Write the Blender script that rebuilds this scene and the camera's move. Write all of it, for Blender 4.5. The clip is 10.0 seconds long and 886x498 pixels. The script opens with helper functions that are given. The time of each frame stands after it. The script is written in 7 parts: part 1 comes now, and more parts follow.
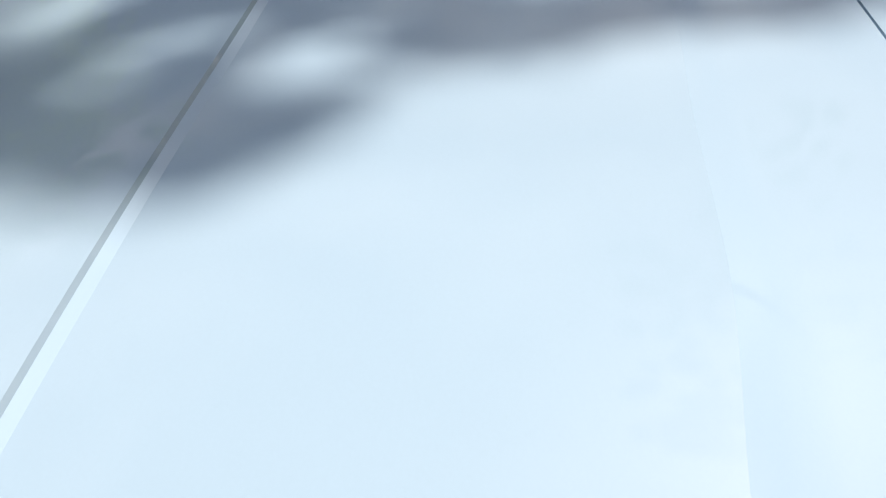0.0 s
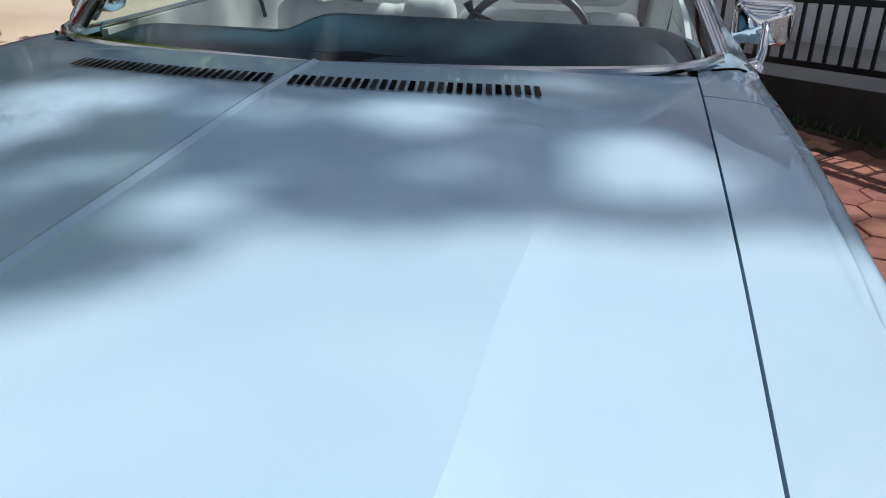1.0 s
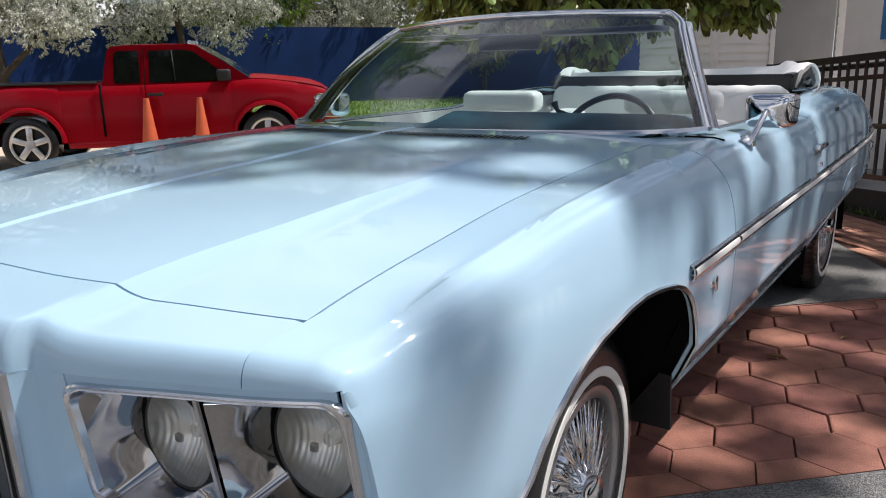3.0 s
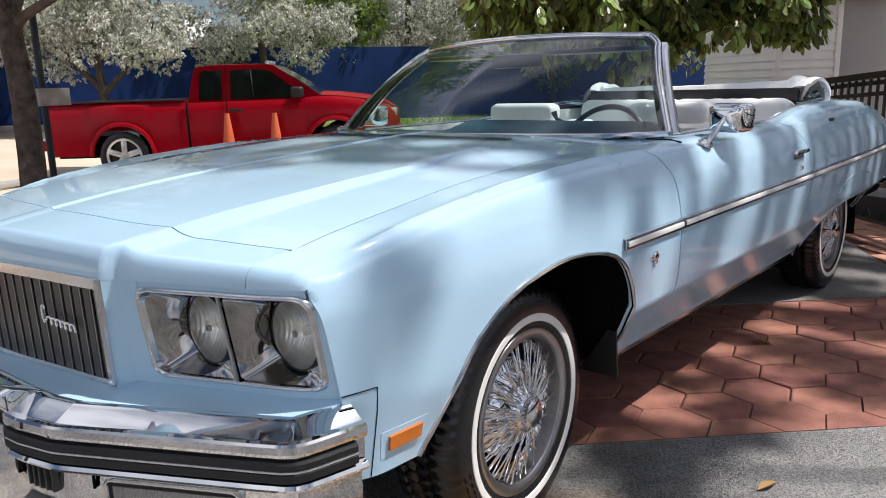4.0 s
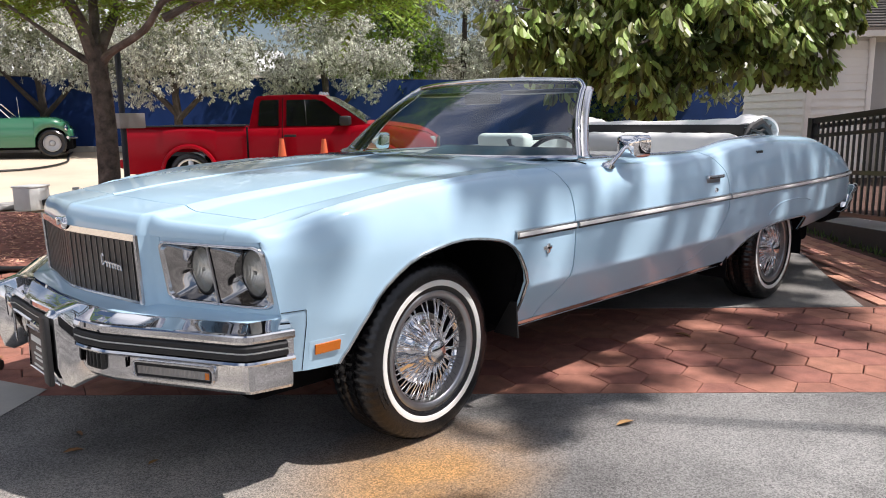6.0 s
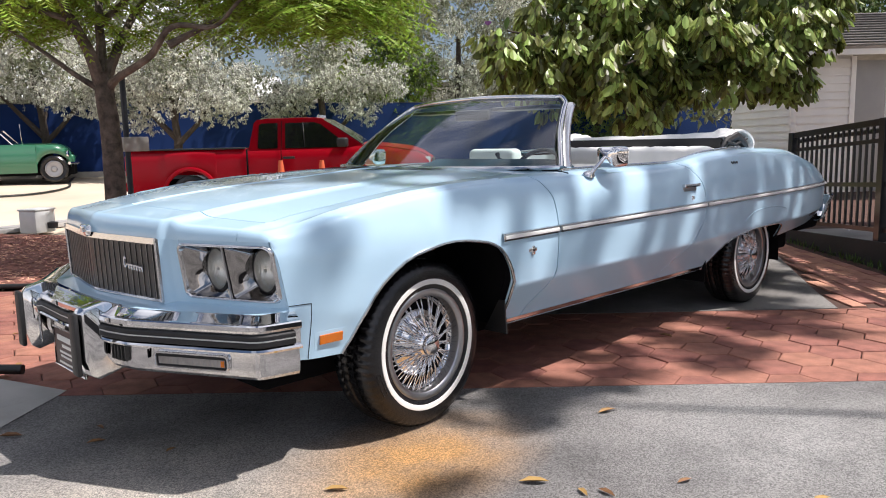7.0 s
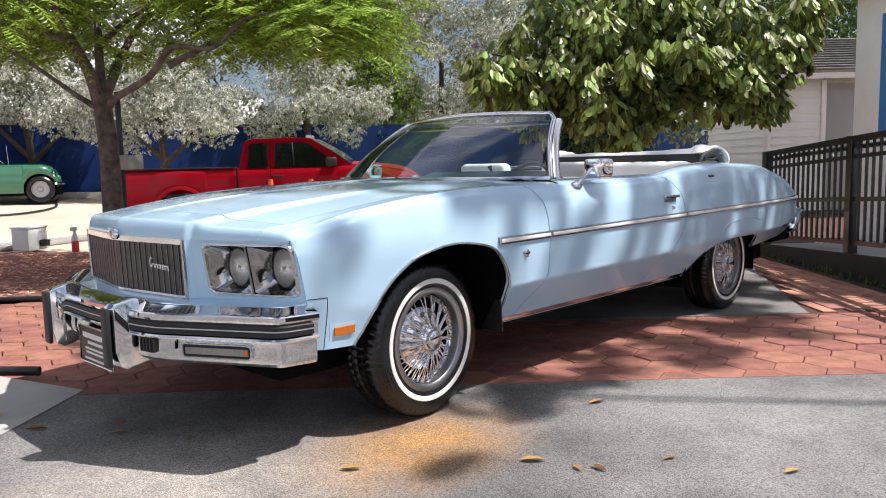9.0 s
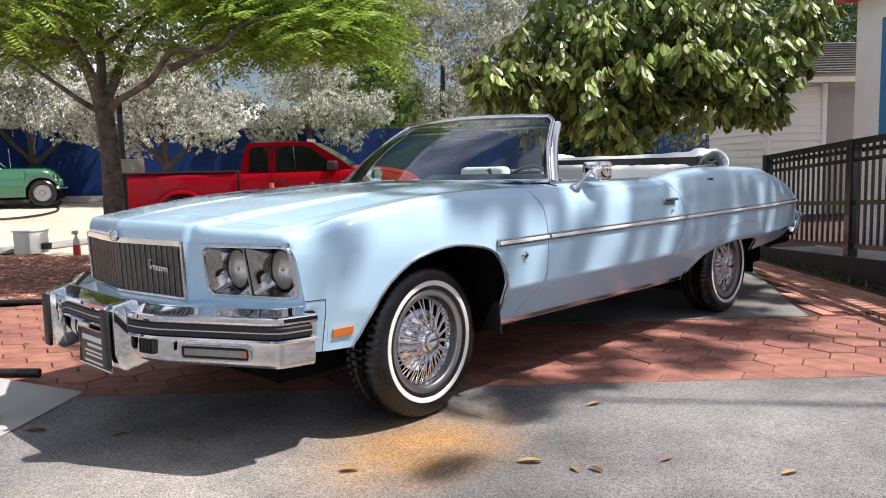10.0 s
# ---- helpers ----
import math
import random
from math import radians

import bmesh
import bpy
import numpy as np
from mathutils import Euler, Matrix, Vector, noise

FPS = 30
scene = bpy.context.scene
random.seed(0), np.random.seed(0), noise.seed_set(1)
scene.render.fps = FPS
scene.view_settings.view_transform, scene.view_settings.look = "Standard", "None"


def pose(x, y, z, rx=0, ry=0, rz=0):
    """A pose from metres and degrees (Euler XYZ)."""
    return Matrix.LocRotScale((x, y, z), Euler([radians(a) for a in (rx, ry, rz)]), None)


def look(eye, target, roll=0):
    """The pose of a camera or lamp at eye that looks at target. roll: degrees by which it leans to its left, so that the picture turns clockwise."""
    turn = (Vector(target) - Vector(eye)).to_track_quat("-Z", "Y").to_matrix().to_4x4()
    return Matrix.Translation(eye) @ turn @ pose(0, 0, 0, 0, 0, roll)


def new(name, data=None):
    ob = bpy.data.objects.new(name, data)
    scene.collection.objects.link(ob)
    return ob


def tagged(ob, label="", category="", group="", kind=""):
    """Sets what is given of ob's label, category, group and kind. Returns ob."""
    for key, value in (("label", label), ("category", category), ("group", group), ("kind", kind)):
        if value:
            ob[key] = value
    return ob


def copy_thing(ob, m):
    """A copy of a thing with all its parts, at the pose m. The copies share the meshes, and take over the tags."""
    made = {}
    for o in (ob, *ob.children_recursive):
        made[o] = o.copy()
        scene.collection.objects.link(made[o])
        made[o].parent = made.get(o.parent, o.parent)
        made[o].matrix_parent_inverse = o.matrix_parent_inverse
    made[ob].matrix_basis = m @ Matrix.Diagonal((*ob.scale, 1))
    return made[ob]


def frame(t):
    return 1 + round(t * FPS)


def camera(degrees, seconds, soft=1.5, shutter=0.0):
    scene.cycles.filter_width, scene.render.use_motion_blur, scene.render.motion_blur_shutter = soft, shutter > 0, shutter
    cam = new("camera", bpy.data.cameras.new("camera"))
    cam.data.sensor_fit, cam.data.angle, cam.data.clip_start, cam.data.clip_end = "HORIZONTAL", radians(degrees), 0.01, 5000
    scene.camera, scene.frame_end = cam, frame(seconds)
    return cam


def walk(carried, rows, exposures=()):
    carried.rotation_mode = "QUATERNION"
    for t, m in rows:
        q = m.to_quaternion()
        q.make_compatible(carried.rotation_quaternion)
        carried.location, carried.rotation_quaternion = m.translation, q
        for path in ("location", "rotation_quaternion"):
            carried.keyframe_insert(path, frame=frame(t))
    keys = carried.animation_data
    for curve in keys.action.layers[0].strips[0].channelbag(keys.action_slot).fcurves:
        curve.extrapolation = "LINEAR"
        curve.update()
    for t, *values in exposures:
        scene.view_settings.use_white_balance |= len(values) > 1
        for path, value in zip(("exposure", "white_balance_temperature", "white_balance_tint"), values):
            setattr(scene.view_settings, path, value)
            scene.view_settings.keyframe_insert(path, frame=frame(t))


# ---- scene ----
cam = camera(60.4, 10.0, soft=1.0)
PATH = [
    (0, (-0.877, -0.37, 1.355), (0.667, -0.129, 0.154), -5.98),
    (0.3, (-0.823, -0.388, 1.435), (0.638, -0.193, 0.119), -5.64),
    (0.5, (-0.845, -0.422, 1.422), (0.755, -0.217, 0.24), -4.9),
    (0.6, (-0.831, -0.469, 1.38), (0.847, -0.209, 0.324), -2.3),
    (0.7, (-0.833, -0.507, 1.369), (0.884, -0.199, 0.392), -2.0),
    (0.8, (-0.835, -0.548, 1.368), (0.902, -0.207, 0.437), -0.6),
    (0.9, (-0.832, -0.582, 1.361), (0.917, -0.218, 0.462), 0.8),
    (1, (-0.836, -0.612, 1.351), (0.928, -0.208, 0.5), 0.7),
    (1.5, (-0.965, -0.806, 1.271), (0.822, -0.154, 0.653), -0.4),
    (2, (-1.124, -1.013, 1.256), (0.615, -0.191, 0.71), -0.4),
    (2.5, (-1.224, -1.266, 1.225), (0.43, -0.261, 0.722), -1.2),
    (3, (-1.331, -1.506, 1.229), (0.252, -0.379, 0.759), -1.4),
    (3.2, (-1.391, -1.604, 1.217), (0.166, -0.434, 0.761), -1.5),
    (4.3, (-1.605, -2.154, 1.213), (-0.157, -0.836, 0.803), -1.6),
    (4.5, (-1.619, -2.248, 1.226), (-0.184, -0.913, 0.826), -1.5),
    (5, (-1.708, -2.455, 1.231), (-0.304, -1.082, 0.852), -1.2),
    (5.5, (-1.828, -2.704, 1.212), (-0.447, -1.302, 0.853), -0.9),
    (6, (-1.872, -2.909, 1.207), (-0.504, -1.49, 0.866), -0.6),
    (7.3, (-2.114, -3.149, 1.159), (-0.728, -1.733, 0.887), -1.3),
    (7.5, (-2.161, -3.172, 1.163), (-0.768, -1.762, 0.892), -1.1),
    (8, (-2.245, -3.207, 1.131), (-0.836, -1.81, 0.879), -1.3),
    (8.5, (-2.271, -3.22, 1.112), (-0.852, -1.831, 0.877), -1.3),
    (9, (-2.289, -3.233, 1.111), (-0.868, -1.844, 0.887), -1.3),
    (9.5, (-2.283, -3.245, 1.103), (-0.863, -1.853, 0.886), -1.2),
    (10, (-2.287, -3.251, 1.103), (-0.868, -1.858, 0.89), -1.3),
]
EXPOSURES = [(0.0, -0.15, 7050, 18), (0.15, -0.38, 6700, 15), (0.3, -0.65, 6250, 9), (0.6, -0.70, 6150, 9), (1.0, -0.32, 6200, 12), (1.5, -0.18, 6150, 13), (2.2, -0.12, 6150, 13), (3.0, 0.02, 6250, 13), (4.5, 0.28, 6250, 14), (6.0, 0.42, 6350, 15), (10.0, 0.50, 6300, 16)]
walk(cam, [(t, look(e, g, r)) for t, e, g, r in PATH], EXPOSURES)

# ---- world and sun ----
SUN_EL, SUN_AZ = radians(58.6), math.atan2(-0.45, 0.41)
world = bpy.data.worlds.new("world")
scene.world = world
world.use_nodes = True
wn, wl = world.node_tree.nodes, world.node_tree.links
wn.clear()
w_out, w_bg = wn.new("ShaderNodeOutputWorld"), wn.new("ShaderNodeBackground")
sky = wn.new("ShaderNodeTexSky")
sky.sky_type, sky.sun_disc = "NISHITA", False
sky.sun_elevation, sky.sun_rotation = SUN_EL, radians(90) - SUN_AZ
sky.air_density, sky.dust_density, sky.ozone_density = 1.0, 1.5, 1.0
w_tc, w_cl, w_ramp, w_mix = wn.new("ShaderNodeTexCoord"), wn.new("ShaderNodeTexNoise"), wn.new("ShaderNodeValToRGB"), wn.new("ShaderNodeMix")
w_map = wn.new("ShaderNodeMapping")
w_map.inputs["Scale"].default_value = (1.0, 1.0, 2.2)
w_cl.inputs["Scale"].default_value, w_cl.inputs["Detail"].default_value = 2.1, 7.0
w_ramp.color_ramp.elements[0].position, w_ramp.color_ramp.elements[1].position = 0.43, 0.62
w_map.inputs["Location"].default_value = (5.0, -0.6, 2.1)
w_mix.data_type = "RGBA"
w_mix.inputs["B"].default_value = (13.6, 13.9, 14.4, 1)
wl.new(w_tc.outputs["Generated"], w_map.inputs["Vector"])
wl.new(w_map.outputs["Vector"], w_cl.inputs["Vector"])
wl.new(w_cl.outputs["Fac"], w_ramp.inputs["Fac"])
wl.new(w_ramp.outputs["Color"], w_mix.inputs["Factor"])
wl.new(sky.outputs["Color"], w_mix.inputs["A"])
wl.new(w_mix.outputs["Result"], w_bg.inputs["Color"])
w_bg.inputs["Strength"].default_value = 0.062
wl.new(w_bg.outputs["Background"], w_out.inputs["Surface"])
sun_data = bpy.data.lights.new("sun", "SUN")
sun_data.energy, sun_data.angle, sun_data.color = 4.9, radians(0.53), (1.0, 0.95, 0.88)
sun = new("sun", sun_data)
sun.matrix_world = look((0.41 * 20, -0.45 * 20, 20), (0, 0, 0))

# ---- materials ----


def material(name, base, rough=0.5, metal=0.0, var=0.12, scale=4.0, fine=80.0, bump=0.0, coat=0.0, dark=None, rnd=0.0, island=0.0, translucent=0.0, spec=0.5):
    """A surface with grain at two scales; rnd varies it from object to object, island from leaf to leaf."""
    m = bpy.data.materials.new(name)
    m.use_nodes = True
    n, l = m.node_tree.nodes, m.node_tree.links
    b = n["Principled BSDF"]
    tc = n.new("ShaderNodeTexCoord")
    big, small = n.new("ShaderNodeTexNoise"), n.new("ShaderNodeTexNoise")
    big.inputs["Scale"].default_value, big.inputs["Detail"].default_value = scale, 5.0
    small.inputs["Scale"].default_value, small.inputs["Detail"].default_value = fine, 3.0
    l.new(tc.outputs["Object"], big.inputs["Vector"])
    l.new(tc.outputs["Object"], small.inputs["Vector"])
    mix = n.new("ShaderNodeMix")
    mix.data_type = "RGBA"
    lo = dark or tuple(c * (1 - 2.2 * var) for c in base)
    hi = base if dark else tuple(min(1, c * (1 + var)) for c in base)
    mix.inputs["A"].default_value, mix.inputs["B"].default_value = (*lo, 1), (*hi, 1)
    add = n.new("ShaderNodeMath")
    add.operation = "MULTIPLY_ADD"
    add.inputs[1].default_value = 0.35
    l.new(small.outputs["Fac"], add.inputs[0])
    half = n.new("ShaderNodeMath")
    half.operation = "MULTIPLY_ADD"
    half.inputs[1].default_value, half.inputs[2].default_value = 1.7, -0.52
    l.new(big.outputs["Fac"], half.inputs[0])
    l.new(half.outputs[0], add.inputs[2])
    l.new(add.outputs[0], mix.inputs["Factor"])
    out = mix.outputs["Result"]
    if rnd or island:
        hsv = n.new("ShaderNodeHueSaturation")
        src = n.new("ShaderNodeObjectInfo").outputs["Random"] if rnd else n.new("ShaderNodeNewGeometry").outputs["Random Per Island"]
        k = rnd or island
        for key, lo_v, hi_v in (("Value", 1 - k, 1 + k), ("Hue", 0.5 - 0.045 * k, 0.5 + 0.045 * k)):
            r = n.new("ShaderNodeMapRange")
            r.inputs["To Min"].default_value, r.inputs["To Max"].default_value = lo_v, hi_v
            l.new(src, r.inputs["Value"])
            l.new(r.outputs["Result"], hsv.inputs[key])
        l.new(out, hsv.inputs["Color"])
        out = hsv.outputs["Color"]
    l.new(out, b.inputs["Base Color"])
    b.inputs["Roughness"].default_value, b.inputs["Metallic"].default_value = rough, metal
    b.inputs["Coat Weight"].default_value, b.inputs["Coat Roughness"].default_value = coat, 0.03
    b.inputs["Specular IOR Level"].default_value = spec
    if bump:
        bp = n.new("ShaderNodeBump")
        bp.inputs["Strength"].default_value, bp.inputs["Distance"].default_value = min(1.0, bump), 0.01
        l.new(small.outputs["Fac"], bp.inputs["Height"])
        l.new(bp.outputs["Normal"], b.inputs["Normal"])
    if translucent:
        tr, ms = n.new("ShaderNodeBsdfTranslucent"), n.new("ShaderNodeMixShader")
        ms.inputs["Fac"].default_value = translucent
        l.new(out, tr.inputs["Color"])
        l.new(b.outputs["BSDF"], ms.inputs[1])
        l.new(tr.outputs["BSDF"], ms.inputs[2])
        l.new(ms.outputs["Shader"], n["Material Output"].inputs["Surface"])
    return m


def glass(name, tint, ior=1.5, rough=0.0):
    """A thin pane: see-through, with a real mirror's share by the angle."""
    m = bpy.data.materials.new(name)
    m.use_nodes = True
    n, l = m.node_tree.nodes, m.node_tree.links
    n.remove(n["Principled BSDF"])
    t, g, f, s = n.new("ShaderNodeBsdfTransparent"), n.new("ShaderNodeBsdfGlossy"), n.new("ShaderNodeFresnel"), n.new("ShaderNodeMixShader")
    t.inputs["Color"].default_value = (*tint, 1)
    g.inputs["Roughness"].default_value = rough
    f.inputs["IOR"].default_value = ior
    l.new(f.outputs["Fac"], s.inputs["Fac"])
    l.new(t.outputs["BSDF"], s.inputs[1])
    l.new(g.outputs["BSDF"], s.inputs[2])
    l.new(s.outputs["Shader"], n["Material Output"].inputs["Surface"])
    return m


PAINT = material("light_blue_paint", (0.43, 0.615, 0.75), 0.4, 0.0, 0.025, 1.5, 300, 0.0, 1.0, spec=0.08)
BAY = material("dark_lamp_chrome", (0.40, 0.39, 0.385), 0.06, 1.0, 0.08, 12, 120)
CHROME = material("chrome", (0.76, 0.76, 0.77), 0.035, 1.0, 0.03, 8, 120)
BRIGHT = material("bright_trim", (0.68, 0.68, 0.69), 0.16, 1.0, 0.05, 10, 120)
BLACK = material("black_rubber", (0.012, 0.012, 0.013), 0.55, 0, 0.2, 12, 150, 0.15)
TYRE = material("tyre_rubber", (0.008, 0.008, 0.009), 0.24, 0, 0.2, 9, 220, 0.1)
WHITEWALL = material("whitewall", (0.78, 0.77, 0.73), 0.5, 0, 0.05, 8, 90)
LINER = material("dark_underbody", (0.006, 0.006, 0.007), 0.9, 0, 0.2, 6, 60, spec=0.05)
DULL = material("dull_wheel_trim", (0.42, 0.42, 0.43), 0.3, 1.0, 0.06, 10, 120)
VINYL = material("white_vinyl", (0.83, 0.82, 0.79), 0.42, 0, 0.04, 7, 260, 0.12)
DASH = material("blue_dash_vinyl", (0.012, 0.058, 0.092), 0.6, 0, 0.1, 7, 260, 0.1)
WHEELBLUE = material("dark_blue_plastic", (0.012, 0.02, 0.035), 0.35, 0, 0.1, 7, 120)
SHIELD = glass("tinted_windshield", (0.74, 0.90, 0.88), 1.85)
CLEAR = glass("clear_lens_glass", (0.90, 0.90, 0.88), 1.6)
REFLECTOR = material("fluted_reflector", (0.96, 0.93, 0.88), 0.2, 0.55, 0.10, 22, 90)
AMBER = material("amber_lens", (0.62, 0.155, 0.006), 0.15, 0, 0.06, 20, 160, 0.05, 0.8)
GRILLE = material("dark_grille", (0.055, 0.054, 0.053), 0.4, 0.4, 0.1, 10, 120)
GRILLEFIN = material("grille_fin_metal", (0.30, 0.29, 0.28), 0.3, 0.9, 0.1, 10, 120)
# near black: stands in for shade behind the grille bars and inside slots
GRILLEBACK = material("grille_shadow", (0.008, 0.008, 0.008), 0.7, 0, 0.1, 10, 120)
REDPAINT = material("red_truck_paint", (0.29, 0.002, 0.010), 0.35, 0, 0.04, 2, 200, 0, 0.25, spec=0.06)
GREENPAINT = material("dark_green_paint", (0.025, 0.14, 0.07), 0.3, 0, 0.05, 2, 200, 0, 0.9)
DARKGLASS = material("dark_window", (0.01, 0.012, 0.012), 0.05, 0, 0.1, 2, 30, 0, 0.5)
# paler base than DARKGLASS: part of the sky's reflection is painted in
SKYGLASS = material("pale_sheen_glass", (0.05, 0.06, 0.065), 0.12, 0, 0.1, 2, 30, 0, 1.0, spec=0.9)
ALLOY = material("silver_alloy", (0.62, 0.62, 0.63), 0.28, 0.9, 0.05, 8, 120)
ASPHALT = material("asphalt", (0.46, 0.44, 0.42), 0.9, 0, 0.0, 1.7, 330, 1.0, dark=(0.11, 0.108, 0.106), spec=0.25)


def stain_or_sun_patch(m, centre, size, colour):
    """A patch with a ragged outline in a ground material: worn stains and painted-in sunlight."""
    n, l = m.node_tree.nodes, m.node_tree.links
    b = n["Principled BSDF"]
    old = b.inputs["Base Color"].links[0].from_socket
    tc, mp, gr, nz, mul, mx = (n.new("ShaderNode" + k) for k in ("TexCoord", "Mapping", "TexGradient", "TexNoise", "Math", "Mix"))
    mp.vector_type = "POINT"
    mp.inputs["Location"].default_value = tuple(-c / q for c, q in zip(centre, size))
    mp.inputs["Scale"].default_value = tuple(1 / q for q in size)
    gr.gradient_type = "SPHERICAL"
    nz.inputs["Scale"].default_value, nz.inputs["Detail"].default_value = 5.0, 6.0
    mul.operation, mul.use_clamp = "MULTIPLY", True
    mx.data_type = "RGBA"
    mx.inputs["B"].default_value = (*colour, 1)
    pw = n.new("ShaderNodeMath")
    pw.operation, pw.use_clamp = "MULTIPLY", True
    pw.inputs[1].default_value = 2.2
    l.new(tc.outputs["Object"], mp.inputs["Vector"])
    l.new(mp.outputs["Vector"], gr.inputs["Vector"])
    l.new(tc.outputs["Object"], nz.inputs["Vector"])
    l.new(gr.outputs["Fac"], mul.inputs[0])
    l.new(nz.outputs["Fac"], mul.inputs[1])
    l.new(mul.outputs[0], pw.inputs[0])
    l.new(pw.outputs[0], mx.inputs["Factor"])
    l.new(old, mx.inputs["A"])
    l.new(mx.outputs["Result"], b.inputs["Base Color"])



def speckle(m, scale, lo, hi, depth=0.004):
    """Aggregate: stones of different grey, a little proud."""
    n, l = m.node_tree.nodes, m.node_tree.links
    b = n["Principled BSDF"]
    old = b.inputs["Base Color"].links[0].from_socket
    tc, vo, mr, mx, bp, sep = (n.new("ShaderNode" + k) for k in ("TexCoord", "TexVoronoi", "MapRange", "Mix", "Bump", "SeparateColor"))
    vo.inputs["Scale"].default_value = scale
    mr.inputs["To Min"].default_value, mr.inputs["To Max"].default_value = lo, hi
    mx.data_type, mx.blend_type = "RGBA", "MULTIPLY"
    mx.inputs["Factor"].default_value = 1.0
    bp.inputs["Distance"].default_value, bp.inputs["Strength"].default_value = depth, 1.0
    bp.invert = True
    l.new(tc.outputs["Object"], vo.inputs["Vector"])
    l.new(vo.outputs["Color"], sep.inputs["Color"])
    l.new(sep.outputs["Red"], mr.inputs["Value"])
    l.new(old, mx.inputs["A"])
    l.new(mr.outputs["Result"], mx.inputs["B"])
    l.new(mx.outputs["Result"], b.inputs["Base Color"])
    l.new(vo.outputs["Distance"], bp.inputs["Height"])
    if b.inputs["Normal"].links:
        l.new(b.inputs["Normal"].links[0].from_socket, bp.inputs["Normal"])
    l.new(bp.outputs["Normal"], b.inputs["Normal"])


def flutes(m, scale, strength):
    """Upright ribs across the width."""
    n, l = m.node_tree.nodes, m.node_tree.links
    tc, wv, bp = (n.new("ShaderNode" + k) for k in ("TexCoord", "TexWave", "Bump"))
    wv.wave_type, wv.bands_direction = "BANDS", "Y"
    wv.inputs["Scale"].default_value = scale
    bp.inputs["Distance"].default_value, bp.inputs["Strength"].default_value = 0.004, strength
    l.new(tc.outputs["Object"], wv.inputs["Vector"])
    l.new(wv.outputs["Fac"], bp.inputs["Height"])
    l.new(bp.outputs["Normal"], n["Principled BSDF"].inputs["Normal"])


flutes(REFLECTOR, 40, 0.22)
# orange staining, with the sun patch it lies in put into its colour
stain_or_sun_patch(ASPHALT, (-0.30, -1.10, 0.0), (0.68, 0.46, 1.0), (0.66, 0.38, 0.16))
# sunlit asphalt ahead of the car, painted as a paler patch
stain_or_sun_patch(ASPHALT, (-1.25, -0.75, 0.0), (0.95, 0.75, 1.0), (0.62, 0.57, 0.50))
# a mid-grey patch beside the car
stain_or_sun_patch(ASPHALT, (0.9, -2.0, 0.0), (0.9, 0.8, 1.0), (0.46, 0.45, 0.43))
speckle(ASPHALT, 230, 0.50, 1.50, 0.005)
PAVER = material("red_hex_paver", (0.335, 0.138, 0.098), 0.85, 0, 0.24, 9, 150, 0.6, rnd=0.17)
BRICK = material("red_brick_paver", (0.47, 0.225, 0.155), 0.82, 0, 0.12, 9, 190, 0.35, rnd=0.25)
BRICKS = material("red_brick_pavers_far", (0.47, 0.225, 0.155), 0.82, 0, 0.12, 9, 190, 0.35, island=0.25)
PAVERS = material("red_hex_pavers_far", (0.335, 0.138, 0.098), 0.85, 0, 0.24, 9, 150, 0.6, island=0.17)
JOINT = material("joint_sand", (0.10, 0.05, 0.036), 0.95, 0, 0.25, 7, 240, 0.4)
CONCRETE = material("grey_concrete", (0.36, 0.35, 0.335), 0.85, 0, 0.14, 1.6, 120, 0.3)
STAINED = material("stained_concrete", (0.21, 0.20, 0.185), 0.88, 0, 0.25, 2.2, 130, 0.4)
speckle(STAINED, 190, 0.6, 1.4, 0.003)
KERB = material("kerb_concrete", (0.40, 0.385, 0.355), 0.85, 0, 0.12, 4, 150, 0.35)
DRIVE = material("pale_concrete_lot", (0.60, 0.50, 0.38), 0.88, 0, 0.12, 0.6, 60, 0.2)
MULCH = material("red_mulch_bed", (0.26, 0.105, 0.075), 0.95, 0, 0.2, 6, 60, 0.8)
CHIPS = material("red_wood_chips", (0.55, 0.27, 0.20), 0.9, 0, 0.15, 12, 90, 0.3, island=0.5)
GRASS = material("lawn", (0.16, 0.24, 0.045), 0.9, 0, 0.2, 5, 120, 0.5, island=0.3)
TARP = material("dark_blue_fence_screen", (0.007, 0.026, 0.110), 0.75, 0, 0.12, 1.2, 160, 0.25, spec=0.15)
FENCEPOST = material("dark_fence_post", (0.02, 0.025, 0.035), 0.5, 0.3, 0.1, 8, 80)
SIDING = material("white_siding", (0.80, 0.80, 0.78), 0.6, 0, 0.05, 2.5, 90, 0.1)
WHITEWASH = material("white_stucco", (0.92, 0.92, 0.91), 0.7, 0, 0.04, 3, 160, 0.2)
BLUETRIM = material("bright_blue_trim", (0.045, 0.22, 0.52), 0.5, 0, 0.06, 6, 100)
REDTRIM = material("red_eave_trim", (0.5, 0.03, 0.02), 0.5, 0, 0.06, 6, 100)
SHINGLE = material("grey_roof_shingle", (0.30, 0.28, 0.26), 0.9, 0, 0.15, 5, 120, 0.4)
RAIL = material("black_rail_paint", (0.008, 0.008, 0.009), 0.35, 0, 0.1, 8, 120, 0.05, 0.3)
RAMPWOOD = material("dark_ramp_boards", (0.035, 0.032, 0.03), 0.75, 0, 0.2, 5, 90, 0.3)
BARK = material("grey_brown_bark", (0.21, 0.17, 0.14), 0.95, 0, 0.0, 7, 55, 1.0, dark=(0.02, 0.015, 0.012))
TRUNKBARK = material("dark_split_bark", (0.17, 0.135, 0.11), 0.95, 0, 0.0, 11, 55, 1.0, dark=(0.012, 0.010, 0.008))
BARKDARK = material("dark_bark", (0.06, 0.047, 0.037), 0.95, 0, 0.2, 9, 70, 1.0)
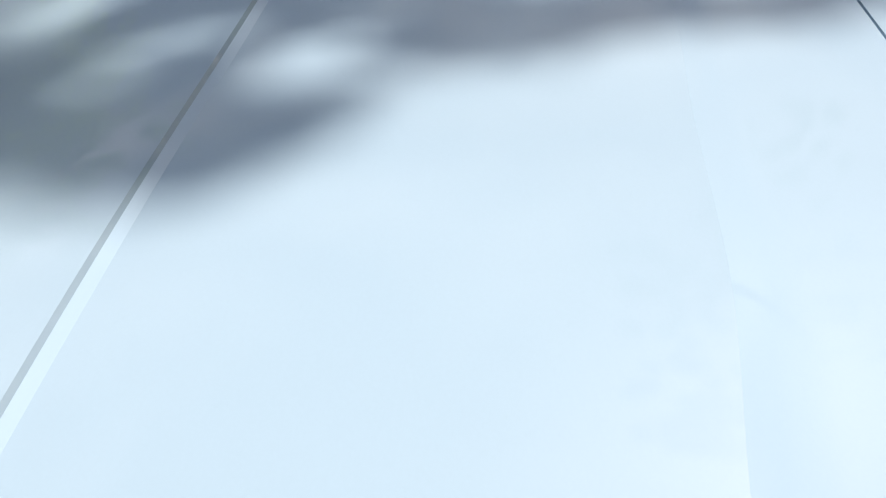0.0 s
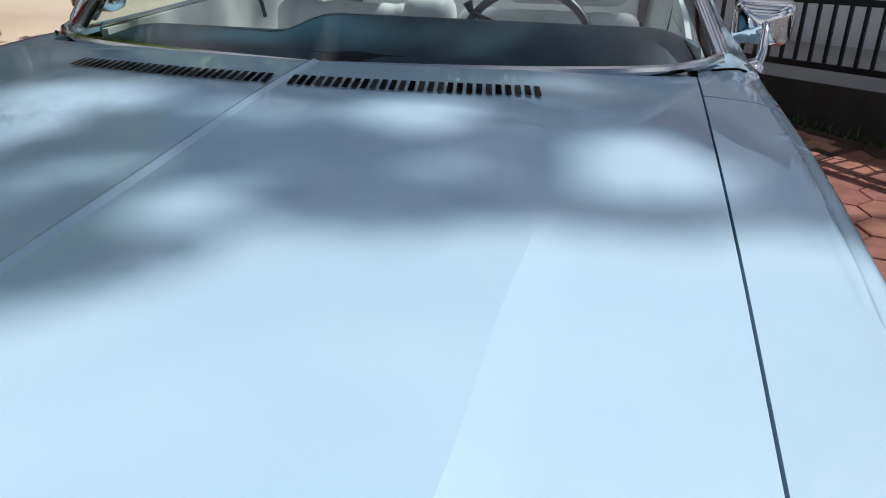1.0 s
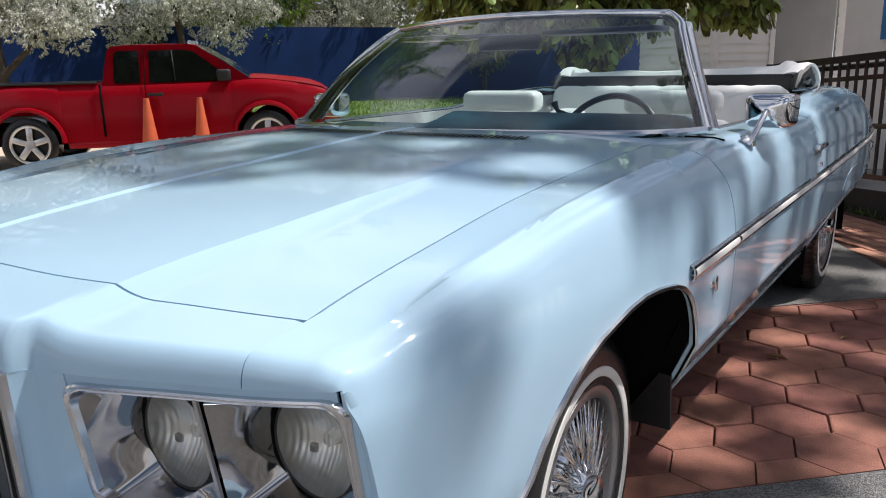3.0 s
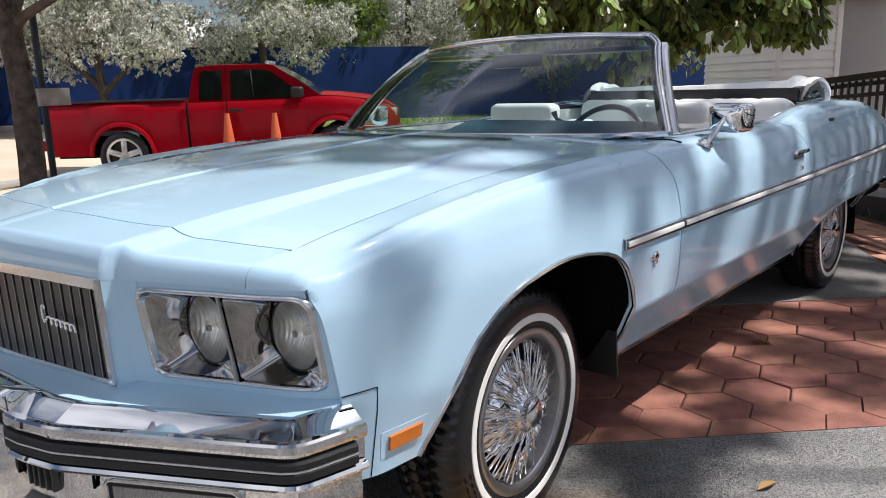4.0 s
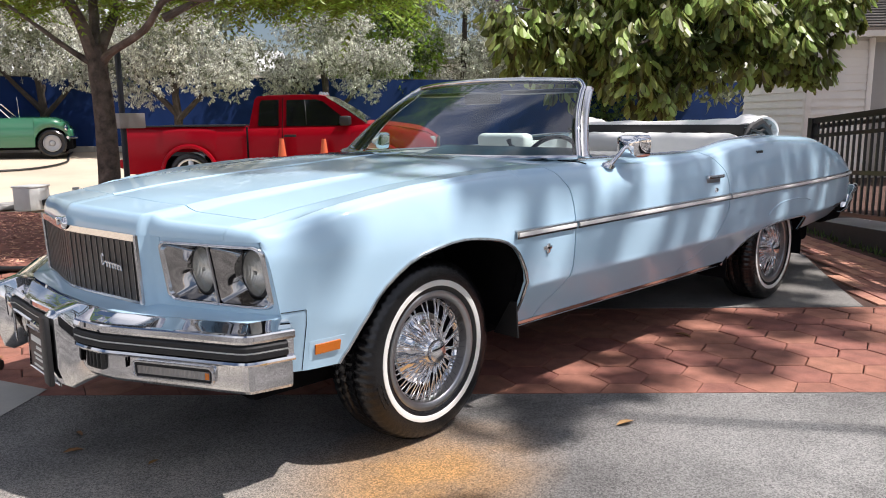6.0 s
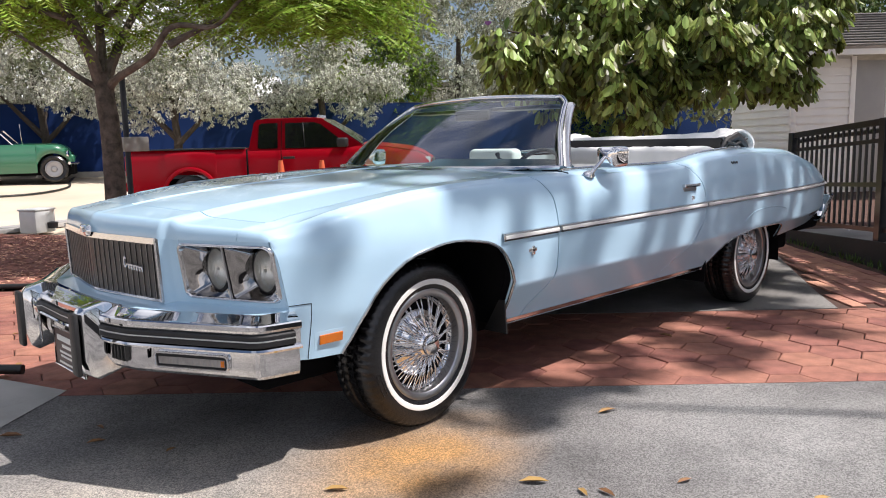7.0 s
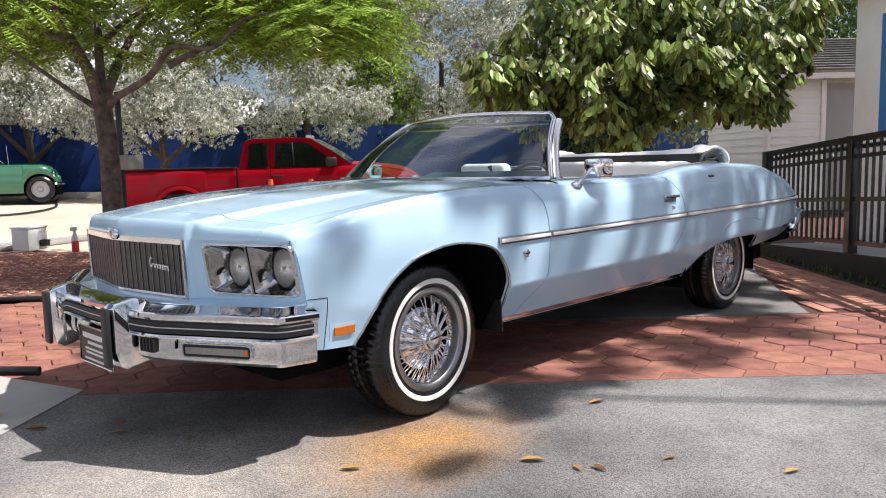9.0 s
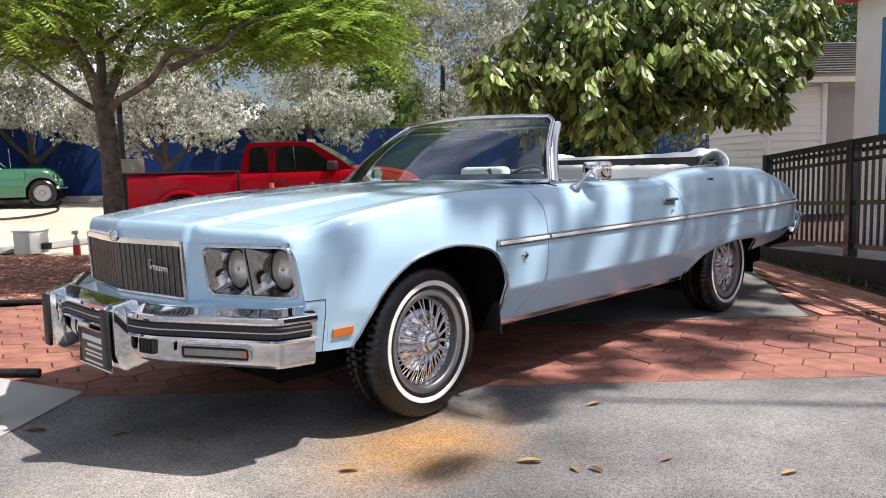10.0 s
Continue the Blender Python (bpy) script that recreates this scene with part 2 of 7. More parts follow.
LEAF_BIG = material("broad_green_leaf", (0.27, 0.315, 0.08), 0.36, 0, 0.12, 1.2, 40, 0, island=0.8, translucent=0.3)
# darker copy of the broad leaf's green, painting shade inside its crown
LEAF_SHADED = material("shaded_green_leaf", (0.10, 0.14, 0.04), 0.5, 0, 0.12, 1.2, 40, 0, island=0.5, translucent=0.4)
# own colour of the woods; in silver crowns a darker core for inner shade
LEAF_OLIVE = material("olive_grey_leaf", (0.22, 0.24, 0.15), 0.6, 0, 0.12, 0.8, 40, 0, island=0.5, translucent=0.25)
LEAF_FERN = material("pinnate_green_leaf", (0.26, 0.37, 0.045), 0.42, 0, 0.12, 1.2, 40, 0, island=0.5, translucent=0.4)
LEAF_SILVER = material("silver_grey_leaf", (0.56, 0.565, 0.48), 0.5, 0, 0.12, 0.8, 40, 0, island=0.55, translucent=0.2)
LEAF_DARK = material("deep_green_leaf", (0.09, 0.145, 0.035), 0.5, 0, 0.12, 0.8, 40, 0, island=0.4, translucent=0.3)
CONE = material("orange_cone", (0.62, 0.12, 0.045), 0.55, 0, 0.1, 7, 100)
HOSE = material("black_hose", (0.01, 0.01, 0.01), 0.45, 0, 0.1, 9, 120)
BUCKET = material("grey_white_plastic", (0.55, 0.56, 0.55), 0.4, 0, 0.06, 7, 100)
DRYLEAF = material("fallen_leaf", (0.34, 0.19, 0.065), 0.75, 0, 0.15, 20, 120, rnd=0.35)
SIGN = material("dark_red_plate", (0.045, 0.016, 0.013), 0.5, 0, 0.1, 6, 90, 0, 0.1)
SIGNWHITE = material("white_print", (0.7, 0.69, 0.66), 0.5, 0, 0.04, 6, 90)
METALROOF = material("white_metal_roof", (0.62, 0.63, 0.64), 0.45, 0, 0.06, 2, 60)

# ---- building helpers ----


def curve(pts):
    """A monotone smooth curve through the points (x, y)."""
    xs, ys = [p[0] for p in pts], [p[1] for p in pts]
    n = len(xs)
    d = [(ys[i + 1] - ys[i]) / (xs[i + 1] - xs[i]) for i in range(n - 1)]
    m = [d[0]] + [0 if d[i - 1] * d[i] <= 0 else 2 * d[i - 1] * d[i] / (d[i - 1] + d[i]) for i in range(1, n - 1)] + [d[-1]]

    def at(x):
        if x <= xs[0]:
            return ys[0]
        if x >= xs[-1]:
            return ys[-1]
        i = max(k for k in range(n - 1) if xs[k] <= x)
        h = xs[i + 1] - xs[i]
        t = (x - xs[i]) / h
        return (2 * t**3 - 3 * t * t + 1) * ys[i] + (t**3 - 2 * t * t + t) * h * m[i] + (3 * t * t - 2 * t**3) * ys[i + 1] + (t**3 - t * t) * h * m[i + 1]

    return at


def link_mesh(name, me, mat, parent=None, label="", smooth=True):
    me.materials.append(mat)
    if smooth:
        me.polygons.foreach_set("use_smooth", [True] * len(me.polygons))
    ob = new(name, me)
    if parent:
        ob.parent = parent
        ob.matrix_parent_inverse = Matrix.Identity(4)
    if label:
        ob["label"] = label
    return ob


def part(name, bm, mat, parent=None, label="", smooth=True, m=None, sharp=42):
    """Links a bmesh as one mesh object under a thing or a part."""
    if m is not None:
        bmesh.ops.transform(bm, matrix=m, verts=bm.verts)
    bmesh.ops.recalc_face_normals(bm, faces=bm.faces)
    if sharp and smooth:
        for e in bm.edges:
            if len(e.link_faces) == 2 and e.calc_face_angle(0) > radians(sharp):
                e.smooth = False
    me = bpy.data.meshes.new(name)
    bm.to_mesh(me)
    bm.free()
    return link_mesh(name, me, mat, parent, label, smooth)


def raw(name, verts, faces, mat, parent=None, label="", smooth=True):
    me = bpy.data.meshes.new(name)
    me.from_pydata(verts, [], faces)
    me.update()
    return link_mesh(name, me, mat, parent, label, smooth)


def grid(rows, thick=0.0, bm=None):
    """A bmesh sheet from rows of points; thick gives it a back."""
    bm = bm or bmesh.new()
    vs = [[bm.verts.new(p) for p in r] for r in rows]
    fs = []
    for a, b in zip(vs, vs[1:]):
        for i in range(len(a) - 1):
            q = (a[i], a[i + 1], b[i + 1], b[i])
            if len({tuple(round(c, 5) for c in v.co) for v in q}) > 2:
                fs.append(bm.faces.new(q))
    if thick:
        bmesh.ops.recalc_face_normals(bm, faces=fs)
        bmesh.ops.solidify(bm, geom=fs, thickness=thick)
    return bm


def box(x0, y0, z0, x1, y1, z1, bevel=0.0, bm=None, seg=2):
    bm = bm or bmesh.new()
    r = bmesh.ops.create_cube(bm, size=1.0, matrix=Matrix.LocRotScale(((x0 + x1) / 2, (y0 + y1) / 2, (z0 + z1) / 2), None, (abs(x1 - x0), abs(y1 - y0), abs(z1 - z0))))
    if bevel:
        es = list({e for v in r["verts"] for e in v.link_edges})
        bmesh.ops.bevel(bm, geom=es, offset=bevel, segments=seg, affect="EDGES", profile=0.5)
    return bm


def tube(path, radius, sides=8, bm=None, closed=False, cap=True):
    """A tube along points; radius is a number or one for each point."""
    bm = bm or bmesh.new()
    pts = [Vector(p) for p in path]
    n = len(pts)
    rs = radius if isinstance(radius, (list, tuple)) else [radius] * n
    ring, up = [], None
    for i, p in enumerate(pts):
        if closed:
            d = pts[(i + 1) % n] - pts[i - 1]
        else:
            d = pts[min(i + 1, n - 1)] - pts[max(i - 1, 0)]
        d = d.normalized() if d.length > 1e-9 else Vector((0, 0, 1))
        if up is None:
            up = Vector((0, 0, 1)) if abs(d.z) < 0.9 else Vector((1, 0, 0))
        a = (up - d * up.dot(d)).normalized()
        up = a
        b = d.cross(a)
        ring.append([bm.verts.new(p + (a * math.cos(2 * math.pi * k / sides) + b * math.sin(2 * math.pi * k / sides)) * rs[i]) for k in range(sides)])
    for i in range(n if closed else n - 1):
        a, b = ring[i], ring[(i + 1) % n]
        for k in range(sides):
            bm.faces.new((a[k], a[(k + 1) % sides], b[(k + 1) % sides], b[k]))
    if cap and not closed:
        bm.faces.new(list(reversed(ring[0])))
        bm.faces.new(ring[-1])
    return bm


def lathe(profile, sides=48, bm=None):
    """Turns (radius, height) pairs round the z axis."""
    bm = bm or bmesh.new()
    rings = []
    for r, h in profile:
        if r < 1e-6:
            rings.append([bm.verts.new((0, 0, h))])
        else:
            rings.append([bm.verts.new((r * math.cos(2 * math.pi * k / sides), r * math.sin(2 * math.pi * k / sides), h)) for k in range(sides)])
    for a, b in zip(rings, rings[1:]):
        for k in range(sides):
            q = [a[k % len(a)], a[(k + 1) % len(a)], b[(k + 1) % len(b)], b[k % len(b)]]
            q = [v for i, v in enumerate(q) if v not in q[:i]]
            if len(q) > 2:
                bm.faces.new(q)
    return bm


def prism(outline, z0, z1, bevel=0.0, bm=None):
    """An upright block on a plan outline."""
    bm = bm or bmesh.new()
    lo = [bm.verts.new((x, y, z0)) for x, y in outline]
    hi = [bm.verts.new((x, y, z1)) for x, y in outline]
    n = len(outline)
    bm.faces.new(list(reversed(lo)))
    bm.faces.new(hi)
    for i in range(n):
        bm.faces.new((lo[i], lo[(i + 1) % n], hi[(i + 1) % n], hi[i]))
    if bevel:
        bmesh.ops.recalc_face_normals(bm, faces=bm.faces)
        es = [e for e in bm.edges if all(v in hi for v in e.verts)]
        bmesh.ops.bevel(bm, geom=es, offset=bevel, segments=2, affect="EDGES", profile=0.5)
    return bm


def thing(name, at=(0, 0, 0), rz=0.0, label="", category="", group="", kind=""):
    ob = new(name)
    ob.matrix_world = Matrix.Translation(at) @ Matrix.Rotation(rz, 4, "Z")
    ob.empty_display_size = 0.1
    return tagged(ob, label, category, group, kind)


def rise(y):
    """The lot climbs gently behind the drive."""
    return 0.045 * max(0.0, y - 5.5) - 0.02 * max(0.0, min(y, 7.5) - 5.5) if y < 30 else 0.045 * 24.5 - 0.04


S2 = math.sqrt(0.5)


def uv(a, b, z=0.0):
    """The site lies at 45 degrees to the car: a along the drive's edge, b away from the street."""
    return (S2 * (a + b), S2 * (b - a), z)

# ---- ground ----
gx = [-160, -60, -25, -12, -6, -2, 2, 6, 12, 25, 60, 160]
gy = [-160, -60, -20, -8, -2, 3, 5.5, 6, 6.5, 7, 7.5, 9, 12, 16, 20, 25, 30, 60, 160]
ground = part("ground", grid([[(x, y, rise(y) - 0.03) for x in gx] for y in gy]), DRIVE, None, smooth=True)
tagged(ground, "pale sunlit concrete lot behind the parked cars", "ground", kind="structure")


def slab(name, outline, z, mat, label, category, thick=0.06, bevel=0.0):
    ob = part(name, prism(outline, z - thick, z, bevel), mat, None, smooth=False)
    return tagged(ob, label, category, kind="structure")


road = slab("road", [uv(-30, -0.17)[:2], uv(-30, -30)[:2], uv(30, -30)[:2], uv(30, -0.17)[:2]], 0.0, ASPHALT, "worn grey asphalt road with pale patches", "road")
pave_bed = slab("pavement", [uv(-9, -0.17)[:2], uv(9, -0.17)[:2], uv(9, 12)[:2], uv(4, 12)[:2], uv(0.2, 2.66)[:2], uv(-9, 2.66)[:2]], -0.014, JOINT, "red paver drive with dark joints", "pavement")
strip = slab("concrete_strip", [uv(0.6, 1.335)[:2], uv(3.30, 1.335)[:2], uv(3.42, 1.9)[:2], uv(3.95, 4.0)[:2], uv(0.6, 4.0)[:2]], 0.003, STAINED, "grey stained concrete strip across the paver drive", "concrete strip")
kerb = raw("kerb", [uv(-1.14, -0.15, 0.004), uv(-1.20, -0.78, 0.004), uv(-1.9, -0.95, 0.004), uv(-6, -0.95, 0.004), uv(-6, -0.15, 0.12), uv(-1.6, -0.15, 0.075), uv(-6, -0.05, 0.12), uv(-1.6, -0.05, 0.075), uv(-1.14, -0.1, 0.004), uv(-6, -0.05, -0.03), uv(-1.14, -0.05, -0.03)],
           [(0, 1, 2, 5), (2, 3, 4, 5), (5, 4, 6, 7), (0, 5, 7, 8), (7, 6, 9, 10), (8, 7, 10)], KERB, None, smooth=False)
tagged(kerb, "pale concrete kerb flaring down to the road", "kerb", kind="structure")
mulch = part("mulch_bed", grid([[(lambda p: (p[0], p[1], rise(p[1]) + 0.01 + 0.03 * noise.noise(Vector(p) * 1.3)))(uv(-9 + 0.25 * i, 2.64 + 0.22 * j)) for i in range(33)] for j in range(17)]), MULCH, None)
tagged(mulch, "bed of red wood mulch round the tree", "mulch bed", kind="structure")
lawn = part("lawn", grid([[(x, y0, rise(y0) + 0.02) for x in (6.5, 10, 14, 18, 22, 26)] for y0 in (7.3, 8.5, 10, 11.5, 13, 14.5)]), GRASS, None)
tagged(lawn, "strip of sunlit grass before the blue fence", "lawn", kind="structure")

# ---- the convertible: section tables ----
ROWS = [
    (-0.756, 0.779, 0.838, 0.83, 0.836, 0.872, 0.826, 0.892, 0.79, 0.900, 0.900, 0.60, 0.885, 0.42),
    (-0.72, 0.779, 0.874, 0.83, 0.866, 0.876, 0.842, 0.897, 0.79, 0.906, 0.906, 0.60, 0.89, 0.42),
    (-0.66, 0.779, 0.886, 0.83, 0.881, 0.888, 0.853, 0.917, 0.80, 0.923, 0.922, 0.58, 0.905, 0.42),
    (-0.55, 0.777, 0.907, 0.84, 0.905, 0.905, 0.872, 0.937, 0.81, 0.945, 0.945, 0.57, 0.93, 0.415),
    (-0.35, 0.773, 0.934, 0.85, 0.940, 0.920, 0.912, 0.955, 0.83, 0.965, 0.962, 0.55, 0.920, 0.40),
    (0.0, 0.770, 0.974, 0.85, 0.980, 0.925, 0.950, 0.966, 0.86, 0.985, 0.980, 0.53, 0.885, 0.34),
    (0.4, 0.770, 0.996, 0.85, 1.001, 0.925, 0.968, 0.968, 0.88, 0.990, 0.985, 0.525, 0.872, 0.328),
    (0.8, 0.770, 1.008, 0.855, 1.005, 0.922, 0.972, 0.968, 0.885, 0.988, 0.985, 0.53, 0.868, 0.327),
    (1.2, 0.800, 1.005, 0.865, 1.000, 0.925, 0.972, 0.966, 0.885, 0.986, 0.984, 0.532, 0.868, 0.327),
    (2.0, 0.820, 1.005, 0.870, 1.005, 0.925, 0.975, 0.965, 0.885, 0.985, 0.983, 0.538, 0.868, 0.327),
    (2.5, 0.810, 1.055, 0.862, 1.050, 0.918, 1.010, 0.960, 0.90, 0.982, 0.980, 0.545, 0.87, 0.335),
    (3.0, 0.780, 1.072, 0.850, 1.063, 0.912, 1.022, 0.955, 0.91, 0.977, 0.975, 0.56, 0.90, 0.40),
    (3.6, 0.720, 1.060, 0.830, 1.048, 0.905, 1.003, 0.947, 0.90, 0.965, 0.962, 0.548, 0.87, 0.43),
    (4.1, 0.660, 0.990, 0.800, 0.970, 0.880, 0.925, 0.920, 0.85, 0.935, 0.930, 0.563, 0.84, 0.455),
    (4.30, 0.62, 0.935, 0.775, 0.912, 0.860, 0.866, 0.897, 0.81, 0.910, 0.905, 0.585, 0.82, 0.47),
    (4.40, 0.58, 0.875, 0.745, 0.850, 0.830, 0.815, 0.868, 0.78, 0.882, 0.876, 0.61, 0.81, 0.49),
    (4.47, 0.54, 0.800, 0.700, 0.785, 0.795, 0.765, 0.835, 0.745, 0.850, 0.845, 0.635, 0.80, 0.52),
]
COL = [curve([(r[0], r[k]) for r in ROWS]) for k in range(1, 14)]
ARCH_F = curve([(-0.445, 0.415), (-0.41, 0.455), (-0.368, 0.528), (-0.274, 0.645), (-0.113, 0.736), (0.09, 0.765), (0.277, 0.742), (0.36, 0.705), (0.415, 0.64), (0.45, 0.55), (0.462, 0.36), (0.47, 0.33)])
ARCH_R = curve([(2.36, 0.335), (2.44, 0.40), (2.54, 0.480), (2.7, 0.525), (3.0, 0.545), (3.28, 0.545), (3.40, 0.52), (3.44, 0.47), (3.46, 0.43)])


FENDER_CREASE = curve([(-0.76, 0.0), (-0.62, 0.7), (-0.45, 1.0), (0.30, 1.0), (0.75, 0.5), (1.05, 0.0), (4.5, 0.0)])


def section(x):
    c = [f(x) for f in COL]
    a = FENDER_CREASE(x)
    kw, kz = 0.45 * c[2] + 0.55 * c[4], 0.45 * c[3] + 0.55 * c[5]
    return [(c[0], c[1]), (c[2] - 0.004, c[3] - 0.006 * a), (kw - 0.011, kz + 0.005 + 0.006 * a), (kw, kz + 0.014 * a), (kw + 0.011, kz - 0.005 + 0.004 * a), (c[4] + 0.010 * a, c[5] - 0.003 * a), (c[6], c[7]), (c[8], min(0.75, c[7] - 0.02)), (c[9] + 0.002, c[10] + 0.04), (c[9], c[10] + 0.005), (c[9] + 0.06 * (c[11] - c[9]), c[10] + 0.06 * (c[12] - c[10])), (c[11], c[12])]


def bottom(x):
    if -0.445 < x < 0.47:
        return ARCH_F(x)
    if 2.36 < x < 3.46:
        return ARCH_R(x)
    return COL[12](x)


def smooth_line(p, per=8):
    """Catmull-Rom through the points."""
    q = [p[0]] + list(p) + [p[-1]]
    out = []
    for i in range(1, len(q) - 2):
        a, b, c, d = q[i - 1], q[i], q[i + 1], q[i + 2]
        for k in range(per):
            t = k / per
            out.append(tuple(0.5 * (2 * b[j] + (c[j] - a[j]) * t + (2 * a[j] - 5 * b[j] + 4 * c[j] - d[j]) * t * t + (3 * b[j] - a[j] - 3 * c[j] + d[j]) * t**3) for j in range(len(b))))
    out.append(tuple(p[-1]))
    return out


def skin(x, n=48):
    """Points (w, z) down the side of the body at x, from the upper edge to the lower."""
    line = smooth_line(section(x))
    zb = bottom(x)
    cut = [line[0]]
    for a, b in zip(line, line[1:]):
        if b[1] <= zb and a[1] > zb and a[1] < 0.8:
            t = (a[1] - zb) / (a[1] - b[1])
            cut.append((a[0] + (b[0] - a[0]) * t, zb))
            break
        cut.append(b)
    lens = [0.0]
    for a, b in zip(cut, cut[1:]):
        lens.append(lens[-1] + math.dist(a, b))
    out = []
    for k in range(n + 1):
        s = lens[-1] * k / n
        i = max(j for j in range(len(lens) - 1) if lens[j] <= s + 1e-9)
        t = 0 if lens[i + 1] == lens[i] else min(1, (s - lens[i]) / (lens[i + 1] - lens[i]))
        out.append((cut[i][0] + (cut[i + 1][0] - cut[i][0]) * t, cut[i][1] + (cut[i + 1][1] - cut[i][1]) * t))
    return out


def side_w(x, z):
    """Half width of the body at x and height z, on the side."""
    line = smooth_line(section(x))
    best = None
    for a, b in zip(line[40:], line[41:]):
        if a[1] >= z >= b[1]:
            t = (a[1] - z) / max(1e-6, a[1] - b[1])
            best = a[0] + (b[0] - a[0]) * t
    return best if best is not None else line[-1][0]


zc = curve([(-0.80, 0.932), (-0.6, 0.958), (-0.3, 0.985), (0.0, 1.003), (0.44, 1.030), (0.7, 1.036)])
ridge_w = curve([(-0.8, 0.505), (-0.6, 0.525), (-0.4, 0.548), (-0.2, 0.553), (0.02, 0.565), (0.3, 0.53), (0.8, 0.42)])
step_h = curve([(-0.8, 0.017), (-0.3, 0.0105), (0.1, 0.005), (0.4, 0.0), (0.8, 0.0)])


def hood_z(x, w):
    w = abs(w)
    za, wa, zm, r, st = COL[1](x), COL[0](x), zc(x), ridge_w(x), step_h(x)
    zr = zm - 0.25 * (zm - za)
    crest = 0.0045 * max(0.0, 1 - w / 0.012)
    q = (r - 0.03) / r
    a = zm + (zr - zm) * q * q
    if w < r - 0.03:
        return zm + (zr - zm) * (w / r) ** 2 + crest
    t = (w - r + 0.03) / max(0.01, wa - r + 0.03)
    k = min(1.0, (w - r + 0.03) / 0.065)
    return a + (za - a + st) * min(1.0, t) - st * (1 - (1 - k) ** 2)




def roll(s):
    """Share of the drop from the hood's edge (0) to the brow (1): a gentle slope, then a tight roll."""
    u = max(0.0, (s - 0.80) / 0.20)
    return 0.26 * s + 0.74 * (1 - math.sqrt(max(0.0, 1 - u * u)))


hood_front = curve([(0, -0.785), (0.3, -0.757), (0.475, -0.728), (0.53, -0.714), (0.60, -0.690), (0.70, -0.656), (0.776, -0.630)])


def hood_back(w):
    return 0.635 + 0.32 * w * w


def nose_plan(w):
    return NOSE(abs(w))


NOSE = curve([(0, -0.958), (0.12, -0.945), (0.3, -0.917), (0.455, -0.894), (0.462, -0.892), (0.478, -0.862), (0.53, -0.850), (0.70, -0.785), (0.80, -0.745), (0.905, -0.690)])

car = thing("convertible_car", label="pale blue classic convertible with white interior and folded top", category="car")

from functools import lru_cache


@lru_cache(maxsize=None)
def cached_skin(x, n):
    return tuple(plain_skin(x, n))


plain_skin = skin


def skin(x, n=48):
    return cached_skin(round(x, 3), n)


def spread(a, b, n):
    return [a + (b - a) * i / n for i in range(n + 1)]


def side_panel(name, xs_front, xs_back, n, s, label=""):
    """A piece of the body side between two edges that are functions of height."""
    rows = []
    for i in range(n + 1):
        u = i / n
        row = []
        for k in range(49):
            z = 1.0 - 0.67 * k / 48
            for _ in range(5):
                x = xs_front(z) + (xs_back(z) - xs_front(z)) * u
                w, z = skin(x)[k]
            row.append((x, s * w, z))
        rows.append(row)
    return part(name, grid(rows, 0.012), PAINT, car, label)


door_front = curve([(0.33, 0.60), (0.384, 0.613), (0.50, 0.715), (0.58, 0.758), (0.75, 0.768), (0.889, 0.757), (0.95, 0.72), (1.0, 0.665)])
door_back = curve([(0.33, 1.76), (0.389, 1.817), (0.477, 1.952), (0.60, 2.12), (0.703, 2.198), (0.80, 2.205), (0.883, 2.186), (0.95, 2.12), (1.0, 2.04)])


def fender_nose(w, z):
    """The fender's front edge: round the lamp above, set back below it."""
    hi = NOSE(w)
    lo = -0.69 + 0.16 * (0.83 - z)
    t = max(0.0, min(1.0, (0.834 - z) / 0.04))
    return hi + (lo - hi) * t


def nose_round(x, w, k):
    """Height of the fender's top where it rolls down to the lamp's brow."""
    z = skin(max(x, -0.62))[k][1]
    if z <= 0.838:
        return None
    return z - (z - 0.838) * roll(max(0.0, 1 - max(0.0, x - NOSE(w)) / 0.125))


def panel_by_x(name, xs, s, label="", first=None, last=None, rolled=False):
    """A piece of the body side on its own stations; first and last bend the end columns to slanted edges."""
    rows = []
    for j, x0 in enumerate(xs):
        row = []
        for k in range(49):
            x, (w, z) = x0, skin(x0)[k]
            for _ in range(4):
                if last and x0 > last[1]:
                    x = last[1] + (x0 - last[1]) / (xs[-1] - last[1]) * (last[0](w, z) - last[1])
                if first and x0 < first[1]:
                    x = first[1] + (first[1] - x0) / (first[1] - xs[0]) * (first[0](w, z) - first[1])
                w, z = skin(x)[k]
            if rolled and x < -0.46:
                z = nose_round(x, w, k) or z
            row.append((x, s * w, z))
        rows.append(row)
    return part(name, grid(rows, 0.012), PAINT, car, label)


ARCH_X = [-0.445, -0.43, -0.41, -0.39, -0.368, -0.34, -0.31, -0.274, -0.22, -0.17, -0.113, -0.05, 0.02, 0.09, 0.16, 0.22, 0.277, 0.32, 0.36, 0.39, 0.415, 0.435, 0.45, 0.456, 0.462, 0.47]
REAR_X = [2.36, 2.40, 2.44, 2.49, 2.54, 2.62, 2.7, 2.8, 2.9, 3.0, 3.1, 3.2, 3.28, 3.34, 3.40, 3.42, 3.44, 3.45, 3.46]
